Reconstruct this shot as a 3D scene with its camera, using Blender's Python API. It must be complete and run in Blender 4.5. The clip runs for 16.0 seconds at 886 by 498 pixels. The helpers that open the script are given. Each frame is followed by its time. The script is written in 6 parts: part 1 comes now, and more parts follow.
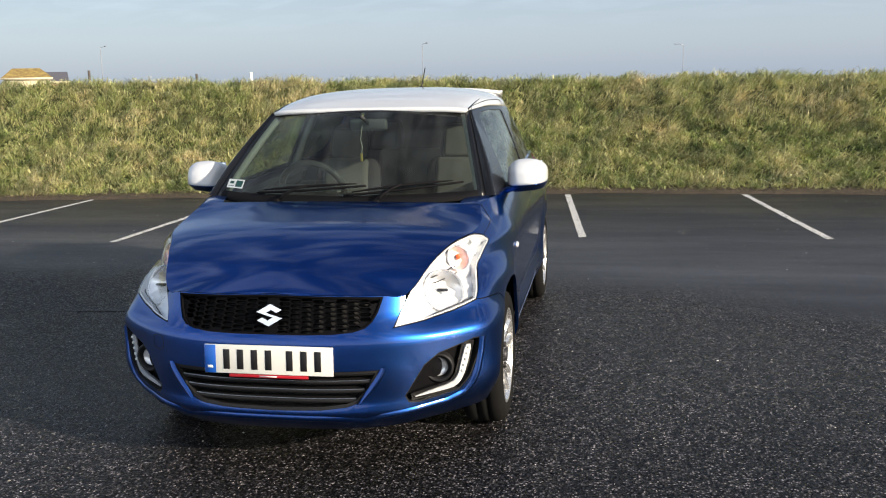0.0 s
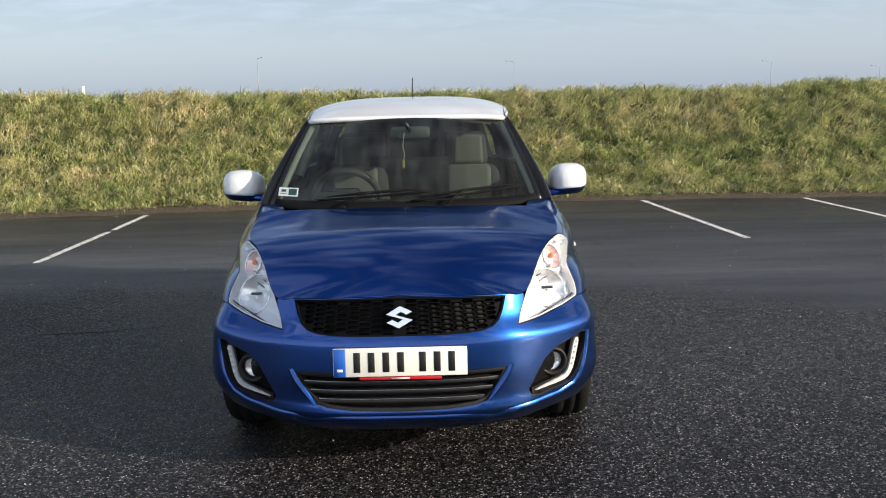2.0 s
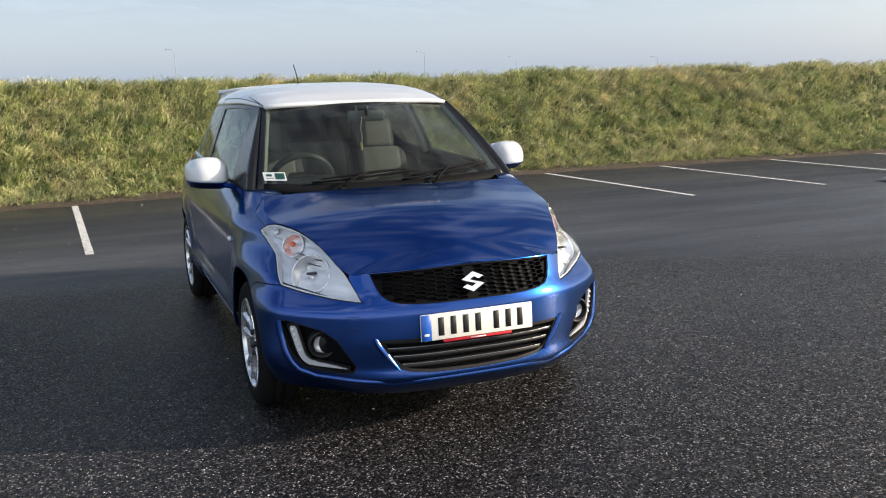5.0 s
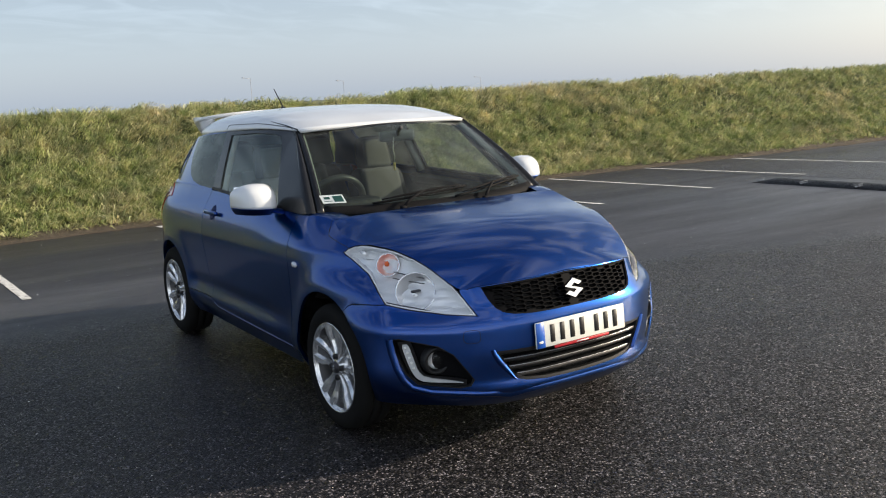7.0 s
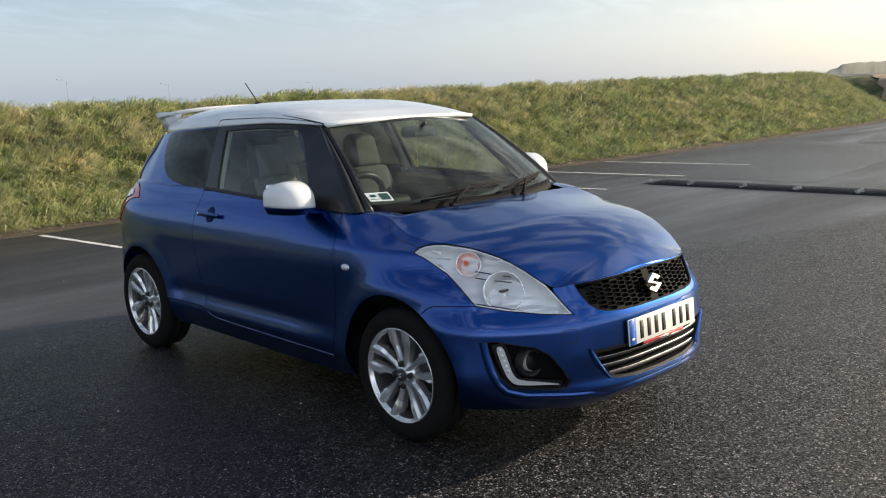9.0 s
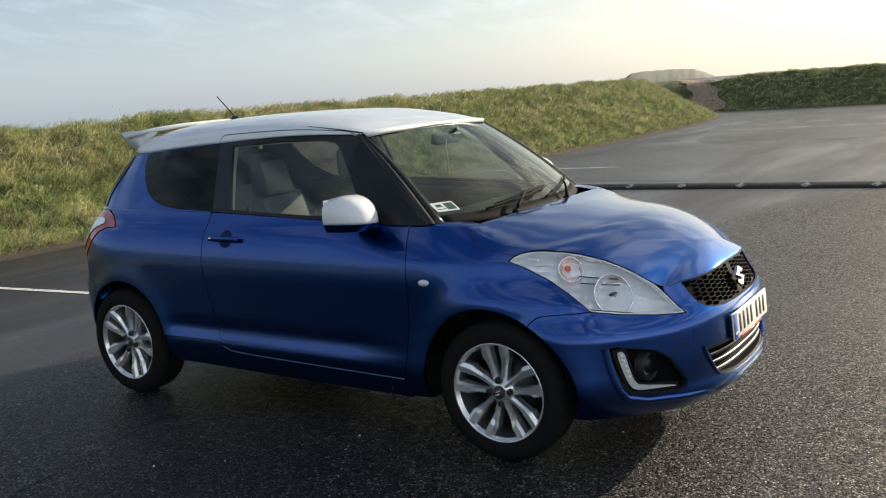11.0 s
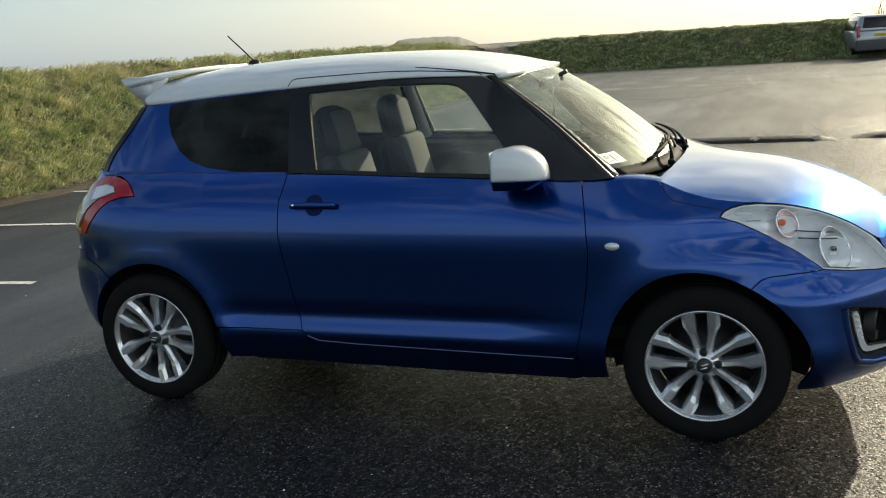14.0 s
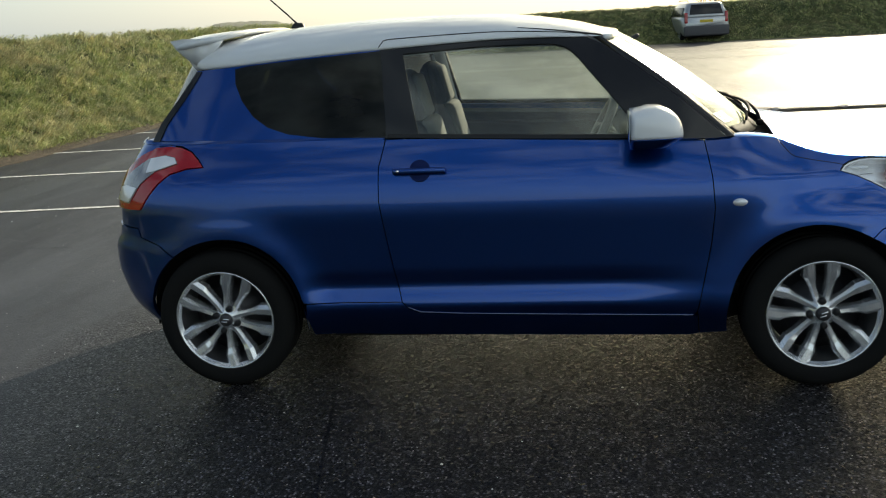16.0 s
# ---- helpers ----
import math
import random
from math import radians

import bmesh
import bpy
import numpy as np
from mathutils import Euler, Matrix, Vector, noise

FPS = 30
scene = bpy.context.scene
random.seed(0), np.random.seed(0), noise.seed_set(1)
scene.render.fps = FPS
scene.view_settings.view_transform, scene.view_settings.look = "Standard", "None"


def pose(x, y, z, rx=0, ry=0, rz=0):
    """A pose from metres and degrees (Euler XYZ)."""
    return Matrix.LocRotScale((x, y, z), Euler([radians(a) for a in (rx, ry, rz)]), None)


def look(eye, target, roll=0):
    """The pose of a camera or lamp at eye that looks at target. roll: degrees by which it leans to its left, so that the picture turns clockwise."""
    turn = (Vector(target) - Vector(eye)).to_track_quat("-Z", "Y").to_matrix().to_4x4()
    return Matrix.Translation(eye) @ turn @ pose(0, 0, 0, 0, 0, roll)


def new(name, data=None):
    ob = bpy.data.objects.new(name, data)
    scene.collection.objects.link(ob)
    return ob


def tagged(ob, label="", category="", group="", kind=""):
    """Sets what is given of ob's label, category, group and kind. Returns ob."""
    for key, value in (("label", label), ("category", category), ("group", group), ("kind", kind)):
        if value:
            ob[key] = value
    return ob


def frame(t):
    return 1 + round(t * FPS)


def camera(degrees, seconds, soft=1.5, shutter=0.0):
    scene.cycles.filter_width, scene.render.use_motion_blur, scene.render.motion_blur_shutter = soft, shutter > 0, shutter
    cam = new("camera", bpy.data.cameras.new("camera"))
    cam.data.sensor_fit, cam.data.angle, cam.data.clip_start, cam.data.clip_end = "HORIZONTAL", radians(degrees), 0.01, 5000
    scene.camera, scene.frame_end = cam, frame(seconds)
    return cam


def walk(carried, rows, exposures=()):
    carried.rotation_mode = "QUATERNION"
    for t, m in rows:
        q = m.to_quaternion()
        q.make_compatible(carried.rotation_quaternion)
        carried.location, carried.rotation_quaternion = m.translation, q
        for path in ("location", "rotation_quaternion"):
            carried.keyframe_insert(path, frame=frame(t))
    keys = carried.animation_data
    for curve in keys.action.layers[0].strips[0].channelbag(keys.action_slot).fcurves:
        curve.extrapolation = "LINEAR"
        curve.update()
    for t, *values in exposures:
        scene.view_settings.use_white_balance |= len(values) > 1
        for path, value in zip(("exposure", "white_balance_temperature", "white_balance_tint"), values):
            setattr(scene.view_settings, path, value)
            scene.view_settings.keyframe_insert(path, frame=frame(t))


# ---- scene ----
cam = camera(52.4, 16.0, soft=1.1)
METRES, EYE, TILT, LEAN, TURN = 9.18, 1.533, 0.0, 0.0, 10.56
X0, Y0 = 1.2785, -3.9586  # the origin lies on the ground under the middle of the parked car's front axle
ROWS = [
    (0.0, 0.0, 0.0, 0.0, -0.24, -10.43, 1.28),
    (0.5, -0.0294, -0.0006, -0.0019, -2.21, -11.07, 0.56),
    (1.0, -0.061, -0.0046, 0.0, -4.92, -10.79, 0.9),
    (1.5, -0.0923, -0.0021, -0.0024, -7.77, -9.95, 1.38),
    (2.0, -0.1246, -0.0017, -0.0016, -11.08, -9.7, 1.22),
    (2.5, -0.1572, -0.0031, -0.0022, -15.59, -9.8, 0.3),
    (3.0, -0.1852, 0.0009, -0.0055, -19.52, -10.15, -0.13),
    (3.5, -0.2147, 0.0041, -0.0042, -22.79, -10.37, -0.01),
    (4.0, -0.2483, 0.0079, -0.003, -26.33, -10.68, -0.14),
    (6.5, -0.3811, 0.0823, 0.0025, -41.11, -10.25, 3.82),
    (7.0, -0.4109, 0.1013, 0.0019, -44.07, -9.84, 3.12),
    (7.5, -0.4313, 0.1221, 0.0016, -47.48, -9.51, 2.25),
    (8.0, -0.4465, 0.1492, 0.0019, -50.07, -9.39, 2.23),
    (8.5, -0.4612, 0.1775, -0.0, -52.36, -9.87, 1.87),
    (9.0, -0.4736, 0.2056, 0.0002, -55.1, -9.96, 2.41),
    (11.5, -0.5178, 0.3574, 0.0003, -69.96, -10.05, 4.04),
    (12.0, -0.5167, 0.3882, 0.0003, -72.71, -10.85, 3.5),
    (12.5, -0.5117, 0.4189, -0.0003, -75.44, -11.67, 3.24),
    (13.0, -0.5094, 0.4481, -0.0029, -78.74, -12.42, 2.84),
    (13.5, -0.5066, 0.4786, -0.001, -80.58, -12.69, 3.65),
    (14.0, -0.4997, 0.5105, -0.0016, -81.5, -12.69, 3.89),
    (14.5, -0.4983, 0.5414, -0.003, -83.61, -13.19, 3.22),
    (15.0, -0.4986, 0.5731, -0.0021, -85.79, -13.83, 3.49),
    (15.5, -0.4973, 0.6038, -0.0044, -88.52, -14.0, 3.63),
    (16.0, -0.4996, 0.6358, -0.0047, -92.67, -14.28, 3.34),
]
walk(cam, [(t, pose(X0, Y0, EYE, TILT, LEAN, TURN) @ pose(METRES * x, METRES * y, METRES * z, 90 + pitch, roll, yaw)) for t, x, y, z, yaw, pitch, roll in ROWS],
     exposures=[(0.0, 0.80, 6500, 10), (2.0, 0.86, 6500, 10), (4.0, 1.00, 6550, 11), (6.5, 0.94, 6600, 10), (8.0, 0.80, 6650, 9), (9.2, 0.90, 6650, 9),
                (11.5, 0.74, 6700, 6), (12.1, 0.57, 6700, 5), (12.7, 0.61, 6700, 4), (14.0, 0.78, 6800, 1), (16.0, 0.79, 6850, 0)])

# ---- sky, sun and exposure ----
SUN_AZ, SUN_EL = radians(-22), radians(19)  # azimuth from +x towards +y, elevation
sun = new("sun", bpy.data.lights.new("sun", "SUN"))
sun.data.energy, sun.data.angle, sun.data.color = 4.0, radians(0.6), (1.0, 0.87, 0.70)
to_sun = Vector((math.cos(SUN_AZ) * math.cos(SUN_EL), math.sin(SUN_AZ) * math.cos(SUN_EL), math.sin(SUN_EL)))
sun.matrix_world = look(to_sun * 60, (0, 0, 0))

world = bpy.data.worlds.new("sky")
scene.world = world
world.use_nodes = True
wn, wl = world.node_tree.nodes, world.node_tree.links
wn.clear()


def wmath(op, a, b=None, clamp=False):
    n = wn.new("ShaderNodeMath")
    n.operation, n.use_clamp = op, clamp
    for k, v in enumerate((a, b)):
        if v is None:
            continue
        if isinstance(v, (int, float)):
            n.inputs[k].default_value = v
        else:
            wl.new(v, n.inputs[k])
    return n.outputs[0]


def wmix(fac, a, b, blend="MIX"):
    n = wn.new("ShaderNodeMix")
    n.data_type, n.blend_type, n.clamp_factor = "RGBA", blend, False
    for key, v in (("Factor", fac), ("A", a), ("B", b)):
        if isinstance(v, (int, float)):
            n.inputs[key].default_value = v
        elif isinstance(v, tuple):
            n.inputs[key].default_value = (*v, 1)
        else:
            wl.new(v, n.inputs[key])
    return n.outputs["Result"]


sky = wn.new("ShaderNodeTexSky")
sky.sky_type, sky.sun_disc = "NISHITA", False
sky.sun_elevation, sky.sun_rotation = SUN_EL, radians(90) - SUN_AZ
sky.air_density, sky.dust_density, sky.ozone_density = 1.0, 2.0, 1.0
coord = wn.new("ShaderNodeTexCoord").outputs["Generated"]
axes = wn.new("ShaderNodeSeparateXYZ")
wl.new(coord, axes.inputs[0])
# thin high cloud, brighter and warmer towards the sun
dot = wn.new("ShaderNodeVectorMath")
dot.operation = "DOT_PRODUCT"
wl.new(coord, dot.inputs[0])
dot.inputs[1].default_value = to_sun
glow = wmath("POWER", wmath("MAXIMUM", dot.outputs["Value"], 0.0), 3.3)
veil = wmix(glow, (0.206, 0.248, 0.312), (0.65, 0.60, 0.48))
# broad bright lobe added to the unseen southern sky, lifting the shaded lamps
south = wn.new("ShaderNodeVectorMath")
south.operation = "DOT_PRODUCT"
wl.new(coord, south.inputs[0])
south.inputs[1].default_value = Vector((-0.40, -0.85, 0.30)).normalized()
veil = wmix(wmath("POWER", wmath("MAXIMUM", south.outputs["Value"], 0.0), 1.5), veil, (0.74, 0.78, 0.82))
# cloud sheet seen in perspective: direction over height
lift = wmath("ADD", wmath("MAXIMUM", axes.outputs["Z"], 0.0), 0.22)
flatc = wn.new("ShaderNodeCombineXYZ")
wl.new(wmath("DIVIDE", axes.outputs["X"], lift), flatc.inputs["X"])
wl.new(wmath("MULTIPLY", wmath("DIVIDE", axes.outputs["Y"], lift), 1.9), flatc.inputs["Y"])
cloud = wn.new("ShaderNodeTexNoise")
cloud.inputs["Scale"].default_value, cloud.inputs["Detail"].default_value, cloud.inputs["Roughness"].default_value = 3.6, 6.0, 0.52
cloud.inputs["Distortion"].default_value = 0.7
wl.new(flatc.outputs[0], cloud.inputs["Vector"])
ramp = wn.new("ShaderNodeValToRGB")
ramp.color_ramp.elements[0].position, ramp.color_ramp.elements[0].color = 0.45, (0.05, 0.075, 0.15, 1)
ramp.color_ramp.elements[1].position, ramp.color_ramp.elements[1].color = 0.70, (1.75, 1.71, 1.65, 1)
wl.new(cloud.outputs["Fac"], ramp.inputs["Fac"])
# near the horizon the sheet closes to an even haze
high = wmath("MULTIPLY", wmath("SUBTRACT", axes.outputs["Z"], 0.05), 2.4, True)
sheet_tone = wmix(high, (1.0, 1.0, 1.0), ramp.outputs["Color"])
veil = wmix(1.0, veil, sheet_tone, "MULTIPLY")
total = wmix(1.0, wmix(1.0, sky.outputs["Color"], (0.035, 0.035, 0.035), "MULTIPLY"), veil, "ADD")
bg = wn.new("ShaderNodeBackground")
bg.inputs["Strength"].default_value = 1.0
out = wn.new("ShaderNodeOutputWorld")
wl.new(total, bg.inputs["Color"])
wl.new(bg.outputs["Background"], out.inputs["Surface"])

# ---- materials ----
def material(name, color, rough=0.5, metal=0.0, coat=0.0, spec=0.5):
    m = bpy.data.materials.new(name)
    m.use_nodes = True
    b = m.node_tree.nodes["Principled BSDF"]
    b.inputs["Base Color"].default_value = (*color, 1)
    b.inputs["Roughness"].default_value, b.inputs["Metallic"].default_value = rough, metal
    b.inputs["Coat Weight"].default_value, b.inputs["Coat Roughness"].default_value = coat, 0.05
    b.inputs["Specular IOR Level"].default_value = spec
    return m


def node(m, kind, **inputs):
    n = m.node_tree.nodes.new(kind)
    for k, v in inputs.items():
        n.inputs[k.replace("_", " ")].default_value = v
    return n


def link(m, a, b):
    m.node_tree.links.new(a, b)


def bsdf(m):
    return m.node_tree.nodes["Principled BSDF"]


def noise_tex(m, scale, detail=4.0, rough=0.55, vector=None):
    n = node(m, "ShaderNodeTexNoise", Scale=scale, Detail=detail, Roughness=rough)
    if vector is None:
        vector = node(m, "ShaderNodeTexCoord").outputs["Object"]
    link(m, vector, n.inputs["Vector"])
    return n.outputs["Fac"]


def ramped(m, value, *stops):
    r = node(m, "ShaderNodeValToRGB")
    e = r.color_ramp.elements
    while len(e) < len(stops):
        e.new(0.5)
    for el, (pos, c) in zip(e, stops):
        el.position = pos
        el.color = (*c, 1) if len(c) == 3 else c
    link(m, value, r.inputs["Fac"])
    return r.outputs["Color"]


def mixed(m, fac, a, b, blend="MIX"):
    n = node(m, "ShaderNodeMix")
    n.data_type, n.blend_type = "RGBA", blend
    for key, v in (("Factor", fac), ("A", a), ("B", b)):
        if hasattr(v, "is_output"):
            link(m, v, n.inputs[key])
        elif key == "Factor":
            n.inputs[key].default_value = v
        else:
            n.inputs[key].default_value = (*v, 1)
    return n.outputs["Result"]


def bumped(m, height, strength=0.3, distance=0.01, target=None):
    n = node(m, "ShaderNodeBump", Strength=strength, Distance=distance)
    link(m, height, n.inputs["Height"])
    link(m, n.outputs["Normal"], (target or bsdf(m)).inputs["Normal"])
    return n


paint_blue = material("blue_metallic_paint", (0.002, 0.05, 0.20), 0.31, 1.0, 1.0, 0.0)
bsdf(paint_blue).inputs["Specular Tint"].default_value = (0.44, 0.61, 0.85, 1)
bsdf(paint_blue).inputs["Coat Roughness"].default_value = 0.09
bsdf(paint_blue).inputs["Coat IOR"].default_value = 1.48
flake = ramped(paint_blue, noise_tex(paint_blue, 900.0, 1.0, 0.5), (0.35, (0.003, 0.040, 0.205)), (0.7, (0.005, 0.064, 0.32)))
link(paint_blue, flake, bsdf(paint_blue).inputs["Base Color"])
paint_white = material("white_paint", (0.66, 0.68, 0.70), 0.35, 0.0, 1.0)
black_gloss = material("black_gloss", (0.006, 0.006, 0.007), 0.25, 0.0, 0.15, 0.35)
black_plastic = material("black_plastic", (0.012, 0.012, 0.013), 0.5, 0.0, 0.0, 0.3)
rubber = material("tyre_rubber", (0.011, 0.011, 0.011), 0.85, 0.0, 0.0, 0.06)
alloy = material("alloy", (0.70, 0.71, 0.73), 0.22, 0.80)
# darker copy of the alloy: shade behind the spokes put into its colour
alloy_barrel_shade = material("alloy_barrel_shade", (0.12, 0.12, 0.125), 0.4, 0.7)
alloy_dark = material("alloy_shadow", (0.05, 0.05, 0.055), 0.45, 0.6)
chrome = material("chrome", (0.8, 0.8, 0.82), 0.08, 1.0)
dark = material("underbody", (0.006, 0.006, 0.006), 0.9)
seat_dark = material("seat_fabric_dark", (0.025, 0.026, 0.03), 0.9)
seat_light = material("seat_fabric_grey", (0.095, 0.10, 0.092), 0.9)
matte_black = material("matte_black", (0.007, 0.007, 0.008), 0.75, 0.0, 0.0, 0.10)
dash_plastic = material("dashboard_plastic", (0.02, 0.021, 0.023), 0.6)


def sheen(nt, ior):
    """Mirror share of a thin sheet, the same from both sides."""
    f0 = ((ior - 1) / (ior + 1)) ** 2
    lw = nt.nodes.new("ShaderNodeLayerWeight")
    lw.inputs["Blend"].default_value = 0.5
    p = nt.nodes.new("ShaderNodeMath")
    p.operation = "POWER"
    p.inputs[1].default_value = 5.0
    q = nt.nodes.new("ShaderNodeMath")
    q.operation = "MULTIPLY_ADD"
    q.inputs[1].default_value, q.inputs[2].default_value = 1 - f0, f0
    nt.links.new(lw.outputs["Facing"], p.inputs[0])
    nt.links.new(p.outputs[0], q.inputs[0])
    return q.outputs[0]


def glass(name, tint, ior):
    """Thin pane: a glossy coat over a tinted see-through sheet."""
    m = bpy.data.materials.new(name)
    m.use_nodes = True
    nt = m.node_tree
    nt.nodes.clear()
    o = nt.nodes.new("ShaderNodeOutputMaterial")
    tr = nt.nodes.new("ShaderNodeBsdfTransparent")
    tr.inputs["Color"].default_value = (*tint, 1)
    gl = nt.nodes.new("ShaderNodeBsdfGlossy")
    gl.inputs["Roughness"].default_value = 0.01
    mx = nt.nodes.new("ShaderNodeMixShader")
    nt.links.new(sheen(nt, ior), mx.inputs["Fac"])
    nt.links.new(tr.outputs["BSDF"], mx.inputs[1])
    nt.links.new(gl.outputs["BSDF"], mx.inputs[2])
    nt.links.new(mx.outputs["Shader"], o.inputs["Surface"])
    return m


glass_lens = glass("lamp_lens", (0.96, 0.97, 0.98), 1.4)


def filmed_glass(name, tint, ior, film, smear):
    """Window glass with a thin streaky film, part dirt, part painted sky reflection."""
    m = glass(name, tint, ior)
    nt = m.node_tree
    next(n for n in nt.nodes if n.type == "BSDF_GLOSSY").inputs["Color"].default_value = (0.74, 0.77, 0.75, 1)
    o = next(n for n in nt.nodes if n.type == "OUTPUT_MATERIAL")
    clean = o.inputs["Surface"].links[0].from_socket
    tl = nt.nodes.new("ShaderNodeBsdfTranslucent")
    tl.inputs["Color"].default_value = (0.8, 0.84, 0.8, 1)
    df = nt.nodes.new("ShaderNodeBsdfDiffuse")
    df.inputs["Color"].default_value = (0.6, 0.62, 0.6, 1)
    two = nt.nodes.new("ShaderNodeMixShader")
    two.inputs["Fac"].default_value = 0.35
    nt.links.new(tl.outputs[0], two.inputs[1])
    nt.links.new(df.outputs[0], two.inputs[2])
    tc = nt.nodes.new("ShaderNodeTexCoord")
    mp = nt.nodes.new("ShaderNodeMapping")
    mp.inputs["Scale"].default_value = (9.0, 1.6, 1.6)
    ns = nt.nodes.new("ShaderNodeTexNoise")
    ns.inputs["Scale"].default_value, ns.inputs["Detail"].default_value = 2.2, 5.0
    rp = nt.nodes.new("ShaderNodeValToRGB")
    rp.color_ramp.elements[0].position, rp.color_ramp.elements[0].color = 0.35, (film * 0.45,) * 3 + (1,)
    rp.color_ramp.elements[1].position, rp.color_ramp.elements[1].color = 0.70, (film * 1.5,) * 3 + (1,)
    mx = nt.nodes.new("ShaderNodeMixShader")
    nt.links.new(tc.outputs["Object"], mp.inputs["Vector"])
    nt.links.new(mp.outputs["Vector"], ns.inputs["Vector"])
    nt.links.new(ns.outputs["Fac"], rp.inputs["Fac"])
    nt.links.new(rp.outputs["Color"], mx.inputs["Fac"])
    nt.links.new(clean, mx.inputs[1])
    nt.links.new(two.outputs[0], mx.inputs[2])
    # smeared film: a soft gloss at low angles, in streaks
    soft = nt.nodes.new("ShaderNodeBsdfGlossy")
    soft.inputs["Roughness"].default_value = 0.36
    soft.inputs["Color"].default_value = (0.62, 0.70, 0.62, 1)
    streak = nt.nodes.new("ShaderNodeMapRange")
    streak.inputs["From Min"].default_value, streak.inputs["From Max"].default_value = 0.36, 0.62
    streak.inputs["To Min"].default_value, streak.inputs["To Max"].default_value = 0.12 * smear, 1.35 * smear
    nt.links.new(ns.outputs["Fac"], streak.inputs["Value"])
    mul = nt.nodes.new("ShaderNodeMath")
    mul.operation, mul.use_clamp = "MULTIPLY", True
    nt.links.new(sheen(nt, 1.33), mul.inputs[0])
    nt.links.new(streak.outputs["Result"], mul.inputs[1])
    top = nt.nodes.new("ShaderNodeMixShader")
    nt.links.new(mul.outputs[0], top.inputs["Fac"])
    nt.links.new(mx.outputs[0], top.inputs[1])
    nt.links.new(soft.outputs[0], top.inputs[2])
    nt.links.new(top.outputs[0], o.inputs["Surface"])
    return m


glass_screen = filmed_glass("windscreen_glass", (0.45, 0.52, 0.48), 1.5, 0.06, 0.30)
# on these panes the film's pale colour stands in for reflected sky
glass_tint = filmed_glass("privacy_glass", (0.05, 0.055, 0.058), 1.28, 0.05, 0.3)
glass_side = filmed_glass("side_glass", (0.80, 0.86, 0.84), 1.72, 0.06, 0.7)

# ---- the car's surfaces: metres, front axle at y = 0, nose towards -y, mirrored in x ----
def curve(*pts):
    """A smooth curve through (x, y) points, without overshoot."""
    px = np.array([p[0] for p in pts], float)
    py = np.array([p[1] for p in pts], float)
    d = np.diff(py) / np.diff(px)
    m = np.zeros(len(px))
    m[0], m[-1] = d[0], d[-1]
    for i in range(1, len(px) - 1):
        m[i] = 0.0 if d[i - 1] * d[i] <= 0 else 2 * d[i - 1] * d[i] / (d[i - 1] + d[i])

    def f(x):
        x = np.clip(np.asarray(x, float), px[0], px[-1])
        i = np.clip(np.searchsorted(px, x) - 1, 0, len(px) - 2)
        h = px[i + 1] - px[i]
        t = (x - px[i]) / h
        return ((2 * t**3 - 3 * t**2 + 1) * py[i] + (t**3 - 2 * t**2 + t) * h * m[i]
                + (3 * t**2 - 2 * t**3) * py[i + 1] + (t**3 - t**2) * h * m[i + 1])
    return f


def faired(f, lo, hi, sigma):
    """A curve blurred a little, so that reflections run over it without ripples; its ends go on straight."""
    step = sigma / 8
    k = np.arange(-32, 33) * step
    w = np.exp(-0.5 * (k / sigma) ** 2)
    w /= w.sum()
    xs = np.arange(lo, hi + step, step)
    g0, g1 = (f(lo + step) - f(lo)) / step, (f(hi) - f(hi - step)) / step
    q = xs[:, None] + k
    v = f(np.clip(q, lo, hi)) + np.minimum(q - lo, 0) * g0 + np.maximum(q - hi, 0) * g1
    ys = (v * w).sum(1)
    return lambda x: np.interp(np.asarray(x, float), xs, ys)


S_NOSE = 0.35 - math.pi / 2
YF, YR = 0.35, 2.05  # where the rounded nose and tail begin
side_w = curve((0.16, 0.745), (0.22, 0.772), (0.29, 0.808), (0.335, 0.826), (0.38, 0.830), (0.43, 0.827), (0.50, 0.827), (0.64, 0.834), (0.76, 0.841), (0.84, 0.831), (0.92, 0.808), (1.0, 0.768), (1.06, 0.748))
nose_y = curve((0.16, -0.66), (0.20, -0.735), (0.25, -0.795), (0.285, -0.815), (0.34, -0.805), (0.45, -0.812), (0.56, -0.805), (0.66, -0.760), (0.735, -0.727), (0.80, -0.700), (0.86, -0.68), (0.92, -0.62), (1.0, -0.5))
tail_y = curve((0.20, 2.85), (0.28, 2.96), (0.40, 3.035), (0.52, 3.065), (0.60, 3.06), (0.66, 3.025), (0.80, 3.01), (0.95, 2.95), (1.06, 2.88))
nose_n = curve((0.2, 3.0), (0.5, 2.9), (0.62, 2.65), (0.75, 2.62), (0.88, 2.5), (1.0, 2.5))
side_w = faired(side_w, 0.16, 1.06, 0.016)
corner_n = curve((0.0, 8.0), (0.60, 8.0), (0.715, 6.5), (0.785, 4.9), (0.852, 3.8), (1.0, 3.05), (1.13, 2.9), (1.6, 2.9))  # squarer bumper corners
corner_z = curve((0.0, 1.0), (0.56, 1.0), (0.66, 0.55), (0.78, 0.0), (2.0, 0.0))


tuck_hi = curve((S_NOSE, 0.0), (-0.80, 0.0), (-0.71, 0.007), (-0.64, 0.034), (-0.55, 0.057), (-0.47, 0.061), (-0.39, 0.053), (-0.29, 0.040), (-0.15, 0.034), (0.10, 0.016), (0.35, 0.0), (9, 0.0))
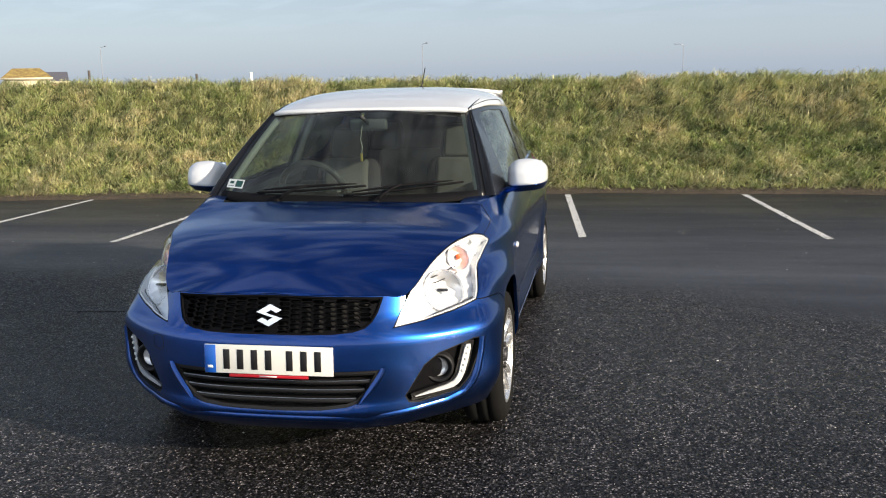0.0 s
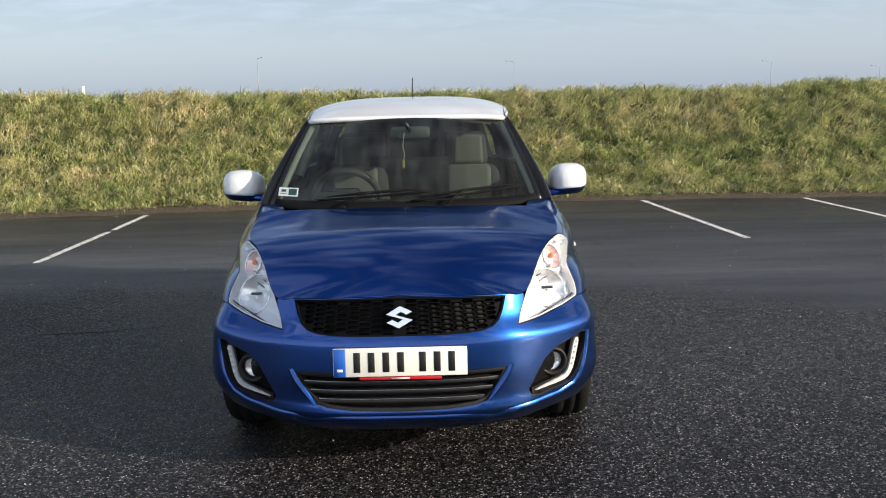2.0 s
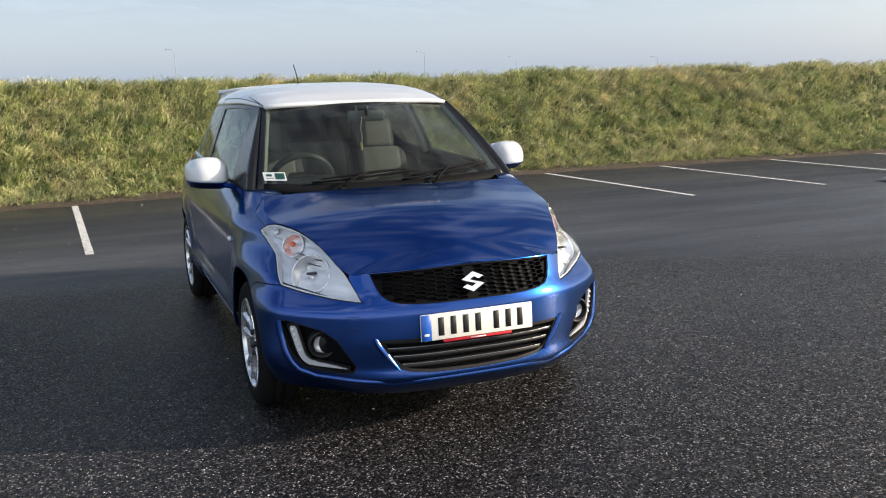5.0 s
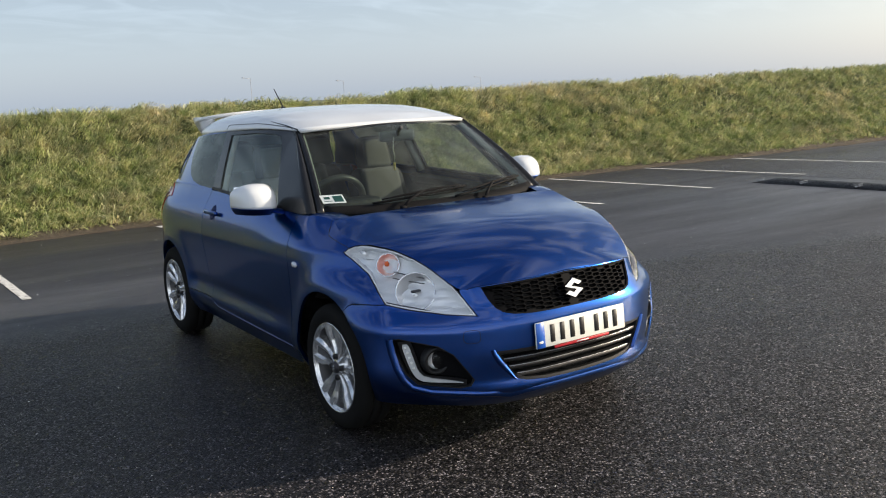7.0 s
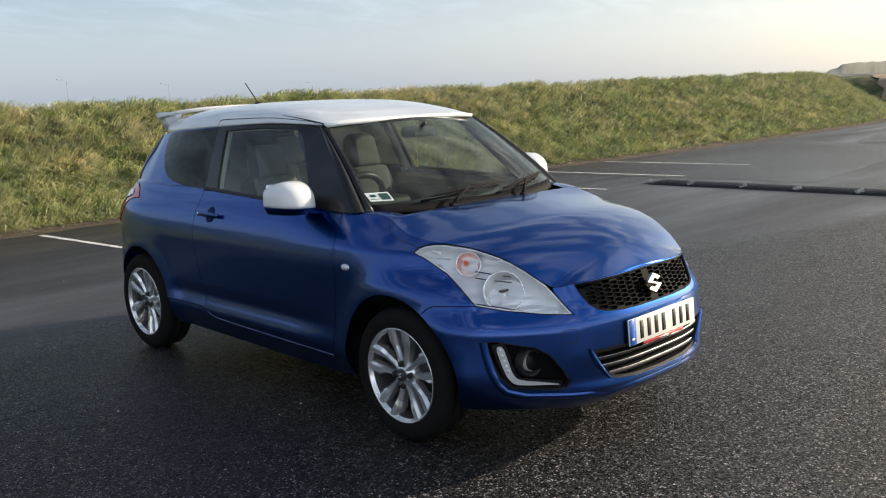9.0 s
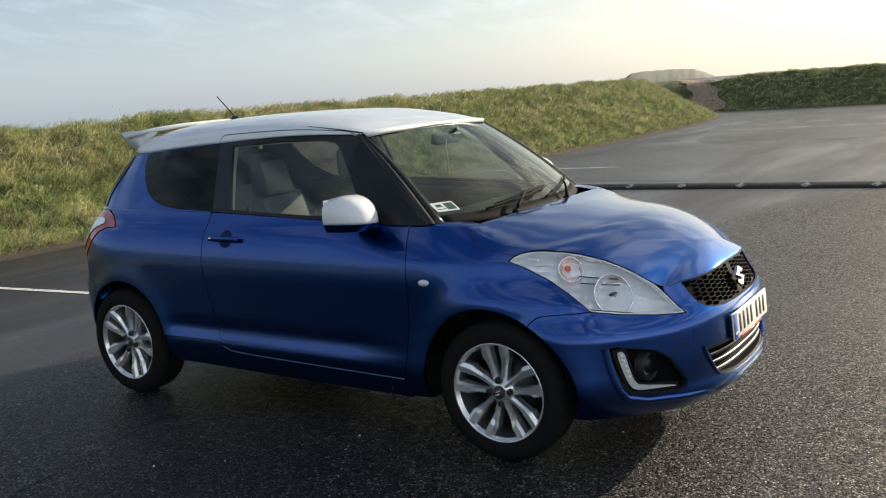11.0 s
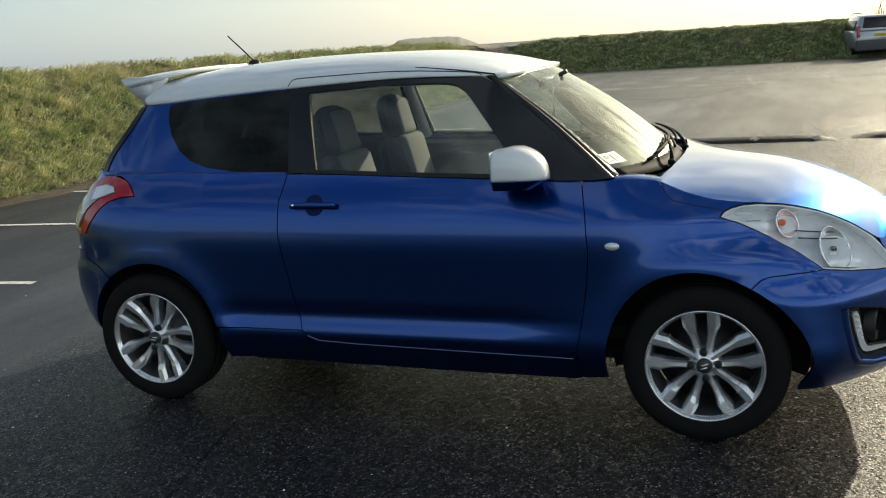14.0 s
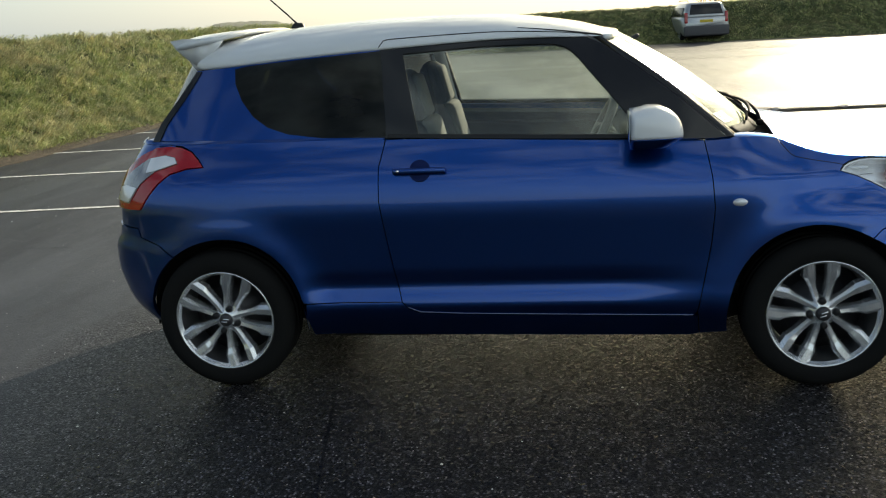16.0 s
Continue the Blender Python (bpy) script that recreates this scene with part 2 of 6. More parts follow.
tuck_lo = curve((S_NOSE, 0.0), (-0.95, 0.002), (-0.80, 0.012), (-0.70, 0.030), (-0.60, 0.036), (-0.50, 0.033), (-0.40, 0.036), (-0.30, 0.030), (-0.15, 0.016), (0.10, 0.0), (9, 0.0))

tuck_hi, tuck_lo = faired(tuck_hi, S_NOSE, 2.0, 0.035), faired(tuck_lo, S_NOSE, 2.0, 0.035)
corner_n = faired(corner_n, 0.0, 1.6, 0.035)


def wall(s, z):
    """The point (|x|, y) of the lower body at height z; s runs from the nose's middle (YF - pi/2) along y to the tail's."""
    s, z = np.asarray(s, float), np.asarray(z, float)
    w = side_w(z) - 0.05 * np.clip((0.9 - s) / 0.6, 0, 1.4) ** 1.5 * np.clip((z - 0.84) / 0.16, 0, 1) - 0.02 * np.clip((s - 2.1) / 0.6, 0, 1) * np.clip((z - 0.9) / 0.14, 0, 1)
    for yw in (0.0, 2.43):  # flared wheel arches
        r = np.hypot(s - yw, z - 0.30)
        w = w + 0.019 * np.exp(-((r - 0.355) / 0.09) ** 2) * np.clip((0.80 - z) / 0.1, 0, 1)
    ledge = np.clip((s - 0.42) / 0.35, 0, 1) * np.clip((2.08 - s) / 0.12, 0, 1)  # hollow over the sill's ledge
    w = w + ledge * (0.005 * np.exp(-((z - 0.365) / 0.022) ** 2) - 0.014 * np.exp(-((z - 0.445) / 0.042) ** 2))
    lf, lr = YF - nose_y(z), tail_y(z) - YR
    a = np.clip(YF - s, 0, math.pi / 2)
    k = corner_z(z)
    n = nose_n(z) * (1 - k) + np.maximum(corner_n(a), nose_n(z)) * k
    b = np.clip(s - YR, 0, math.pi / 2)
    h = np.clip((z - 0.63) / 0.21, 0, 1)
    h = h * h * (3 - 2 * h)
    step = np.clip((z - 0.545) / 0.10, 0, 1)
    tuck = (tuck_lo(s) * (1 - h) + tuck_hi(s) * h) * step * step * (3 - 2 * step)
    rf = (np.abs(np.cos(a) / w) ** n + np.abs(np.sin(a) / lf) ** n) ** (-1 / n) - tuck
    rr = (np.abs(np.cos(b) / w) ** 4.2 + np.abs(np.sin(b) / lr) ** 4.2) ** (-1 / 4.2)
    x = np.where(s < YF, rf * np.cos(a), np.where(s > YR, rr * np.cos(b), w))
    y = np.where(s < YF, YF - rf * np.sin(a), np.where(s > YR, YR + rr * np.sin(b), s))
    return x, y


def to_s(x, y):
    x = abs(x)
    return YF - math.atan2(YF - y, x) if y < YF else YR + math.atan2(y - YR, x) if y > YR else y


S0, S1 = YF - math.pi / 2, YR + math.pi / 2
S_COWL = to_s(0.70, 0.17)
# upper edge of the lower body: bonnet edge, then the waist line
top_z = curve((S0, 0.743), (-1.03, 0.739), (-0.82, 0.728), (-0.75, 0.716), (-0.715, 0.735), (-0.69, 0.754), (-0.645, 0.790), (-0.60, 0.818), (-0.55, 0.842), (-0.50, 0.858), (-0.455, 0.870), (-0.40, 0.880), (-0.31, 0.890), (-0.25, 0.895), (-0.15, 0.907),
              (-0.04, 0.932), (0.03, 0.955), (S_COWL, 0.976), (0.25, 0.988), (0.40, 0.991), (0.7, 1.0), (1.2, 1.022), (1.69, 1.04), (2.1, 1.046), (2.75, 1.046), (S1, 1.03))
low_z = curve((S0, 0.195), (to_s(0.5, -0.7), 0.20), (to_s(0.8, -0.35), 0.215), (0.3, 0.20), (2.0, 0.222), (2.5, 0.25), (2.85, 0.275), (S1, 0.28))
bonnet_z = curve((-0.730, 0.743), (-0.715, 0.757), (-0.68, 0.782), (-0.63, 0.819), (-0.55, 0.861), (-0.45, 0.901), (-0.30, 0.942), (-0.15, 0.961), (0.0, 0.981), (0.12, 0.993))


bonnet_z = faired(bonnet_z, -0.730, 0.12, 0.03)
shoulder_k = curve((S0, 0.0), (-0.85, 0.0), (-0.65, 0.05), (-0.40, 0.10), (-0.20, 0.14), (0.04, 0.16), (0.2, 0.1))  # share of the tight shoulder over the wide crown


def bonnet(s, w):
    """The bonnet: w runs from its edge on the wall (0) to the middle line (1)."""
    s, w = np.asarray(s, float), np.asarray(w, float)
    ze = top_z(s)
    xe, ye = wall(s, ze)
    yc = -0.730 + (ye + 0.730) * (0.850 / 0.900)
    zc = bonnet_z(yc)
    k = shoulder_k(s)
    rise = (1 - k) * (1 - (1 - w) ** 1.85) + k * (1 - (1 - w) ** 8)
    return xe * (1 - w), ye + (yc - ye) * (1 - (1 - w) ** 1.6), ze + (zc - ze) * rise


# greenhouse
waist_w = curve((0.30, 0.715), (0.54, 0.74), (1.0, 0.759), (1.69, 0.752), (2.1, 0.745), (2.4, 0.725), (2.6, 0.685), (2.72, 0.64), (2.82, 0.585))
rail_w = curve((0.83, 0.545), (1.2, 0.59), (1.7, 0.613), (2.1, 0.598), (2.4, 0.545), (2.56, 0.49))
rail_z = curve((0.83, 1.390), (1.2, 1.402), (1.72, 1.386), (2.1, 1.367), (2.39, 1.346), (2.56, 1.337))
crown_z = curve((0.76, 1.407), (0.95, 1.457), (1.3, 1.503), (1.7, 1.512), (2.1, 1.500), (2.45, 1.468), (2.66, 1.445))


def cabin(y, z):
    """|x| of the cabin's side at (y, z)."""
    y, z = np.asarray(y, float), np.asarray(z, float)
    t = (z - 1.04) / (1.385 - 1.04)
    wb, wr = waist_w(y), rail_w(np.clip(y, 0.83, 2.56))
    return wb + (wr - wb) * t * (0.86 + 0.14 * np.clip(t, -0.2, 1.0))


def roof(u, v):
    """u: 0 front edge to 1 rear edge; v: 0 the rail to 1 the middle."""
    u, v = np.asarray(u, float), np.asarray(v, float)
    yr, yc = 0.83 + 1.73 * u, 0.755 + 1.90 * u
    q = 1 - v
    y = yc + (yr - yc) * q**2
    wr, zr, zc = rail_w(yr), rail_z(yr), crown_z(yc)
    th = (1 - v) * math.pi / 2
    return wr * np.abs(np.sin(th)) ** 0.62, y, zr + (zc - zr) * np.abs(np.cos(th)) ** 0.9


def screen(u, v):
    """Windscreen: u 0 middle to 1 edge, v 0 base to 1 top."""
    u, v = np.asarray(u, float), np.asarray(v, float)
    xb, yb, zb = 0.695 * u, 0.150 + 0.180 * u**2.2, 0.980 + 0.014 * u**2
    xt, yt, zt = 0.545 * u, 0.755 + 0.075 * u**2, 1.407 - 0.017 * u**2
    bow = 0.025 * np.sin(v * math.pi) * (1 - 0.35 * u**2)
    return xb + (xt - xb) * v, yb + (yt - yb) * v - bow * 0.55, zb + (zt - zb) * v + bow * 0.83

# ---- mesh helpers ----
def mesh_object(name, verts, faces, mat, parent=None, normals=None, smooth=True, label=""):
    me = bpy.data.meshes.new(name)
    me.from_pydata([tuple(v) for v in verts], [], [tuple(f) for f in faces])
    me.materials.append(mat)
    me.polygons.foreach_set("use_smooth", [smooth] * len(me.polygons))
    me.validate()
    if normals is not None:
        me.normals_split_custom_set_from_vertices([tuple(n) for n in normals])
    ob = new(name, me)
    if parent is not None:
        ob.parent = parent
    if label:
        ob["label"] = label
    return ob


def big_mesh(name, verts, tris, mat, smooth=False):
    """One joined mesh from arrays of many triangles."""
    me = bpy.data.meshes.new(name)
    me.vertices.add(len(verts))
    me.vertices.foreach_set("co", np.asarray(verts, np.float32).ravel())
    n = len(tris)
    me.loops.add(n * 3)
    me.loops.foreach_set("vertex_index", np.asarray(tris, np.int32).ravel())
    me.polygons.add(n)
    me.polygons.foreach_set("loop_start", np.arange(0, n * 3, 3, dtype=np.int32))
    me.materials.append(mat)
    me.polygons.foreach_set("use_smooth", [smooth] * n)
    me.update(calc_edges=True)
    return new(name, me)


def grid_faces(nu, nv):
    return [(i * nv + j, (i + 1) * nv + j, (i + 1) * nv + j + 1, i * nv + j + 1) for i in range(nu - 1) for j in range(nv - 1)]


def part(name, bm, mat, parent, label="", smooth=True):
    me = bpy.data.meshes.new(name)
    bm.to_mesh(me)
    bm.free()
    me.materials.append(mat)
    me.polygons.foreach_set("use_smooth", [smooth] * len(me.polygons))
    ob = new(name, me)
    if parent is not None:
        ob.parent = parent
    if label:
        ob["label"] = label
    return ob


# ---- ground, car park, banks ----
def calc(m, op, a, b=0.0, c=0.0, clamp=False):
    n = node(m, "ShaderNodeMath")
    n.operation, n.use_clamp = op, clamp
    for k, v in enumerate((a, b, c)):
        if hasattr(v, "is_output"):
            link(m, v, n.inputs[k])
        else:
            n.inputs[k].default_value = v
    return n.outputs[0]


def make_asphalt(name, low, high, stone, gloss=(0.46, 0.72), wet=1.0, lane=False, relief=-0.008):
    """Coarse bitumen with pale and dark chippings, damp in wide patches. lane: beyond the coarse apron the surface turns finer and smoother, darker again in the bays."""
    m = material(name, (0.03, 0.03, 0.03), 0.5)
    b = bsdf(m)
    pos = node(m, "ShaderNodeTexCoord").outputs["Object"]
    vor = node(m, "ShaderNodeTexVoronoi", Scale=100.0, Randomness=1.0)
    link(m, pos, vor.inputs["Vector"])
    sep = node(m, "ShaderNodeSeparateColor")
    link(m, vor.outputs["Color"], sep.inputs["Color"])
    chips = ramped(m, sep.outputs["Red"], (0.0, (low,) * 3), (0.55, (high * 0.6,) * 3), (0.80, (high,) * 3), (0.90, (high * 2.4,) * 3), (0.97, (high * 4.0,) * 3))
    # dark bitumen between the chippings, with the pits' shade painted into its colour
    chips = mixed(m, 1.0, chips, ramped(m, vor.outputs["Distance"], (0.18, (1.6, 1.6, 1.6)), (0.62, (0.10, 0.10, 0.10))), "MULTIPLY")
    # pale stones that also paint the ground's sparkle into its colour
    speck = node(m, "ShaderNodeTexVoronoi", Scale=110.0, Randomness=1.0)
    link(m, pos, speck.inputs["Vector"])
    sep2 = node(m, "ShaderNodeSeparateColor")
    link(m, speck.outputs["Color"], sep2.inputs["Color"])
    pick = ramped(m, sep2.outputs["Green"], (0.955, (0, 0, 0)), (0.975, (1, 1, 1)))
    near = ramped(m, speck.outputs["Distance"], (0.30, (1, 1, 1)), (0.46, (0, 0, 0)))
    chips = mixed(m, mixed(m, 1.0, pick, near, "MULTIPLY"), chips, (stone, stone * 0.96, stone * 0.88))
    damp = noise_tex(m, 0.22, 4.0, 0.5, pos)
    rough = ramped(m, damp, (0.38, (gloss[0],) * 3), (0.62, (gloss[1],) * 3))
    # some chippings are polished and wet
    rough = mixed(m, 1.0, rough, ramped(m, sep.outputs["Blue"], (0.0, (0.45, 0.45, 0.45)), (0.6, (1.0, 1.0, 1.0))), "MULTIPLY")
    grain = 1.0
    if lane:
        xyz = node(m, "ShaderNodeSeparateXYZ")
        link(m, pos, xyz.inputs[0])
        edge = calc(m, "MULTIPLY_ADD", calc(m, "MAXIMUM", xyz.outputs["X"], 0.0), 0.36, xyz.outputs["Y"])
        edge = calc(m, "ADD", edge, calc(m, "MULTIPLY", calc(m, "SUBTRACT", noise_tex(m, 0.7, 4.0, 0.6, pos), 0.5), 1.6))
        smooth_part = calc(m, "DIVIDE", calc(m, "SUBTRACT", edge, 2.75), 0.9, clamp=True)
        stretch = node(m, "ShaderNodeMapping")
        stretch.inputs["Scale"].default_value = (0.16, 0.85, 1.0)
        link(m, pos, stretch.inputs["Vector"])
        streak = noise_tex(m, 1.0, 5.0, 0.6, stretch.outputs["Vector"])
        fine_tone = ramped(m, noise_tex(m, 60.0, 3.0, 0.7, pos), (0.35, (0.022,) * 3), (0.65, (0.062,) * 3))
        fine_tone = mixed(m, 1.0, fine_tone, ramped(m, streak, (0.36, (0.60, 0.60, 0.62)), (0.62, (1.55, 1.55, 1.55))), "MULTIPLY")
        bay = calc(m, "DIVIDE", calc(m, "SUBTRACT", calc(m, "ADD", xyz.outputs["Y"], calc(m, "MULTIPLY", calc(m, "SUBTRACT", streak, 0.5), 3.0)), 4.75), 0.5, clamp=True)
        bay = calc(m, "MULTIPLY", bay, calc(m, "DIVIDE", calc(m, "SUBTRACT", 13.5, xyz.outputs["X"]), 1.5, clamp=True))
        fine_tone = mixed(m, bay, fine_tone, mixed(m, 1.0, fine_tone, (0.52, 0.47, 0.44), "MULTIPLY"))
        chips = mixed(m, calc(m, "MULTIPLY", smooth_part, 0.8), chips, fine_tone)
        rough = mixed(m, smooth_part, rough, ramped(m, streak, (0.36, (0.52,) * 3), (0.62, (0.35,) * 3)))
        grain = calc(m, "MULTIPLY_ADD", smooth_part, -0.78, 1.0)
    stain = noise_tex(m, 0.35, 5.0, 0.6, pos)
    base = mixed(m, ramped(m, stain, (0.35, (0, 0, 0)), (0.70, (1, 1, 1))), chips, mixed(m, 1.0, chips, (0.55, 0.55, 0.57), "MULTIPLY"))
    fine = noise_tex(m, 9.0, 4.0, 0.6, pos)
    base = mixed(m, 1.0, base, ramped(m, fine, (0.3, (0.72, 0.72, 0.72)), (0.7, (1.2, 1.2, 1.18))), "MULTIPLY")
    base = mixed(m, 1.0, base, (1.03, 0.97, 1.06), "MULTIPLY")
    link(m, base, b.inputs["Base Color"])
    link(m, rough, b.inputs["Roughness"])
    b.inputs["Specular IOR Level"].default_value = 0.22 * wet
    hgt = mixed(m, 0.35, mixed(m, 0.4, vor.outputs["Distance"], speck.outputs["Distance"]), noise_tex(m, 230.0, 3.0, 0.65, pos))
    bump = bumped(m, hgt, 1.0, relief)
    if lane:
        link(m, grain, bump.inputs["Strength"])
        link(m, calc(m, "MULTIPLY_ADD", smooth_part, 0.16, 0.22), b.inputs["Specular IOR Level"])
        # every chipping lies at a tilt of its own
        tilt = node(m, "ShaderNodeVectorMath")
        tilt.operation = "MULTIPLY_ADD"
        link(m, vor.outputs["Color"], tilt.inputs[0])
        tilt.inputs[1].default_value, tilt.inputs[2].default_value = (0.55, 0.55, 0.0), (-0.275, -0.275, 1.0)
        unit = node(m, "ShaderNodeVectorMath")
        unit.operation = "NORMALIZE"
        link(m, tilt.outputs[0], unit.inputs[0])
        flat_n = node(m, "ShaderNodeMix")
        flat_n.data_type = "VECTOR"
        link(m, smooth_part, flat_n.inputs["Factor"])
        link(m, unit.outputs[0], flat_n.inputs[4])
        flat_n.inputs[5].default_value = (0, 0, 1)
        link(m, flat_n.outputs[1], bump.inputs["Normal"])
    return m


asphalt = make_asphalt("asphalt", 0.010, 0.060, 0.60, (0.40, 0.64), lane=True)
asphalt_dark = make_asphalt("asphalt_patch", 0.008, 0.020, 0.10, (0.45, 0.6), 1.2, relief=-0.0015)
asphalt_pale = make_asphalt("asphalt_worn", 0.020, 0.048, 0.14, (0.42, 0.6), 1.6, relief=-0.0015)

line_paint = material("line_paint", (0.72, 0.72, 0.70), 0.6)
wear = ramped(line_paint, noise_tex(line_paint, 26.0, 6.0, 0.7), (0.36, (0.05, 0.05, 0.05)), (0.47, (0.62, 0.61, 0.58)), (0.8, (0.78, 0.77, 0.74)))
link(line_paint, wear, bsdf(line_paint).inputs["Base Color"])
bumped(line_paint, noise_tex(line_paint, 140.0, 2.0), 0.5, 0.004)

soil = material("turf", (0.07, 0.085, 0.025), 0.95)
t1 = ramped(soil, noise_tex(soil, 1.3, 6.0, 0.62), (0.34, (0.040, 0.062, 0.014)), (0.52, (0.085, 0.095, 0.028)), (0.68, (0.17, 0.145, 0.065)))
t2 = ramped(soil, noise_tex(soil, 14.0, 5.0, 0.7), (0.3, (0.35, 0.35, 0.35)), (0.7, (1.25, 1.25, 1.2)))
link(soil, mixed(soil, 1.0, t1, t2, "MULTIPLY"), bsdf(soil).inputs["Base Color"])
bumped(soil, noise_tex(soil, 18.0, 6.0, 0.7), 1.0, 0.06)

dirt = material("dirt", (0.09, 0.06, 0.04), 0.95)
link(dirt, ramped(dirt, noise_tex(dirt, 22.0, 6.0, 0.7), (0.32, (0.022, 0.017, 0.012)), (0.52, (0.07, 0.052, 0.032)), (0.70, (0.16, 0.12, 0.08))), bsdf(dirt).inputs["Base Color"])
bumped(dirt, noise_tex(dirt, 40.0, 5.0, 0.7), 1.0, 0.03)


def make_grass(name, straw, haze_mix=0.0, through_light=0.12):
    """Blades between fresh green and dry straw, in patches and blade by blade."""
    m = material(name, (0.1, 0.12, 0.03), 0.55)
    pos = node(m, "ShaderNodeTexCoord").outputs["Object"]
    isl = node(m, "ShaderNodeNewGeometry").outputs["Random Per Island"]
    green = ramped(m, isl, (0.0, (0.12, 0.18, 0.050)), (0.45, (0.28, 0.35, 0.125)), (1.0, (0.50, 0.55, 0.25)))
    dry = ramped(m, isl, (0.0, (0.38, 0.30, 0.15)), (0.5, (0.70, 0.60, 0.36)), (1.0, (0.90, 0.81, 0.58)))
    patch = noise_tex(m, 0.9, 5.0, 0.62, pos)
    mask = ramped(m, patch, (straw - 0.10, (0, 0, 0)), (straw + 0.10, (1, 1, 1)))
    tuft = noise_tex(m, 7.0, 2.0, 0.5, pos)
    mask = mixed(m, 0.42, mask, ramped(m, tuft, (0.42, (0, 0, 0)), (0.58, (1, 1, 1))))
    green = mixed(m, haze_mix, green, dry)
    clump = ramped(m, noise_tex(m, 3.4, 4.0, 0.62, pos), (0.36, (0.42, 0.48, 0.46)), (0.64, (1.32, 1.26, 1.15)))
    link(m, mixed(m, 1.0, mixed(m, mask, green, dry), clump, "MULTIPLY"), bsdf(m).inputs["Base Color"])
    bsdf(m).inputs["Specular IOR Level"].default_value = 0.25
    # thin blades let light through
    col = bsdf(m).inputs["Base Color"].links[0].from_socket
    leaf = node(m, "ShaderNodeBsdfTranslucent")
    link(m, col, leaf.inputs["Color"])
    both = node(m, "ShaderNodeMixShader", Fac=through_light)
    link(m, bsdf(m).outputs[0], both.inputs[1])
    link(m, leaf.outputs[0], both.inputs[2])
    link(m, both.outputs[0], m.node_tree.nodes["Material Output"].inputs["Surface"])
    return m


grass_mat = make_grass("grass", 0.555)
# far copy: backlit shade and haze are put into the grass colour
grass_far_mat = make_grass("grass_far_shade", 0.64, 0.10, 0.05)

ground = mesh_object("ground", [(-3000, -3000, 0), (3000, -3000, 0), (3000, 3000, 0), (-3000, 3000, 0)], [(0, 1, 2, 3)], asphalt, smooth=False)
tagged(ground, "dark damp asphalt of an open car park", "ground", kind="structure")


def flat(name, pts, z, mat, label, category, group="", kind=""):
    ob = mesh_object(name, [(x, y, z) for x, y in pts], [tuple(range(len(pts)))], mat, smooth=False)
    return tagged(ob, label, category, group, kind)


def ragged(x0, y0, x1, y1, w, rough=0.006, seed=0):
    """Outline of a painted line with uneven edges."""
    dx, dy = x1 - x0, y1 - y0
    l = math.hypot(dx, dy)
    n = max(2, int(l / 0.08))
    nx, ny = -dy / l, dx / l
    left, right = [], []
    for i in range(n + 1):
        t = i / n
        for lst, sg in ((left, 1), (right, -1)):
            o = sg * w / 2 + rough * noise.noise((i * 0.7, sg * 5.0, seed * 1.7))
            lst.append((x0 + dx * t + nx * o, y0 + dy * t + ny * o))
    return left + right[::-1]


worn_line = material("worn_line_paint", (0.26, 0.26, 0.25), 0.8)
link(worn_line, ramped(worn_line, noise_tex(worn_line, 9.0, 6.0, 0.7), (0.36, (0.05, 0.05, 0.05)), (0.60, (0.34, 0.33, 0.31))), bsdf(worn_line).inputs["Base Color"])


def line(x0, y0, x1, y1, w=0.075, seed=0, mat=line_paint):
    return flat("bay_line", ragged(x0, y0, x1, y1, w, 0.010, seed), 0.005, mat, "worn white painted parking bay line on the asphalt", "bay line", "bay lines")


for k, bx in enumerate((-8.15, -5.96, -3.74, -1.56, 0.86, 3.17, 5.38, 7.45, 9.55, 11.7)):
    if bx == -3.74:
        line(bx - 0.03, 7.9, bx, 6.55, seed=k)
        line(bx, 6.4, bx + 0.01, 4.39, seed=k + 30)
    elif bx < -3:
        line(bx - 0.03, 7.75, bx + 0.03, 4.45, seed=k)
    elif bx == -1.56:
        line(-1.60, 8.31, -1.49, 4.56, seed=k)
    else:
        line(bx - 0.13, 8.35, bx + 0.17, 4.93 - 0.02 * max(0, bx - 5), seed=k)
flat("old_mark", ragged(-2.52, 1.68, -2.02, 1.72, 0.03, 0.01, 40), 0.0045, asphalt_pale, "faint remnant of an old painted mark", "old mark", kind="structure")
for k, (x0, y0, x1, y1) in enumerate(((25.8, 0.27, 20.7, -0.02), (25.9, -1.66, 22.2, -1.89), (26.2, -3.6, 22.1, -3.72), (26.2, -5.8, 22.1, -5.95))):
    line(x0, y0, x1, y1, 0.10, seed=50 + k, mat=worn_line)
seam = flat("joint", ragged(12.6, -0.78, 8.35, -1.10, 0.045, 0.05, 3), 0.004, asphalt_pale, "pale broken joint in the asphalt", "joint", kind="structure")
crack = flat("joint", ragged(-6.0, 1.05, -0.9, 1.95, 0.010, 0.010, 9), 0.004, asphalt_dark, "thin dark joint in the asphalt", "joint", kind="structure")
for k, (x0, y0, x1, y1) in enumerate(((1.76, 5.16, 1.80, 4.62), (1.83, 4.45, 1.86, 4.05), (1.85, 3.75, 1.86, 3.45))):
    flat("joint", ragged(x0, y0, x1, y1, 0.004, 0.006, 12 + k), 0.004, asphalt_dark, "short dark crack in the asphalt", "crack", kind="structure")


def blot(pts, seed):
    """An outline with wandering edges through corner points."""
    out = []
    for p in resample2(pts, 0.4):
        out.append((p[0] + 0.10 * noise.noise((p[0] * 0.8, p[1] * 0.8, seed)), p[1] + 0.10 * noise.noise((p[1] * 0.8, p[0] * 0.8, seed + 5))))
    return out


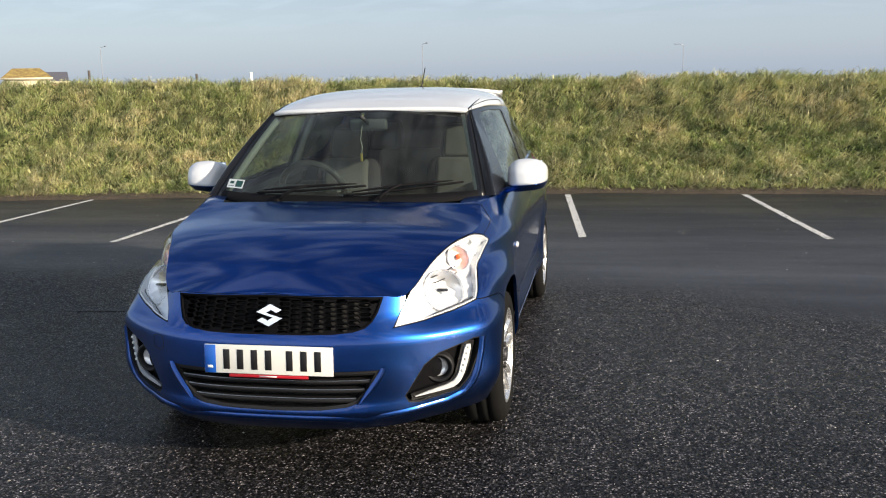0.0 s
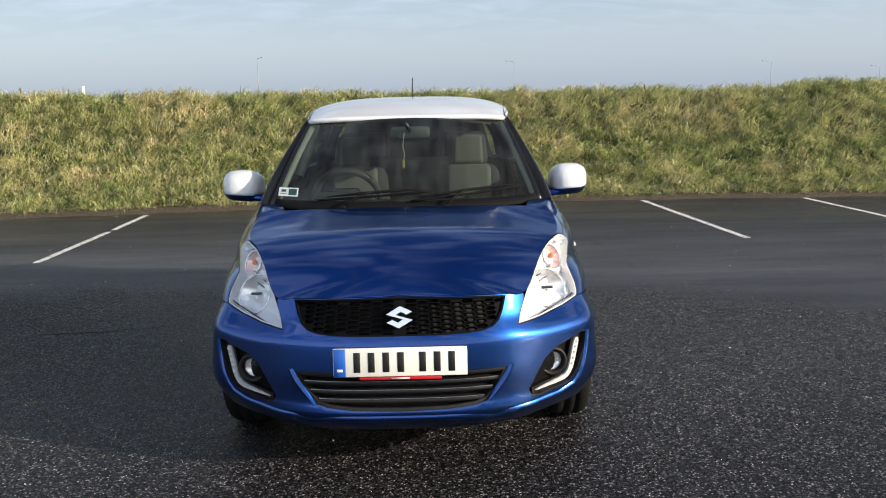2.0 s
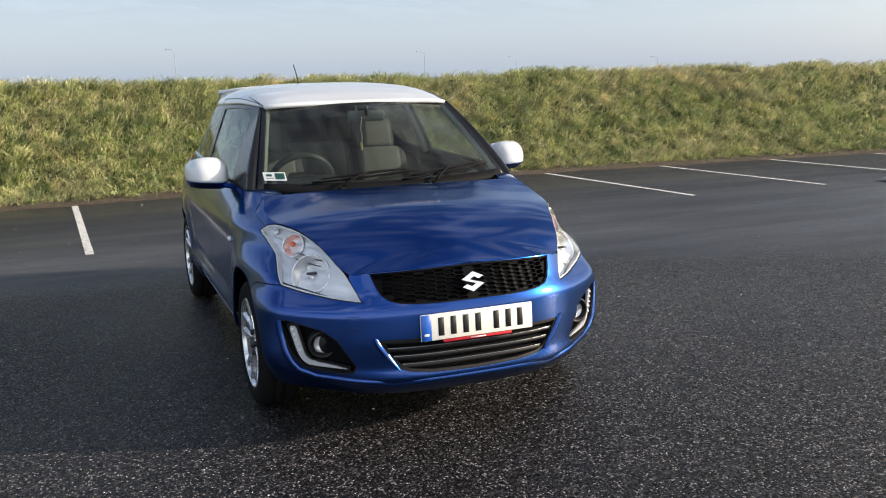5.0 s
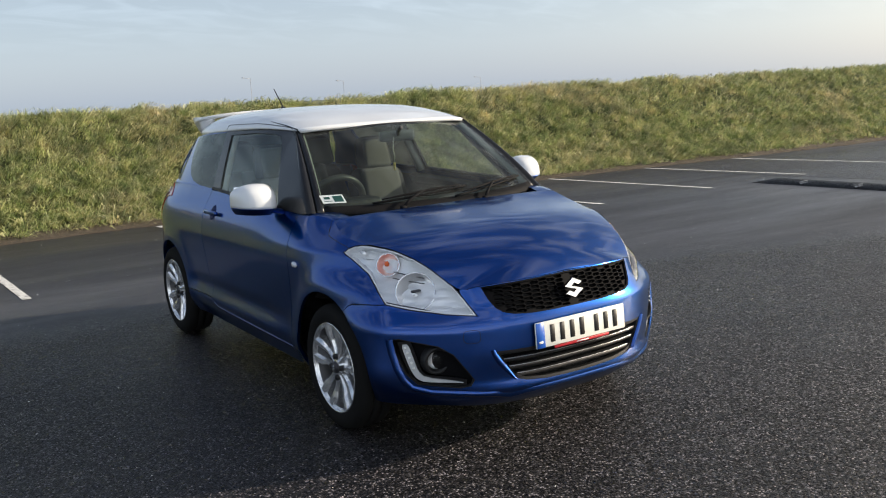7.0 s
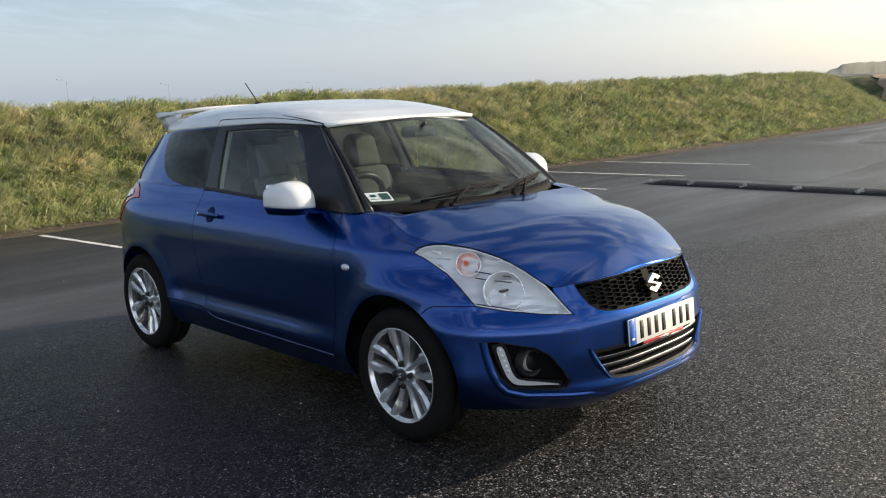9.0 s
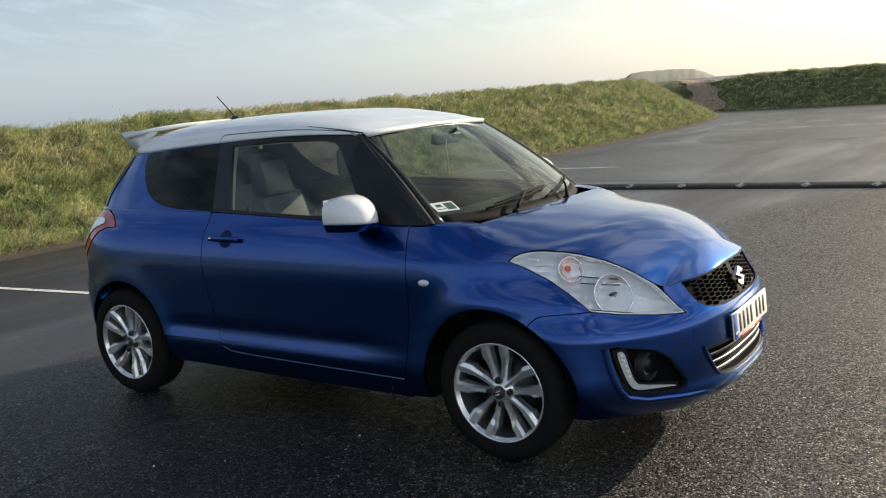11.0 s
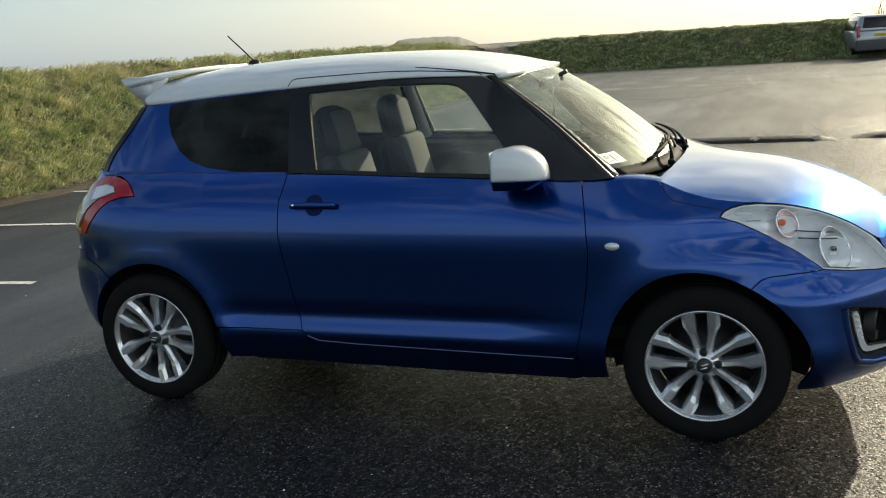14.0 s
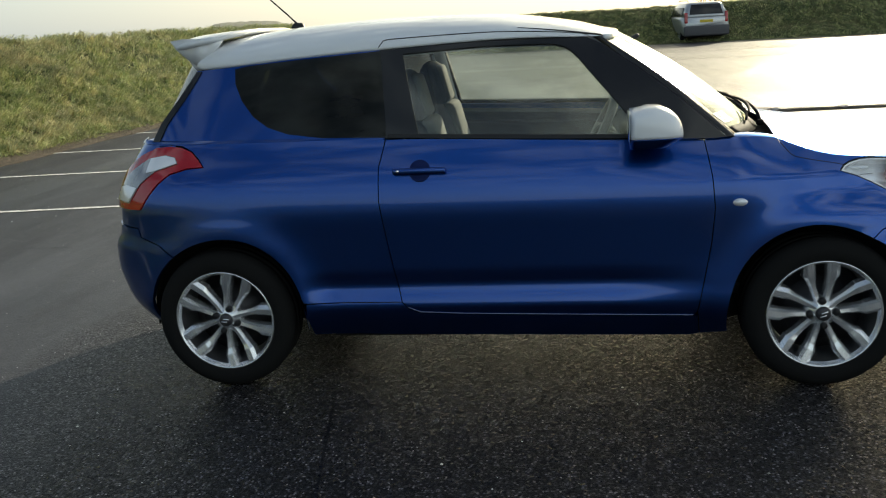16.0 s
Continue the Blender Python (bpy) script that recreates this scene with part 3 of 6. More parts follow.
def resample2(pts, step):
    out = []
    for (ax, ay), (bx, by) in zip(pts, pts[1:] + pts[:1]):
        k = max(1, int(math.hypot(bx - ax, by - ay) / step))
        out += [(ax + (bx - ax) * i / k, ay + (by - ay) * i / k) for i in range(k)]
    return out


flat("patch", blot([(9.2, 7.3), (18.3, 6.6), (16.0, 3.3), (9.6, 2.6)], 1), 0.003, asphalt_pale, "paler worn patch of asphalt", "asphalt patch", kind="structure")
flat("patch", blot([(17.6, 5.2), (21.6, 5.9), (21.4, -0.4), (17.2, 1.2)], 2), 0.0035, asphalt_dark, "darker newer patch of asphalt", "asphalt patch", kind="structure")
flat("patch", blot([(22.4, 6.4), (24.2, 6.6), (24.4, -9.0), (22.6, -9.0)], 4), 0.003, asphalt_pale, "paler worn patch of asphalt", "asphalt patch", kind="structure")
flat("patch", blot([(26.5, 8.0), (30.5, 8.4), (30.0, -14.0), (27.0, -14.0)], 6), 0.003, asphalt_pale, "paler worn patch of asphalt", "asphalt patch", kind="structure")

# loose grit, shell and leaf bits; the palest colours paint wet glints
grit_glint_mat = material("grit", (0.5, 0.48, 0.44), 0.7)
link(grit_glint_mat, ramped(grit_glint_mat, node(grit_glint_mat, "ShaderNodeNewGeometry").outputs["Random Per Island"], (0.0, (0.18, 0.17, 0.15)), (0.5, (0.55, 0.53, 0.48)), (1.0, (0.92, 0.91, 0.88))), bsdf(grit_glint_mat).inputs["Base Color"])
rng = np.random.default_rng(21)
n = 9000
c = np.stack([rng.uniform(-8, 10, n), rng.uniform(-6, 8.2, n), np.full(n, 0.0015)], 1)
r = rng.choice([0.0024, 0.003, 0.0036, 0.005, 0.008], n, p=[0.36, 0.32, 0.2, 0.09, 0.03])
a = rng.uniform(0, 6.28, n)
vs = []
for ox, oy, oz in ((1, 0, 0), (0, 0.75, 0), (-1, 0, 0), (0, -0.75, 0), (0, 0, 0.6)):
    vs.append(c + r[:, None] * np.stack([ox * np.cos(a) - oy * np.sin(a), ox * np.sin(a) + oy * np.cos(a), np.full(n, oz)], 1))
k = np.arange(n)[:, None] * 5
tris = np.concatenate([k + [0, 1, 4], k + [1, 2, 4], k + [2, 3, 4], k + [3, 0, 4]], 1).reshape(-1, 3)
tagged(big_mesh("grit", np.stack(vs, 1).reshape(-1, 3), tris, grit_glint_mat), "scattered grit and leaf bits with white-painted glints on the asphalt", "grit", kind="stuff")

# speed humps across the lane
worn_mark = material("worn_mark", (0.22, 0.22, 0.21), 0.8)
link(worn_mark, ramped(worn_mark, noise_tex(worn_mark, 30.0, 5.0, 0.7), (0.40, (0.03, 0.03, 0.03)), (0.60, (0.42, 0.41, 0.39))), bsdf(worn_mark).inputs["Base Color"])
hump_mat = make_asphalt("hump_rubber", 0.004, 0.009, 0.03, (0.5, 0.7))


def hump(x, y0, y1, marks):
    rows = []
    n = 40
    for i in range(n + 1):
        y = y0 + (y1 - y0) * i / n
        e = min(1.0, min(i, n - i) / 2.0 + 0.02)
        rows.append([(x - 0.21 + 0.42 * j / 8, y, 0.001 + 0.062 * e * math.sin(math.pi * j / 8) ** 0.8) for j in range(9)])
    ob = mesh_object("speed_hump", [p for r in rows for p in r], grid_faces(n + 1, 9), hump_mat)
    tagged(ob, "low black speed hump with worn white arrow marks", "speed hump", "speed humps")
    for y in marks:
        v, f = [], []
        for t, w in ((0.0, 0.01), (0.35, 0.07), (0.7, 0.03), (1.0, 0.01)):
            j = -0.19 + 0.16 * t
            zz = 0.006 + 0.062 * math.sin(math.pi * (j + 0.21) / 0.42) ** 0.8
            v += [(x + j, y - w, zz), (x + j, y + w, zz)]
        f = [(0, 1, 3, 2), (2, 3, 5, 4), (4, 5, 7, 6)]
        mark = mesh_object("arrow_mark", v, f, worn_mark, ob)
    return ob


hump(8.65, 4.85, -1.10, (4.75, 4.03, 3.2, 2.42, 1.6, 0.75, -0.1, -0.85))
hump(8.82, -1.30, -7.2, (-1.8, -2.7, -3.6, -4.5, -5.4))

# long bank beside the bays
foot_y = curve((-70, 4.2), (-20, 6.7), (-8, 7.85), (1, 8.82), (8, 8.4), (16, 7.85), (24, 7.9), (29, 8.4), (33, 9.6), (37, 12.0), (40, 16))
BANK_H = curve((-70, 1.66), (-10, 1.62), (1, 1.49), (12, 1.50), (24, 1.55), (30, 1.52), (33, 1.35), (35.5, 0.9), (38, 0.25), (40, 0.0))


def bank_z(x, d):
    """Height of the long bank at x, d metres behind its foot."""
    t = np.clip(d / 2.75, 0, 1)
    return BANK_H(x) * (0.72 * t + 0.28 * (1 - np.cos(np.pi * t)) / 2) - 0.02 * np.clip(d - 2.75, 0, 9)


def lumps(x, y, z=0.0):
    return 0.075 * noise.noise((x * 0.8, y * 0.8, z)) + 0.055 * noise.noise((x * 2.3, y * 2.3, z + 7)) + 0.04 * noise.noise((x * 4.6, y * 4.6, z + 3))


def sheet(name, xs, ds, place, mat, label):
    verts = [place(x, d) for x in xs for d in ds]
    ob = mesh_object(name, verts, grid_faces(len(xs), len(ds)), mat)
    return tagged(ob, label, "bank", kind="structure")


def on_bank(x, d):
    y = float(foot_y(x)) + d
    return (x, y, float(bank_z(x, d)) + lumps(x, y) * min(d / 0.4, 1) - 0.012)


sheet("bank", np.concatenate([np.linspace(-70, -16, 30), np.linspace(-15.6, 40, 280)]), np.concatenate([np.linspace(-0.12, 3, 34), np.linspace(3.3, 9, 10)]), on_bank, soil, "long steep bank of rough tufted grass")

# bank across the far end
foot_x = curve((-70, 31.0), (-11, 33.3), (-5, 34.2), (1, 34.6), (7, 35.0), (11, 36.2), (20, 40.0))
BANK2_H = curve((-70, 1.8), (-8, 1.56), (-3, 1.46), (2, 1.48), (7, 1.50), (9.6, 1.45), (10.8, 1.40), (11.7, 1.24), (12.6, 1.24), (14.2, 1.38), (20, 1.42))


def on_bank2(y, d):
    t = np.clip(d / 3.2, 0, 1)
    x = float(foot_x(y)) + d
    return (x, y, float(BANK2_H(y) * (0.7 * t + 0.3 * (1 - np.cos(np.pi * t)) / 2)) + lumps(x, y, 3.0) * min(max(d, 0) / 0.4, 1) - 0.012)


sheet("bank", np.concatenate([np.linspace(-70, -16, 20), np.linspace(-15.5, 20, 120)]), np.concatenate([np.linspace(-0.1, 3.6, 24), np.linspace(4, 9, 6)]), on_bank2, soil, "far grass bank in shade closing the end of the car park")


path_dirt = material("trodden_earth", (0.26, 0.19, 0.13), 0.95)
link(path_dirt, ramped(path_dirt, noise_tex(path_dirt, 6.0, 6.0, 0.7), (0.32, (0.16, 0.11, 0.075)), (0.65, (0.36, 0.27, 0.19))), bsdf(path_dirt).inputs["Base Color"])
bumped(path_dirt, noise_tex(path_dirt, 12.0, 5.0, 0.7), 1.0, 0.04)


# earth path in the notch between the banks, and the earth verge along the foot
verts = []
for i in range(24):
    t = i / 23
    cx, cy = 35.9 + 7.6 * t, 10.35 + 3.8 * t
    w = 0.50 + 0.10 * math.sin(i * 1.3)
    for j in range(6):
        o = (j / 5 - 0.5) * 2 * w
        px, py = cx - 0.45 * o, cy + 0.88 * o
        verts.append((px, py, max(0.02, on_bank2(py, px - float(foot_x(py)))[2]) + 0.07))
tagged(mesh_object("path", verts, grid_faces(24, 6), path_dirt), "bare brown earth path climbing between two banks", "path", kind="structure")
verts = []
for i in range(260):
    x = -16 + 50 * i / 259
    y = float(foot_y(x))
    o = 0.10 * noise.noise((x * 1.1, 0, 4)) + 0.05 * noise.noise((x * 4.1, 0, 9))
    for d, z in ((-0.34 + o, 0.002), (-0.22 + o, 0.018), (-0.08, 0.032), (0.10, 0.055), (0.25, 0.09)):
        verts.append((x, y + d, z + (0.012 * noise.noise((x * 6, d * 9, 1)) if z > 0.01 else 0)))
tagged(mesh_object("verge", verts, grid_faces(260, 5), dirt), "strip of earth and dead leaves along the bank", "verge", kind="structure")


def blades(name, roots, per, length, width, lean, mat, label, seed):
    """Many bent grass blades in tufts, as one mesh."""
    rng = np.random.default_rng(seed)
    n = len(roots)
    ang = rng.uniform(0, 2 * np.pi, n)
    tuft = np.arange(n) // per
    turn = rng.uniform(0, 2 * np.pi, n // per + 1)[tuft]
    l = length * rng.uniform(0.45, 1.25, n) * rng.choice([0.55, 0.7, 1.0, 1.35, 1.9], n // per + 1)[tuft]
    w = width * rng.uniform(0.6, 1.3, n)
    d = np.stack([np.cos(ang), np.sin(ang)], 1) * rng.uniform(0.2, 0.85, n)[:, None] + lean + 0.45 * np.stack([np.cos(turn), np.sin(turn)], 1)
    side = np.stack([-np.sin(ang), np.cos(ang), np.zeros(n)], 1) * w[:, None] / 2
    up = np.array([0, 0, 1.0])
    mid = roots + np.concatenate([d * (0.42 * l)[:, None], (0.36 * l)[:, None]], 1)
    tip = roots + np.concatenate([d * (1.05 * l)[:, None], (0.34 * l * rng.uniform(0.1, 1.5, n))[:, None]], 1)
    v = np.stack([roots - side, roots + side, mid - side * 0.8, mid + side * 0.8, tip], 1).reshape(-1, 3)
    k = np.arange(n)[:, None] * 5
    t = np.concatenate([k + [0, 1, 3], k + [0, 3, 2], k + [2, 3, 4]], 1).reshape(-1, 3)
    ob = big_mesh(name, v, t, mat)
    return tagged(ob, label, "grass", kind="stuff")


def roots_on(place, u0, u1, d0, d1, tufts, per, spread, seed):
    """Blade roots gathered in tufts on a bank."""
    rng = np.random.default_rng(seed)
    us, ds = rng.uniform(u0, u1, tufts), rng.uniform(d0, d1, tufts)
    u = np.repeat(us, per) + rng.normal(0, spread, tufts * per)
    d = np.clip(np.repeat(ds, per) + rng.normal(0, spread, tufts * per), -0.05, 9)
    return np.array([place(a, b) for a, b in zip(u, d)])


blades("grass", roots_on(on_bank, -14, 12, 0.0, 3.4, 12500, 18, 0.050, 1), 18, 0.205, 0.0085, np.array([0.35, -0.30]), grass_mat, "rough tufted grass, green mixed with dry straw", 2)
blades("grass", roots_on(on_bank, 12, 36, 0.0, 3.6, 6800, 15, 0.07, 3), 15, 0.20, 0.013, np.array([0.35, -0.25]), grass_mat, "rough tufted grass, green mixed with dry straw", 4)
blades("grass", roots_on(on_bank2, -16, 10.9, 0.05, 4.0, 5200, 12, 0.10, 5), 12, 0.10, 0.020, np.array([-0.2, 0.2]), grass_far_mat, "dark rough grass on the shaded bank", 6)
blades("weeds", roots_on(on_bank, -14, 34, 0.0, 1.4, 3200, 20, 0.07, 7), 20, 0.12, 0.024, np.array([0.0, -0.1]), make_grass("weeds", 0.80), "low green weeds along the foot of the bank", 8)

# ---- far things ----
metal_grey = material("galvanised_steel", (0.30, 0.31, 0.33), 0.6, 0.3)
wood_dark = material("weathered_wood", (0.09, 0.08, 0.07), 0.85)
post_white = material("post_white", (0.75, 0.75, 0.73), 0.6)


def polar(az, r):
    a = radians(az)
    return 0.5 + r * math.cos(a), -3.9 + r * math.sin(a)


def rod(p0, p1, r0, r1, n=8):
    bm = bmesh.new()
    d = Vector(p1) - Vector(p0)
    m = Matrix.Translation((Vector(p0) + Vector(p1)) / 2) @ d.to_track_quat("Z", "Y").to_matrix().to_4x4()
    bmesh.ops.create_cone(bm, cap_ends=True, segments=n, radius1=r0, radius2=r1, depth=d.length, matrix=m)
    return bm


def street_lamp(az, r, h, arm):
    x, y = polar(az, r)
    arm *= 0.6
    s = new("street_lamp")
    s.location = (x, y, 0)
    tagged(s, "tall grey steel street lamp beyond the bank", "street lamp", "street lamps")
    part("post", rod((0, 0, 0), (0, 0, h), 0.038, 0.022), metal_grey, s)
    part("arm", rod((0, 0, h), (arm, 0, h + 0.1), 0.02, 0.016), metal_grey, s)
    part("lamp_head", rod((arm, 0, h + 0.1), (arm + math.copysign(0.3, arm), 0, h + 0.12), 0.05, 0.035), metal_grey, s)


for az, r, el, arm in ((120.3, 98, 2.5, 0.8), (101.1, 94, 2.42, 0.6), (85.2, 97, 1.95, -1.0), (69.9, 106, 1.52, -1.2), (64.1, 112, 1.08, -1.2), (55.4, 115, 0.85, -1.2)):
    street_lamp(az, r, 1.53 + r * math.tan(radians(el)), arm)
for az, r, el, mat, lab in ((120.8, 60, 1.2, wood_dark, "dark wooden post beyond the bank"), (114.7, 60, 0.9, wood_dark, "dark wooden post beyond the bank"), (111.4, 55, 0.94, post_white, "white marker post beyond the bank")):
    x, y = polar(az, r)
    h = 1.53 + r * math.tan(radians(el))
    ob = part("post", rod((x, y, 0), (x, y, h), 0.09 if mat is wood_dark else 0.10, 0.08 if mat is wood_dark else 0.09), mat, None)
    tagged(ob, lab, "post", "posts")

# houses far behind the bank
tile = material("roof_tile_mossy", (0.30, 0.21, 0.06), 0.9)
link(tile, ramped(tile, noise_tex(tile, 1.5, 5.0), (0.35, (0.20, 0.13, 0.05)), (0.65, (0.36, 0.27, 0.08))), bsdf(tile).inputs["Base Color"])
slate = material("roof_slate", (0.10, 0.10, 0.12), 0.7)
render_wall = material("cream_render", (0.62, 0.55, 0.40), 0.8)
brick_wall = material("red_brick", (0.32, 0.11, 0.07), 0.85)


def hip_house(az0, az1, r, eaves, ridge, wall_mat, roof_mat, hip, label):
    x0, y0 = polar(az0, r)
    x1, y1 = polar(az1, r)
    a = Vector((x1 - x0, y1 - y0, 0))
    l = a.length
    h = new("house")
    h.location = (x0, y0, 0)
    h.rotation_euler = (0, 0, math.atan2(a.y, a.x))
    tagged(h, label, "house", "houses")
    dep = 7.0
    part("wall", rbox_plain(0.3, l - 0.3, 0.3, dep, 0, eaves), wall_mat, h)
    bm = bmesh.new()
    v = [bm.verts.new(p) for p in ((0, 0, eaves), (l, 0, eaves), (l, dep + 0.3, eaves), (0, dep + 0.3, eaves), (hip, dep / 2, ridge), (l - hip, dep / 2, ridge))]
    for f in ((0, 1, 5, 4), (1, 2, 5), (2, 3, 4, 5), (3, 0, 4), (3, 2, 1, 0)):
        bm.faces.new([v[i] for i in f])
    bmesh.ops.recalc_face_normals(bm, faces=bm.faces)
    part("roof", bm, roof_mat, h, smooth=False)
    part("fascia", rbox_plain(-0.05, l + 0.05, -0.08, 0.0, eaves - 0.3, eaves), render_wall, h)


def rbox_plain(x0, x1, y0, y1, z0, z1):
    bm = bmesh.new()
    bmesh.ops.create_cube(bm, size=1, matrix=Matrix.Translation(((x0 + x1) / 2, (y0 + y1) / 2, (z0 + z1) / 2)) @ Matrix.Diagonal((x1 - x0, y1 - y0, z1 - z0, 1)))
    return bm


hip_house(125.85, 123.15, 150, 3.75, 5.2, render_wall, tile, 1.6, "cream bungalow with a mossy tiled hip roof beyond the bank")
hip_house(124.4, 122.3, 165, 3.3, 4.9, brick_wall, slate, 0.1, "brick house with a dark slate roof beyond the bank")

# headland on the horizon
# distance haze is put into this paler base colour
hazed_heath = material("headland", (0.22, 0.22, 0.17), 0.95)
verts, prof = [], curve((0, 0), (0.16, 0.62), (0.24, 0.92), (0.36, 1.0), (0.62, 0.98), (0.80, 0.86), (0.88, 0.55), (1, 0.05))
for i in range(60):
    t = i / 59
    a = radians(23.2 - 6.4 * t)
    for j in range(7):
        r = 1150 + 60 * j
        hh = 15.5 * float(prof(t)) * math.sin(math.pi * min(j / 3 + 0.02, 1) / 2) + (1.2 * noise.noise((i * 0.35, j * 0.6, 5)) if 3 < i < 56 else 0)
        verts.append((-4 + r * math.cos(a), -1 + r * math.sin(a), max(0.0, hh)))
tagged(mesh_object("headland", verts, grid_faces(60, 7), hazed_heath), "flat-topped headland on the hazy horizon", "headland", kind="structure")

# leafless bush on the far bank
bush = new("bush")
bush.location = (37.2, -4.9, 1.45)
tagged(bush, "small wind-bent leafless bush on the far bank", "bush")
rng = np.random.default_rng(11)
bm = bmesh.new()
for k in range(46):
    a, t = rng.uniform(0, 6.28), rng.uniform(0.2, 1.0)
    p = Vector((0.10 * math.cos(a), 0.25 * math.sin(a), 0))
    dirn = Vector((0.5 * math.cos(a) * t, 1.1 * math.sin(a) * t - 0.25, rng.uniform(0.35, 0.75)))
    for s_ in range(4):
        q = p + dirn * 0.28 + Vector(rng.normal(0, 0.05, 3))
        r = 0.016 * (1 - s_ / 5)
        ring = []
        for c0 in (p, q):
            ring.append([bm.verts.new(c0 + Vector((r * math.cos(b), r * math.sin(b), 0))) for b in (0, 2.1, 4.2)])
        for i in range(3):
            bm.faces.new((ring[0][i], ring[0][(i + 1) % 3], ring[1][(i + 1) % 3], ring[1][i]))
        p, dirn = q, dirn * 0.9 + Vector(rng.normal(0, 0.12, 3))
part("branches", bm, wood_dark, bush)

# ---- the blue hatchback ----
from mathutils.geometry import delaunay_2d_cdt

car = new("car")
tagged(car, "bright metallic blue three-door hatchback with white roof and mirrors, parked", "car")


def resample(pts, step, closed=True):
    pts = [Vector(p) for p in pts]
    out = []
    n = len(pts)
    for i in range(n if closed else n - 1):
        a, b = pts[i], pts[(i + 1) % n]
        k = max(1, int(math.ceil((b - a).length / step)))
        out += [a.lerp(b, j / k) for j in range(k)]
    if not closed:
        out.append(pts[-1])
    return out


def rounded(pts, r=0.3, rounds=3):
    """Corner cutting of a closed outline."""
    pts = [Vector(p) for p in pts]
    for _ in range(rounds):
        new_pts = []
        for i, p in enumerate(pts):
            q = pts[(i + 1) % len(pts)]
            new_pts += [p.lerp(q, r), p.lerp(q, 1 - r)]
        pts = new_pts
        r = 0.25
    return pts


def area(pts):
    return 0.5 * sum(a[0] * b[1] - b[0] * a[1] for a, b in zip(pts, list(pts[1:]) + [pts[0]]))


def inset(pts, d):
    """A closed outline drawn in by d."""
    n, sg = len(pts), 1 if area(pts) > 0 else -1
    out = []
    for i, p in enumerate(pts):
        e0, e1 = (p - pts[i - 1]), (pts[(i + 1) % n] - p)
        t0, t1 = e0.normalized(), e1.normalized()
        nrm = Vector((-(t0 + t1)[1], (t0 + t1)[0]))
        if nrm.length < 1e-6:
            nrm = Vector((-t0[1], t0[0]))
        nrm.normalize()
        c = max(0.5, nrm.dot(Vector((-t0[1], t0[0]))))
        out.append(p + nrm * (d * sg / c))
    return out


def inside(px, py, poly):
    poly = np.array([(p[0], p[1]) for p in poly])
    x0, y0 = poly[:, 0], poly[:, 1]
    x1, y1 = np.roll(x0, -1), np.roll(y0, -1)
    res = np.zeros(len(px), bool)
    for a, b, c, d in zip(x0, y0, x1, y1):
        if b == d:
            continue
        cond = ((b > py) != (d > py)) & (px < (c - a) * (py - b) / (d - b) + a)
        res ^= cond
    return res


def fill(outline, holes=(), step=0.03):
    """Triangles over an outline with holes, in two dimensions."""
    loops = [resample(l, step) for l in (outline, *holes)]
    pts, edges = [], []
    for l in loops:
        k = len(pts)
        pts += l
        edges += [(k + i, k + (i + 1) % len(l)) for i in range(len(l))]
    a = np.array([(p[0], p[1]) for p in loops[0]])
    lo, hi = a.min(0), a.max(0)
    gx, gy = np.meshgrid(np.arange(lo[0] + step / 2, hi[0], step), np.arange(lo[1] + step / 2, hi[1], step))
    gx, gy = gx.ravel(), gy.ravel()
    keep = inside(gx, gy, loops[0])
    for h in loops[1:]:
        keep &= ~inside(gx, gy, h)
    gx, gy = gx[keep], gy[keep]
    if len(gx):
        allp = np.array([(p[0], p[1]) for p in pts])
        near = np.array([np.min((allp[:, 0] - x) ** 2 + (allp[:, 1] - y) ** 2) for x, y in zip(gx, gy)])
        ok = near > (0.4 * step) ** 2
        pts += [Vector((x, y)) for x, y in zip(gx[ok], gy[ok])]
    v, e, f, *_ = delaunay_2d_cdt(pts, edges, [], 0, 1e-6)
    tri = np.array([t for t in f if len(t) == 3])
    vv = np.array([(p[0], p[1]) for p in v])
    c = vv[tri].mean(1)
    keep = inside(c[:, 0], c[:, 1], loops[0])
    for h in loops[1:]:
        keep &= ~inside(c[:, 0], c[:, 1], h)
    return vv, tri[keep]


def on_wall(q, off=0.0):
    """Points and outward normals on the lower body (|x| side) for an array of (s, z)."""
    s, z = q[:, 0], q[:, 1]
    h = 0.004
    p = np.stack([*wall(s, z), z], 1)
    a = np.stack([*wall(s + h, z), z], 1) - np.stack([*wall(s - h, z), z], 1)
    b = np.stack([*wall(s, z + h), z + h], 1) - np.stack([*wall(s, z - h), z - h], 1)
    n = np.cross(a, b)
    n /= np.linalg.norm(n, axis=1)[:, None] + 1e-12
    return p + n * off, n


def on_cabin(q, off=0.0):
    y, z = q[:, 0], q[:, 1]
    h = 0.004
    f = lambda y, z: np.stack([cabin(y, z), y, z], 1)
    p = f(y, z)
    n = np.cross(f(y + h, z) - f(y - h, z), f(y, z + h) - f(y, z - h))
    n /= np.linalg.norm(n, axis=1)[:, None] + 1e-12
    return p + n * off, n


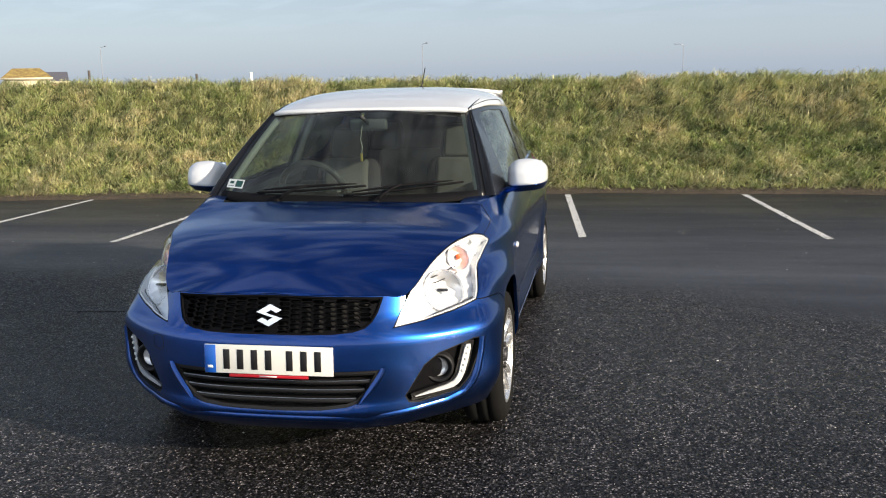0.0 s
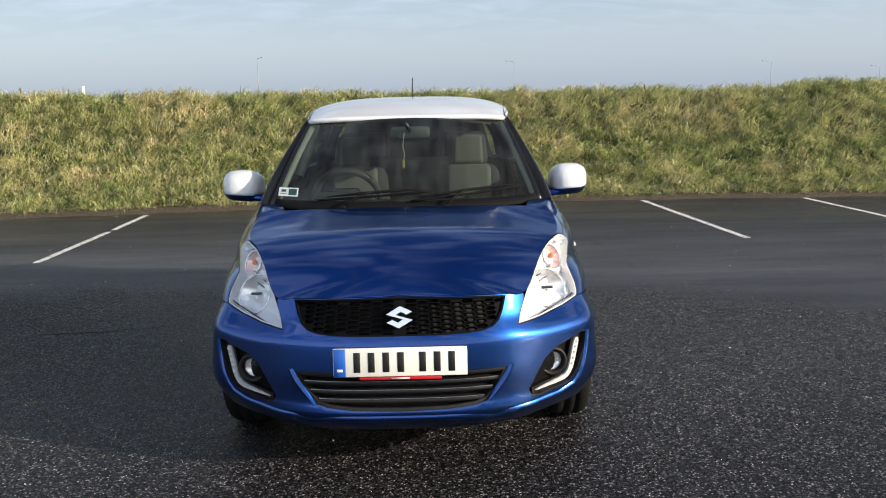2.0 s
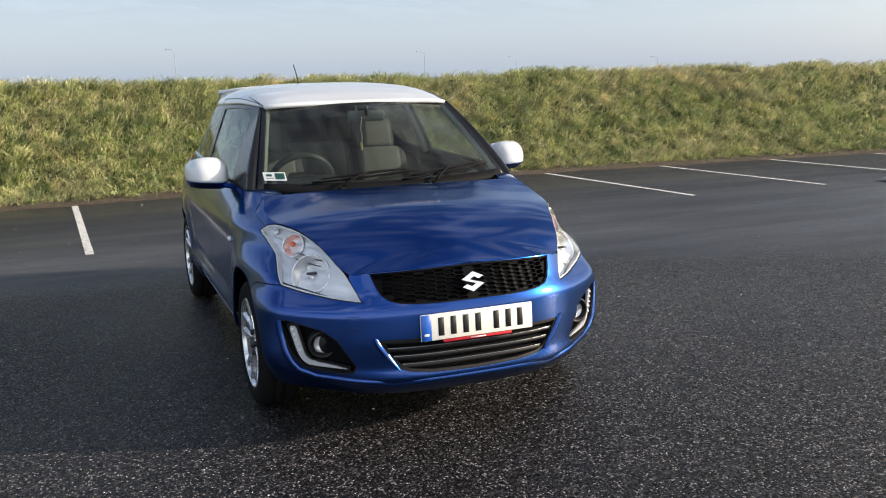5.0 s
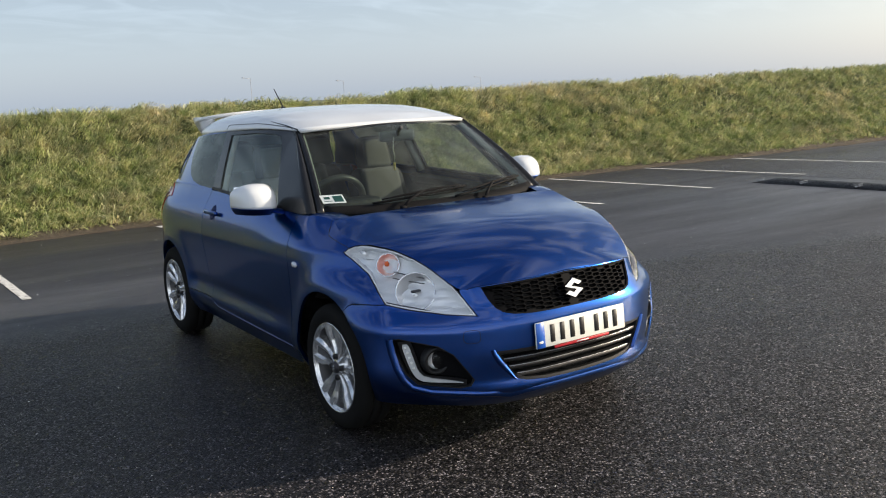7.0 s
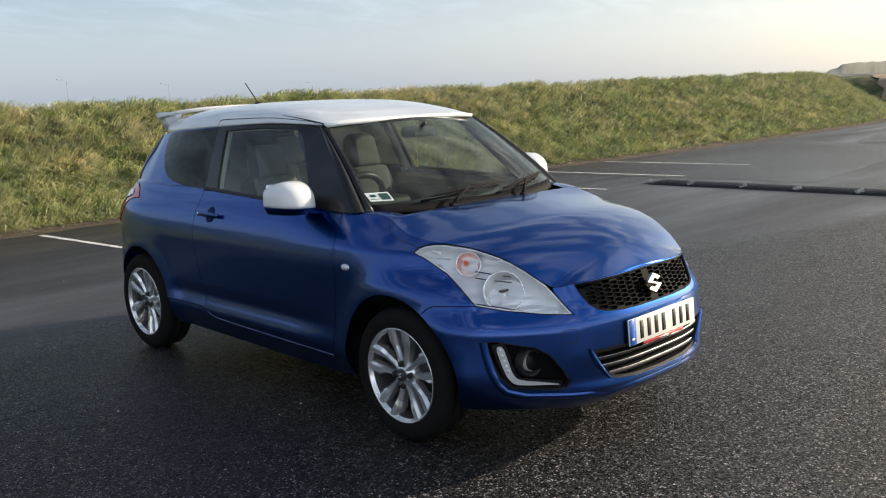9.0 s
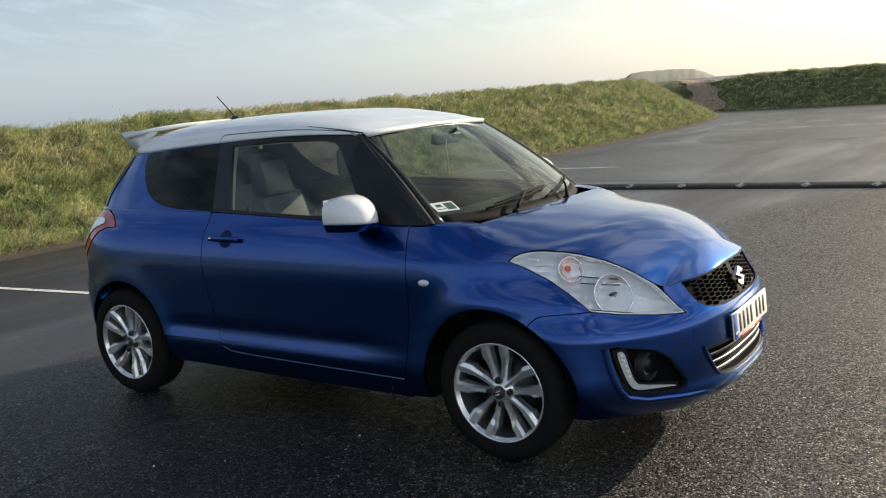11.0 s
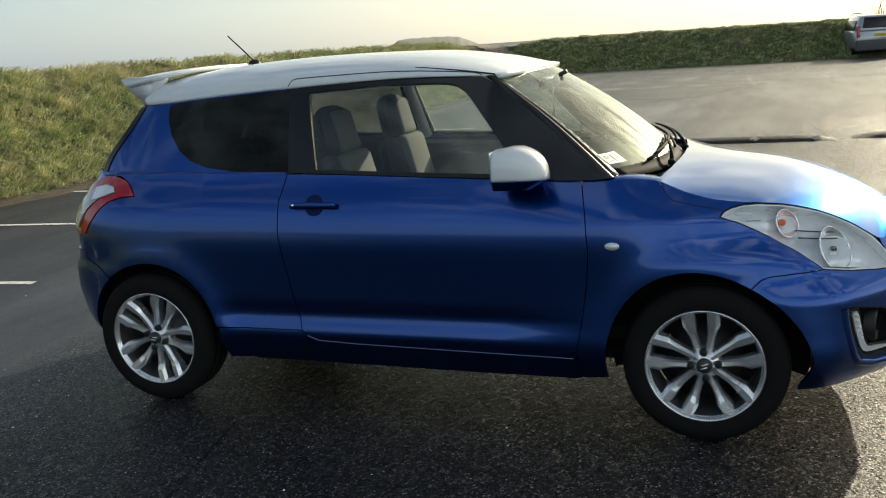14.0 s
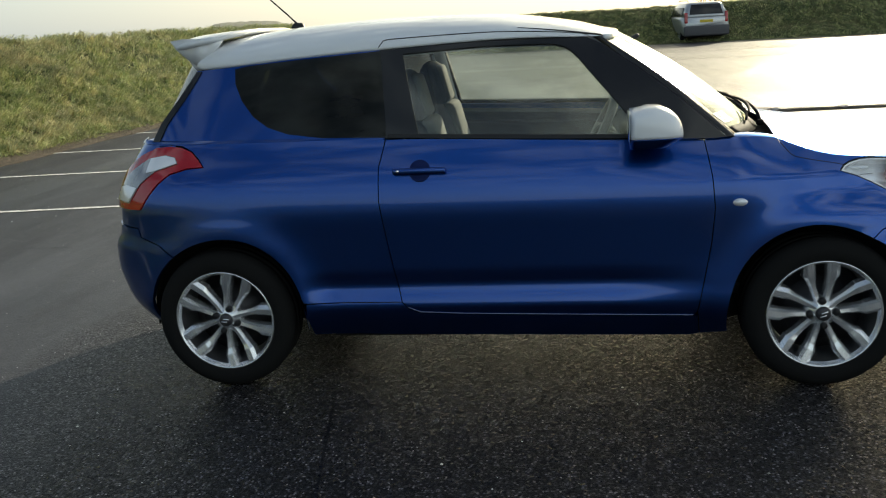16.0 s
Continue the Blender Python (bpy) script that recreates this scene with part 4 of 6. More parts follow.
def skin(name, outline, mat, surf=on_wall, holes=(), side=-1, off=0.0, gap=0.002, depth=0.015, step=0.03, parent=None, label="", both=False):
    """A panel on a surface with a turned-in edge. side -1 or 1; both: the two halves that meet in the middle as one panel."""
    outline = [Vector(p) for p in outline]
    drawn = inset(outline, gap) if gap else outline
    outline = [Vector((a[0], b[1])) if min(abs(a[0] - S0), abs(a[0] - S1)) < 1e-4 else b for a, b in zip(outline, drawn)]
    q, tri = fill(outline, holes, step)
    p, n = surf(q, off)
    cnt = {}
    for t in tri:
        for a, b in ((t[0], t[1]), (t[1], t[2]), (t[2], t[0])):
            key = (min(a, b), max(a, b))
            cnt[key] = (a, b) if key not in cnt else None
    rim = [e for e in cnt.values() if e]
    # triangles turn so that their normals point outward
    tri = np.array(tri)
    fn = np.cross(p[tri[:, 1]] - p[tri[:, 0]], p[tri[:, 2]] - p[tri[:, 0]])
    flip = np.einsum("ij,ij->i", fn, n[tri[:, 0]]) < 0
    tri[flip] = tri[flip][:, ::-1]
    verts, norms, faces = list(p), list(n), [tuple(t) for t in tri]
    if depth:
        for a, b in rim:
            k = len(verts)
            out_n = np.cross(n[a], p[b] - p[a])
            out_n /= np.linalg.norm(out_n) + 1e-12
            verts += [p[a], p[b], p[b] - n[b] * depth, p[a] - n[a] * depth]
            norms += [out_n] * 4
            faces.append((k, k + 1, k + 2, k + 3))
    verts, norms = np.array(verts), np.array(norms)
    allv, alln, allf = [], [], []
    for sg in ((-1, 1) if both else (side,)):
        k = len(allv)
        m = np.array([sg, 1, 1])
        allv += list(verts * m)
        alln += list(norms * m)
        allf += [tuple(k + i for i in (f if sg > 0 else f[::-1])) for f in faces]
    ob = mesh_object(name, allv, allf, mat, parent or car, None, True, label)
    # custom normals keep the joints between panels invisible in the reflections
    ob.data.normals_split_custom_set_from_vertices([tuple(x) for x in alln])
    return ob


def arch(yc, r, a0, a1, n=28):
    return [(yc + r * math.cos(a0 + (a1 - a0) * i / n), 0.30 + r * math.sin(a0 + (a1 - a0) * i / n)) for i in range(n + 1)]


def tops(s0, s1, n=20, dz=0.0):
    return [(s0 + (s1 - s0) * i / n, float(top_z(s0 + (s1 - s0) * i / n)) + dz) for i in range(n + 1)]


def lows(s0, s1, n=12):
    return [(s0 + (s1 - s0) * i / n, float(low_z(s0 + (s1 - s0) * i / n))) for i in range(n + 1)]


RA = 0.362
SEAM = [(-0.197, 0.603), (-0.232, 0.634), (-0.26, 0.645), (-0.345, 0.654), (-0.438, 0.660)]
LAMP_LOW = [(-0.438, 0.660), (-0.55, 0.637), (-0.68, 0.619), (-0.797, 0.611)]
LAMP_TOP = [(-0.777, 0.643), (-0.757, 0.675), (-0.738, 0.702), (-0.715, 0.732), (-0.69, 0.752), (-0.645, 0.788), (-0.60, 0.816), (-0.55, 0.840), (-0.50, 0.856), (-0.455, 0.868), (-0.40, 0.878), (-0.31, 0.887), (-0.25, 0.887), (-0.20, 0.880), (-0.165, 0.870), (-0.137, 0.851)]
LAMP_OUT = [(-0.205, 0.828), (-0.261, 0.801), (-0.32, 0.769), (-0.375, 0.727), (-0.41, 0.691)]
LAMP = LAMP_LOW[::1] + LAMP_TOP + LAMP_OUT
GRILLE = [(-0.822, 0.724), (-0.94, 0.731), (-1.1, 0.737), (S0, 0.740)]
GRILLE_HALF = GRILLE + [(S0, 0.598), (-1.1, 0.598), (-1.0, 0.600), (-0.935, 0.606), (-0.895, 0.617), (-0.868, 0.637), (-0.846, 0.670)]
INTAKE_HALF = [(-0.848, 0.458), (-1.0, 0.459), (S0, 0.461), (S0, 0.300), (-1.05, 0.305), (-0.965, 0.315), (-0.925, 0.330), (-0.89, 0.370)]
FOG = [(-0.455, 0.526), (-0.50, 0.529), (-0.57, 0.512), (-0.645, 0.494), (-0.70, 0.455), (-0.745, 0.385), (-0.772, 0.340), (-0.758, 0.312), (-0.715, 0.304), (-0.56, 0.322), (-0.515, 0.372), (-0.48, 0.455)]
zb_f = float(low_z(-0.36))

# front bumper: chin, arch, seam, lamp's lower edge, bonnet edge
ARCH_F = arch(0.0, RA, math.pi * 1.25, -math.pi * 0.25, 90)
ARCH_R = arch(2.43, RA, math.pi * 1.25, -math.pi * 0.25, 90)
pts = lows(S0, -0.358) + [p for p in ARCH_F if p[0] < 0 and zb_f + 0.01 < p[1] < 0.60] + SEAM + LAMP_LOW[1:] + [(-0.777, 0.642), (-0.757, 0.674), (-0.741, 0.699)] + tops(-0.738, S0, 14)
skin("front_bumper", pts, paint_blue, holes=(GRILLE_HALF, INTAKE_HALF, FOG), both=True, step=0.022)

DOOR_F = [(0.447, 0.989), (0.425, 0.86), (0.415, 0.733), (0.425, 0.60), (0.45, 0.45), (0.475, 0.317)]
DOOR_R = [(1.654, 0.377), (1.67, 0.45), (1.70, 0.65), (1.72, 0.80), (1.718, 0.93), (1.69, 1.038)]
SILL_LINE = [(0.49, 0.297), (0.80, 0.303), (1.06, 0.309), (1.40, 0.317), (1.58, 0.326), (1.63, 0.348)]
TAIL_FRONT = [(2.623, 1.016), (2.575, 0.985), (2.538, 0.955), (2.615, 0.950), (2.684, 0.929), (2.722, 0.893), (2.754, 0.850), (2.778, 0.812), (2.796, 0.780), (2.825, 0.702)]
TAIL = [(2.538, 0.955), (2.575, 0.985), (2.623, 1.016), (2.68, 1.033), (2.74, 1.038), (2.819, 1.032), (2.90, 1.00), (3.0, 0.93), (3.05, 0.84), (3.04, 0.775), (2.798, 0.781), (2.778, 0.812), (2.754, 0.850), (2.722, 0.893), (2.684, 0.929), (2.615, 0.950)]
BUMP_R = [(2.816, 0.664), (2.718, 0.634), (2.655, 0.588)]
tail_red = material("tail_lamp_red", (0.34, 0.004, 0.008), 0.12, 0.0, 0.6)


for side in (-1, 1):
    pts = SEAM + LAMP_OUT[::-1] + [(-0.137, 0.851), (-0.165, 0.870), (-0.20, 0.880), (-0.25, 0.887), (-0.29, 0.8875)] + tops(-0.29, 0.44, 34, 0.002)[:-1] + DOOR_F + [(0.47, 0.297), (0.46, 0.21)]
    pts += [p for p in reversed(ARCH_F) if p[1] > 0.21 and p[0] > 0] + [p for p in reversed(ARCH_F) if p[1] > 0.606 and p[0] <= 0]
    skin("front_wing", pts, paint_blue, side=side)
    pts = DOOR_F + SILL_LINE + DOOR_R + tops(1.69, 0.45, 16)[1:-1]
    skin("door", pts, paint_blue, side=side)
    pts = [(0.46, 0.21), (0.47, 0.297)] + SILL_LINE + [(1.654, 0.377), (2.06, 0.377)] + [p for p in reversed(ARCH_R) if p[0] < 2.43 and 0.225 < p[1] < 0.37] [::-1] + lows(2.05, 0.5, 10)
    skin("sill", pts, paint_blue, side=side)
    pts = DOOR_R[:-1] + tops(1.69, 2.86, 20) + [(2.82, 1.036), (2.74, 1.042), (2.68, 1.037)] + TAIL_FRONT + BUMP_R
    pts += [p for p in reversed(ARCH_R) if p[0] >= 2.43 and p[1] > 0.592] + [p for p in reversed(ARCH_R) if p[0] < 2.43 and p[1] > 0.38] + [(2.07, 0.378)]
    skin("rear_quarter", pts, paint_blue, side=side)
    skin("tail_lamp", TAIL, tail_red, side=side, off=0.004, label="red and clear tail lamp")
pts = [(S1, 0.70), (2.825, 0.70), (2.816, 0.662), (2.718, 0.632), (2.655, 0.585)] + [q for q in ARCH_R if q[0] > 2.43 and 0.27 < q[1] < 0.585] + lows(2.81, S1, 8)
skin("rear_bumper", pts, paint_blue, both=True)
pts = [(2.79, 0.700), (S1, 0.704), (S1, 1.03)] + tops(S1, 2.72, 8)[1:] + [(2.73, 0.90), (2.76, 0.82)]
skin("tailgate", pts, paint_blue, both=True, off=-0.006)

# bonnet
BS = np.concatenate([np.linspace(S0, -0.85, 16)[:-1], np.linspace(-0.85, -0.3, 24)[:-1], np.linspace(-0.3, S_COWL + 0.004, 44)])
BW = np.linspace(0, 1, 34) ** 1.6
gs, gw = np.meshgrid(BS, BW, indexing="ij")
f_bonnet = lambda a, b: np.stack(bonnet(a.ravel(), b.ravel()), 1)
P = f_bonnet(gs, gw)
verts = np.concatenate([P * [-1, 1, 1], P])
faces = grid_faces(len(BS), len(BW))
k = len(P)
faces = faces + [tuple(k + i for i in f[::-1]) for f in faces]
bm = bmesh.new()
vs = [bm.verts.new(v) for v in verts]
for f in faces:
    try:
        bm.faces.new([vs[i] for i in f])
    except ValueError:
        pass
bmesh.ops.remove_doubles(bm, verts=bm.verts, dist=0.0008)
bmesh.ops.recalc_face_normals(bm, faces=bm.faces)
part("bonnet", bm, paint_blue, car)


def surface(name, fn, us, vs, mat, sides=(-1, 1), label="", thick=0.0, parent=None):
    """A panel from a two-parameter surface, welded over its mirror halves."""
    gu, gv = np.meshgrid(us, vs, indexing="ij")
    P = np.stack(fn(gu.ravel(), gv.ravel()), 1)
    bm = bmesh.new()
    for sg in sides:
        vl = [bm.verts.new((p[0] * sg, p[1], p[2])) for p in P]
        for f in grid_faces(len(us), len(vs)):
            bm.faces.new([vl[i] for i in f])
    bmesh.ops.remove_doubles(bm, verts=bm.verts, dist=0.0005)
    bmesh.ops.recalc_face_normals(bm, faces=bm.faces)
    if bm.faces and sum(f.normal.z for f in bm.faces) < 0:
        bmesh.ops.reverse_faces(bm, faces=bm.faces)
    ob = part(name, bm, mat, parent or car, label)
    if thick:
        md = ob.modifiers.new("thickness", "SOLIDIFY")
        md.thickness, md.offset = thick, -1
    return ob


surface("roof", roof, np.linspace(-0.006, 1, 40), np.linspace(0, 1, 28), paint_white, thick=0.02, label="white painted roof")
pane = surface("windscreen", screen, np.linspace(0, 0.965, 16), np.linspace(0.06, 0.96, 16), glass_screen, label="windscreen reflecting the sky")
# black border of the windscreen
for nm, us, vs in (("screen_border", np.linspace(0.955, 1, 3), np.linspace(0, 1, 16)), ("screen_border", np.linspace(0, 0.96, 14), np.linspace(-0.02, 0.065, 3)), ("screen_border", np.linspace(0, 0.96, 14), np.linspace(0.955, 1.0, 3))):
    for sd in ((-1,), (1,)) if us[0] > 0.5 else ((-1, 1),):
        surface(nm, screen, us, vs, matte_black if vs[0] < 0 else black_gloss, sides=sd, thick=0.006)

# cabin sides
WIN = [(0.66, 1.008), (1.10, 1.026), (1.556, 1.050), (1.622, 1.366), (1.30, 1.379), (1.06, 1.3752), (1.01, 1.371), (0.972, 1.361), (0.942, 1.342), (0.915, 1.315)]
QUARTER = [(1.686, 1.044), (1.95, 1.052), (2.10, 1.072), (2.19, 1.102), (2.254, 1.145), (2.31, 1.21), (2.345, 1.28), (2.352, 1.338), (2.30, 1.348), (2.1, 1.362), (1.712, 1.382)]
edge = [(float(y), float(z)) for x, y, z in zip(*screen(np.full(14, 1.0), np.linspace(0, 1, 14)))]
EDGE = [(y + 0.03, z) for y, z in edge]
RAIL = [(y, float(rail_z(y)) - 0.001) for y in np.linspace(0.88, 1.716, 12)]
for side in (-1, 1):
    pts = EDGE[:-1] + RAIL + [(1.70, 1.20), (1.688, 1.041)] + tops(1.65, 0.40, 14)
    skin("door_frame", pts, black_gloss, surf=on_cabin, holes=(WIN,), side=side, gap=0.0015, label="black window frame and pillar")
    pane = skin("side_window", WIN, glass_side, surf=on_cabin, side=side, gap=-0.004, off=-0.006, depth=0)
    pane.visible_shadow = False
    pane = skin("quarter_window", QUARTER, glass_tint, surf=on_cabin, side=side, gap=0, depth=0, label="dark tinted rear side window")
    pts = tops(1.695, 2.74, 14) + [(2.70, 1.12), (2.62, 1.22), (2.545, 1.335)] + [(y, float(rail_z(y)) - 0.001) for y in np.linspace(2.52, 1.718, 10)]
    skin("rear_window_edge", [(2.700, 1.052), (2.738, 1.052), (2.698, 1.12), (2.618, 1.22), (2.543, 1.332), (2.516, 1.332), (2.586, 1.22), (2.664, 1.12)], black_gloss, surf=on_cabin, side=side, off=0.004, gap=0.0, depth=0.006, label="dark wrapped edge of the rear window")
    skin("belt_moulding", [(0.60, 1.000), (1.10, 1.019), (1.68, 1.043), (1.68, 1.058), (1.10, 1.034), (0.66, 1.017)], black_plastic, surf=on_cabin, side=side, off=0.007, gap=0.0, depth=0.012)
    skin("rear_pillar", pts, paint_blue, surf=on_cabin, holes=(QUARTER,), side=side, gap=0.0)
    # windscreen pillar closes the edge between screen and side
    va = np.array([(x, y, z) for x, y, z in zip(*screen(np.full(14, 1.0), np.linspace(0, 1, 14)))])
    vb = np.array([(float(cabin(y, z)), y, z) for y, z in EDGE])
    bm = bmesh.new()
    rows = []
    for a, b in zip(va, vb):
        mid = (a + b) / 2 + np.array([0.012, -0.012, 0.004])
        rows.append([bm.verts.new((side * p[0], p[1], p[2])) for p in (a + [-0.004, 0.006, -0.006], (a + mid) / 2 + [0.003, -0.003, 0.0], mid, (b + mid) / 2 + [0.003, -0.003, 0], b)])
    for r0, r1 in zip(rows, rows[1:]):
        for i in range(4):
            bm.faces.new((r0[i], r0[i + 1], r1[i + 1], r1[i]))
    part("windscreen_pillar", bm, black_gloss, car)

# shoulder strips between the lower body and the cabin
for side in (-1, 1):
    bm = bmesh.new()
    rows = []
    for s_ in np.linspace(1.70, 3.05, 40):
        z = float(top_z(s_))
        x, y = (float(c) for c in wall(s_, z))
        xi = float(cabin(y, z + 0.01)) - 0.004 if y < 2.80 else x * 0.9
        rows.append([bm.verts.new((side * a, y, b)) for a, b in ((x, z - 0.003), (x * 0.65 + xi * 0.35, z + 0.004), (x * 0.3 + xi * 0.7, z + 0.008), (min(xi, x), z + 0.013))])
    for r0, r1 in zip(rows, rows[1:]):
        for i in range(3):
            bm.faces.new((r0[i], r0[i + 1], r1[i + 1], r1[i]))
    bmesh.ops.recalc_face_normals(bm, faces=bm.faces)
    part("shoulder_strip", bm, paint_blue, car)
    bm = bmesh.new()
    rows = []
    for s_ in np.linspace(S_COWL - 0.02, 0.46, 14):
        z = float(top_z(s_))
        x, y = (float(c) for c in wall(s_, z))
        rows.append([bm.verts.new((side * (x - d), y + 0.02 * d / 0.1, z + h)) for d, h in ((0.0, -0.003), (0.012, 0.004), (0.05, 0.008), (0.10, 0.006))])
    for r0, r1 in zip(rows, rows[1:]):
        for i in range(3):
            bm.faces.new((r0[i], r0[i + 1], r1[i + 1], r1[i]))
    bmesh.ops.recalc_face_normals(bm, faces=bm.faces)
    part("wing_top", bm, paint_blue, car)

# dark liner added behind the shut lines to block light leaking through
for side in (-1, 1):
    skin("body_liner", [(0.38, 0.24), (2.02, 0.25), (2.0, 0.60), (2.05, 0.95), (1.2, 0.95), (0.38, 0.93)], dark, side=side, off=-0.03, depth=0, gap=0, step=0.06)
    skin("body_liner", [(-0.46, 0.60), (-0.24, 0.60), (-0.12, 0.668), (-0.13, 0.72), (-0.41, 0.68)], dark, side=side, off=-0.03, depth=0, gap=0, step=0.03)

# rear window and its frame
def rear_glass(u, v):
    xb, yb, zb = 0.60 * u, 2.86 - 0.10 * u**3, 1.03 + 0 * u
    xt, yt, zt = 0.50 * u, 2.66 - 0.11 * u**2, 1.44 - 0.10 * u**3
    return xb + (xt - xb) * v, yb + (yt - yb) * v, zb + (zt - zb) * v
surface("rear_window", rear_glass, np.linspace(0, 1, 8), np.linspace(0, 1, 6), black_gloss)


def rbox(size, bevel=0.01, at=(0, 0, 0), turn=(0, 0, 0), segments=3, taper=None):
    """A box with rounded edges, as a bmesh. taper: top scale in x and y."""
    bm = bmesh.new()
    bmesh.ops.create_cube(bm, size=1)
    for v in bm.verts:
        if taper and v.co.z > 0:
            v.co.x *= taper[0]
            v.co.y *= taper[1]
        v.co = Vector((v.co.x * size[0], v.co.y * size[1], v.co.z * size[2]))
    if bevel:
        bmesh.ops.bevel(bm, geom=list(bm.edges), offset=bevel, segments=segments, profile=0.5, affect="EDGES")
    bmesh.ops.transform(bm, matrix=pose(*at, *turn), verts=bm.verts)
    bmesh.ops.recalc_face_normals(bm, faces=bm.faces)
    return bm


# ---- wheels ----
def lathe(profile, n=48):
    """A body turned about the x axis from (radius, x) pairs."""
    bm = bmesh.new()
    rings = []
    for r, a in profile:
        rings.append([bm.verts.new((a, r * math.cos(2 * math.pi * i / n), r * math.sin(2 * math.pi * i / n))) for i in range(n)])
    for r0, r1 in zip(rings, rings[1:]):
        for i in range(n):
            bm.faces.new((r0[i], r0[(i + 1) % n], r1[(i + 1) % n], r1[i]))
    bmesh.ops.remove_doubles(bm, verts=bm.verts, dist=1e-5)
    bmesh.ops.recalc_face_normals(bm, faces=bm.faces)
    return bm


def wheel(x, y, sg, turn):
    hub = new("wheel")
    hub.parent = car
    hub.location = (x, y, 0.302)
    hub.rotation_euler = (radians(turn) * sg, 0, 0 if sg > 0 else math.pi)
    part("tyre", lathe([(0.214, -0.012), (0.219, -0.002), (0.228, 0.003), (0.25, 0.005), (0.272, 0.001), (0.276, -0.002), (0.287, -0.008), (0.297, -0.022), (0.302, -0.04), (0.302, -0.058), (0.296, -0.060),
                        (0.296, -0.066), (0.302, -0.068), (0.302, -0.106), (0.296, -0.108), (0.296, -0.114), (0.302, -0.116), (0.301, -0.15), (0.294, -0.17), (0.27, -0.183), (0.215, -0.18)], 72), rubber, hub)
    part("rim", lathe([(0.2165, -0.008), (0.217, -0.002), (0.213, 0.0), (0.209, -0.003), (0.206, -0.012), (0.200, -0.020)], 64), alloy, hub)
    # barrel and disc take darkened alloys for the shade between the spokes
    part("rim_barrel", lathe([(0.200, -0.020), (0.192, -0.05), (0.188, -0.16)], 48), alloy_barrel_shade, hub)
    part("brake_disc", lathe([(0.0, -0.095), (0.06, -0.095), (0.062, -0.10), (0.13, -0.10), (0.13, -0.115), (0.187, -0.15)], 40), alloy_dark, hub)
    for i in range(5):
        for o in (-1, 1):
            bm = bmesh.new()
            a = math.radians(72 * i + 93)
            rows = []
            for r, w, off, d in ((0.026, 0.022, 0.0110, -0.019), (0.046, 0.026, 0.0165, -0.023), (0.066, 0.028, 0.0220, -0.025), (0.098, 0.029, 0.0300, -0.024), (0.126, 0.034, 0.0375, -0.020), (0.149, 0.046, 0.0440, -0.013), (0.208, 0.048, 0.0460, -0.004)):
                row = []
                for t, dd in ((-1.15, 0.045), (-1.0, 0.016), (-0.62, 0.002), (0.35, 0.0), (1.0, 0.012), (1.15, 0.045)):
                    u = o * (off + t * w / 2)
                    row.append(bm.verts.new((d - dd, r * math.cos(a) - u * math.sin(a), r * math.sin(a) + u * math.cos(a))))
                rows.append(row)
            for r0, r1 in zip(rows, rows[1:]):
                for j in range(5):
                    bm.faces.new((r0[j], r0[j + 1], r1[j + 1], r1[j]))
            bmesh.ops.recalc_face_normals(bm, faces=bm.faces)
            part("spoke", bm, alloy, hub, smooth=False)
    part("hub_centre", lathe([(0.0, -0.018), (0.030, -0.019), (0.042, -0.026), (0.052, -0.036), (0.062, -0.045), (0.064, -0.09)], 40), alloy, hub)
    part("centre_cap", lathe([(0.0, -0.004), (0.022, -0.005), (0.027, -0.009), (0.029, -0.02)], 32), alloy_dark, hub)
    for o in (-1, 1):
        part("cap_bar", rbox((0.004, 0.026, 0.006), 0.001, (-0.003, 0.002 * o, 0.007 * o), (18, 0, 0), segments=1), alloy, hub)
    for i in range(4):
        bm = lathe([(0.0, -0.010), (0.010, -0.010), (0.0135, -0.013), (0.0145, -0.03)], 12)
        a = math.radians(90 * i + 4)
        bmesh.ops.translate(bm, vec=(0, 0.050 * math.cos(a), 0.050 * math.sin(a)), verts=bm.verts)
        part("wheel_bolt", bm, black_plastic, hub)
    return hub


for sg in (-1, 1):
    wheel(0.834 * sg, 0.0, sg, -1)
    wheel(0.830 * sg, 2.43, sg, 23)
    for yw in (0.0, 2.43):  # wheel housings
        bm = lathe([(0.372, 0.80), (0.385, 0.55), (0.0, 0.54)], 40)
        bmesh.ops.delete(bm, geom=[f for f in bm.faces if f.calc_center_median().z < -0.06], context="FACES")
        for v in bm.verts:
            if abs(v.co.y) > 0.22:
                v.co.x = min(v.co.x, 0.69)
        bmesh.ops.transform(bm, matrix=Matrix.Translation((0, yw, 0.30)) @ Matrix.Diagonal((sg, 1, 1, 1)), verts=bm.verts)
        part("wheel_housing", bm, dark, car)

# underbody tray
bm = bmesh.new()
bmesh.ops.create_cube(bm, size=1, matrix=Matrix.Translation((0, 1.2, 0.325)) @ Matrix.Diagonal((1.06, 3.2, 0.23, 1)))
part("underbody", bm, dark, car)
# added slab between the wheels that blocks light under the car
bm = bmesh.new()
bmesh.ops.create_cube(bm, size=1, matrix=Matrix.Translation((0, 1.215, 0.266)) @ Matrix.Diagonal((1.34, 1.56, 0.18, 1)))
part("underfloor_blocker", bm, dark, car)

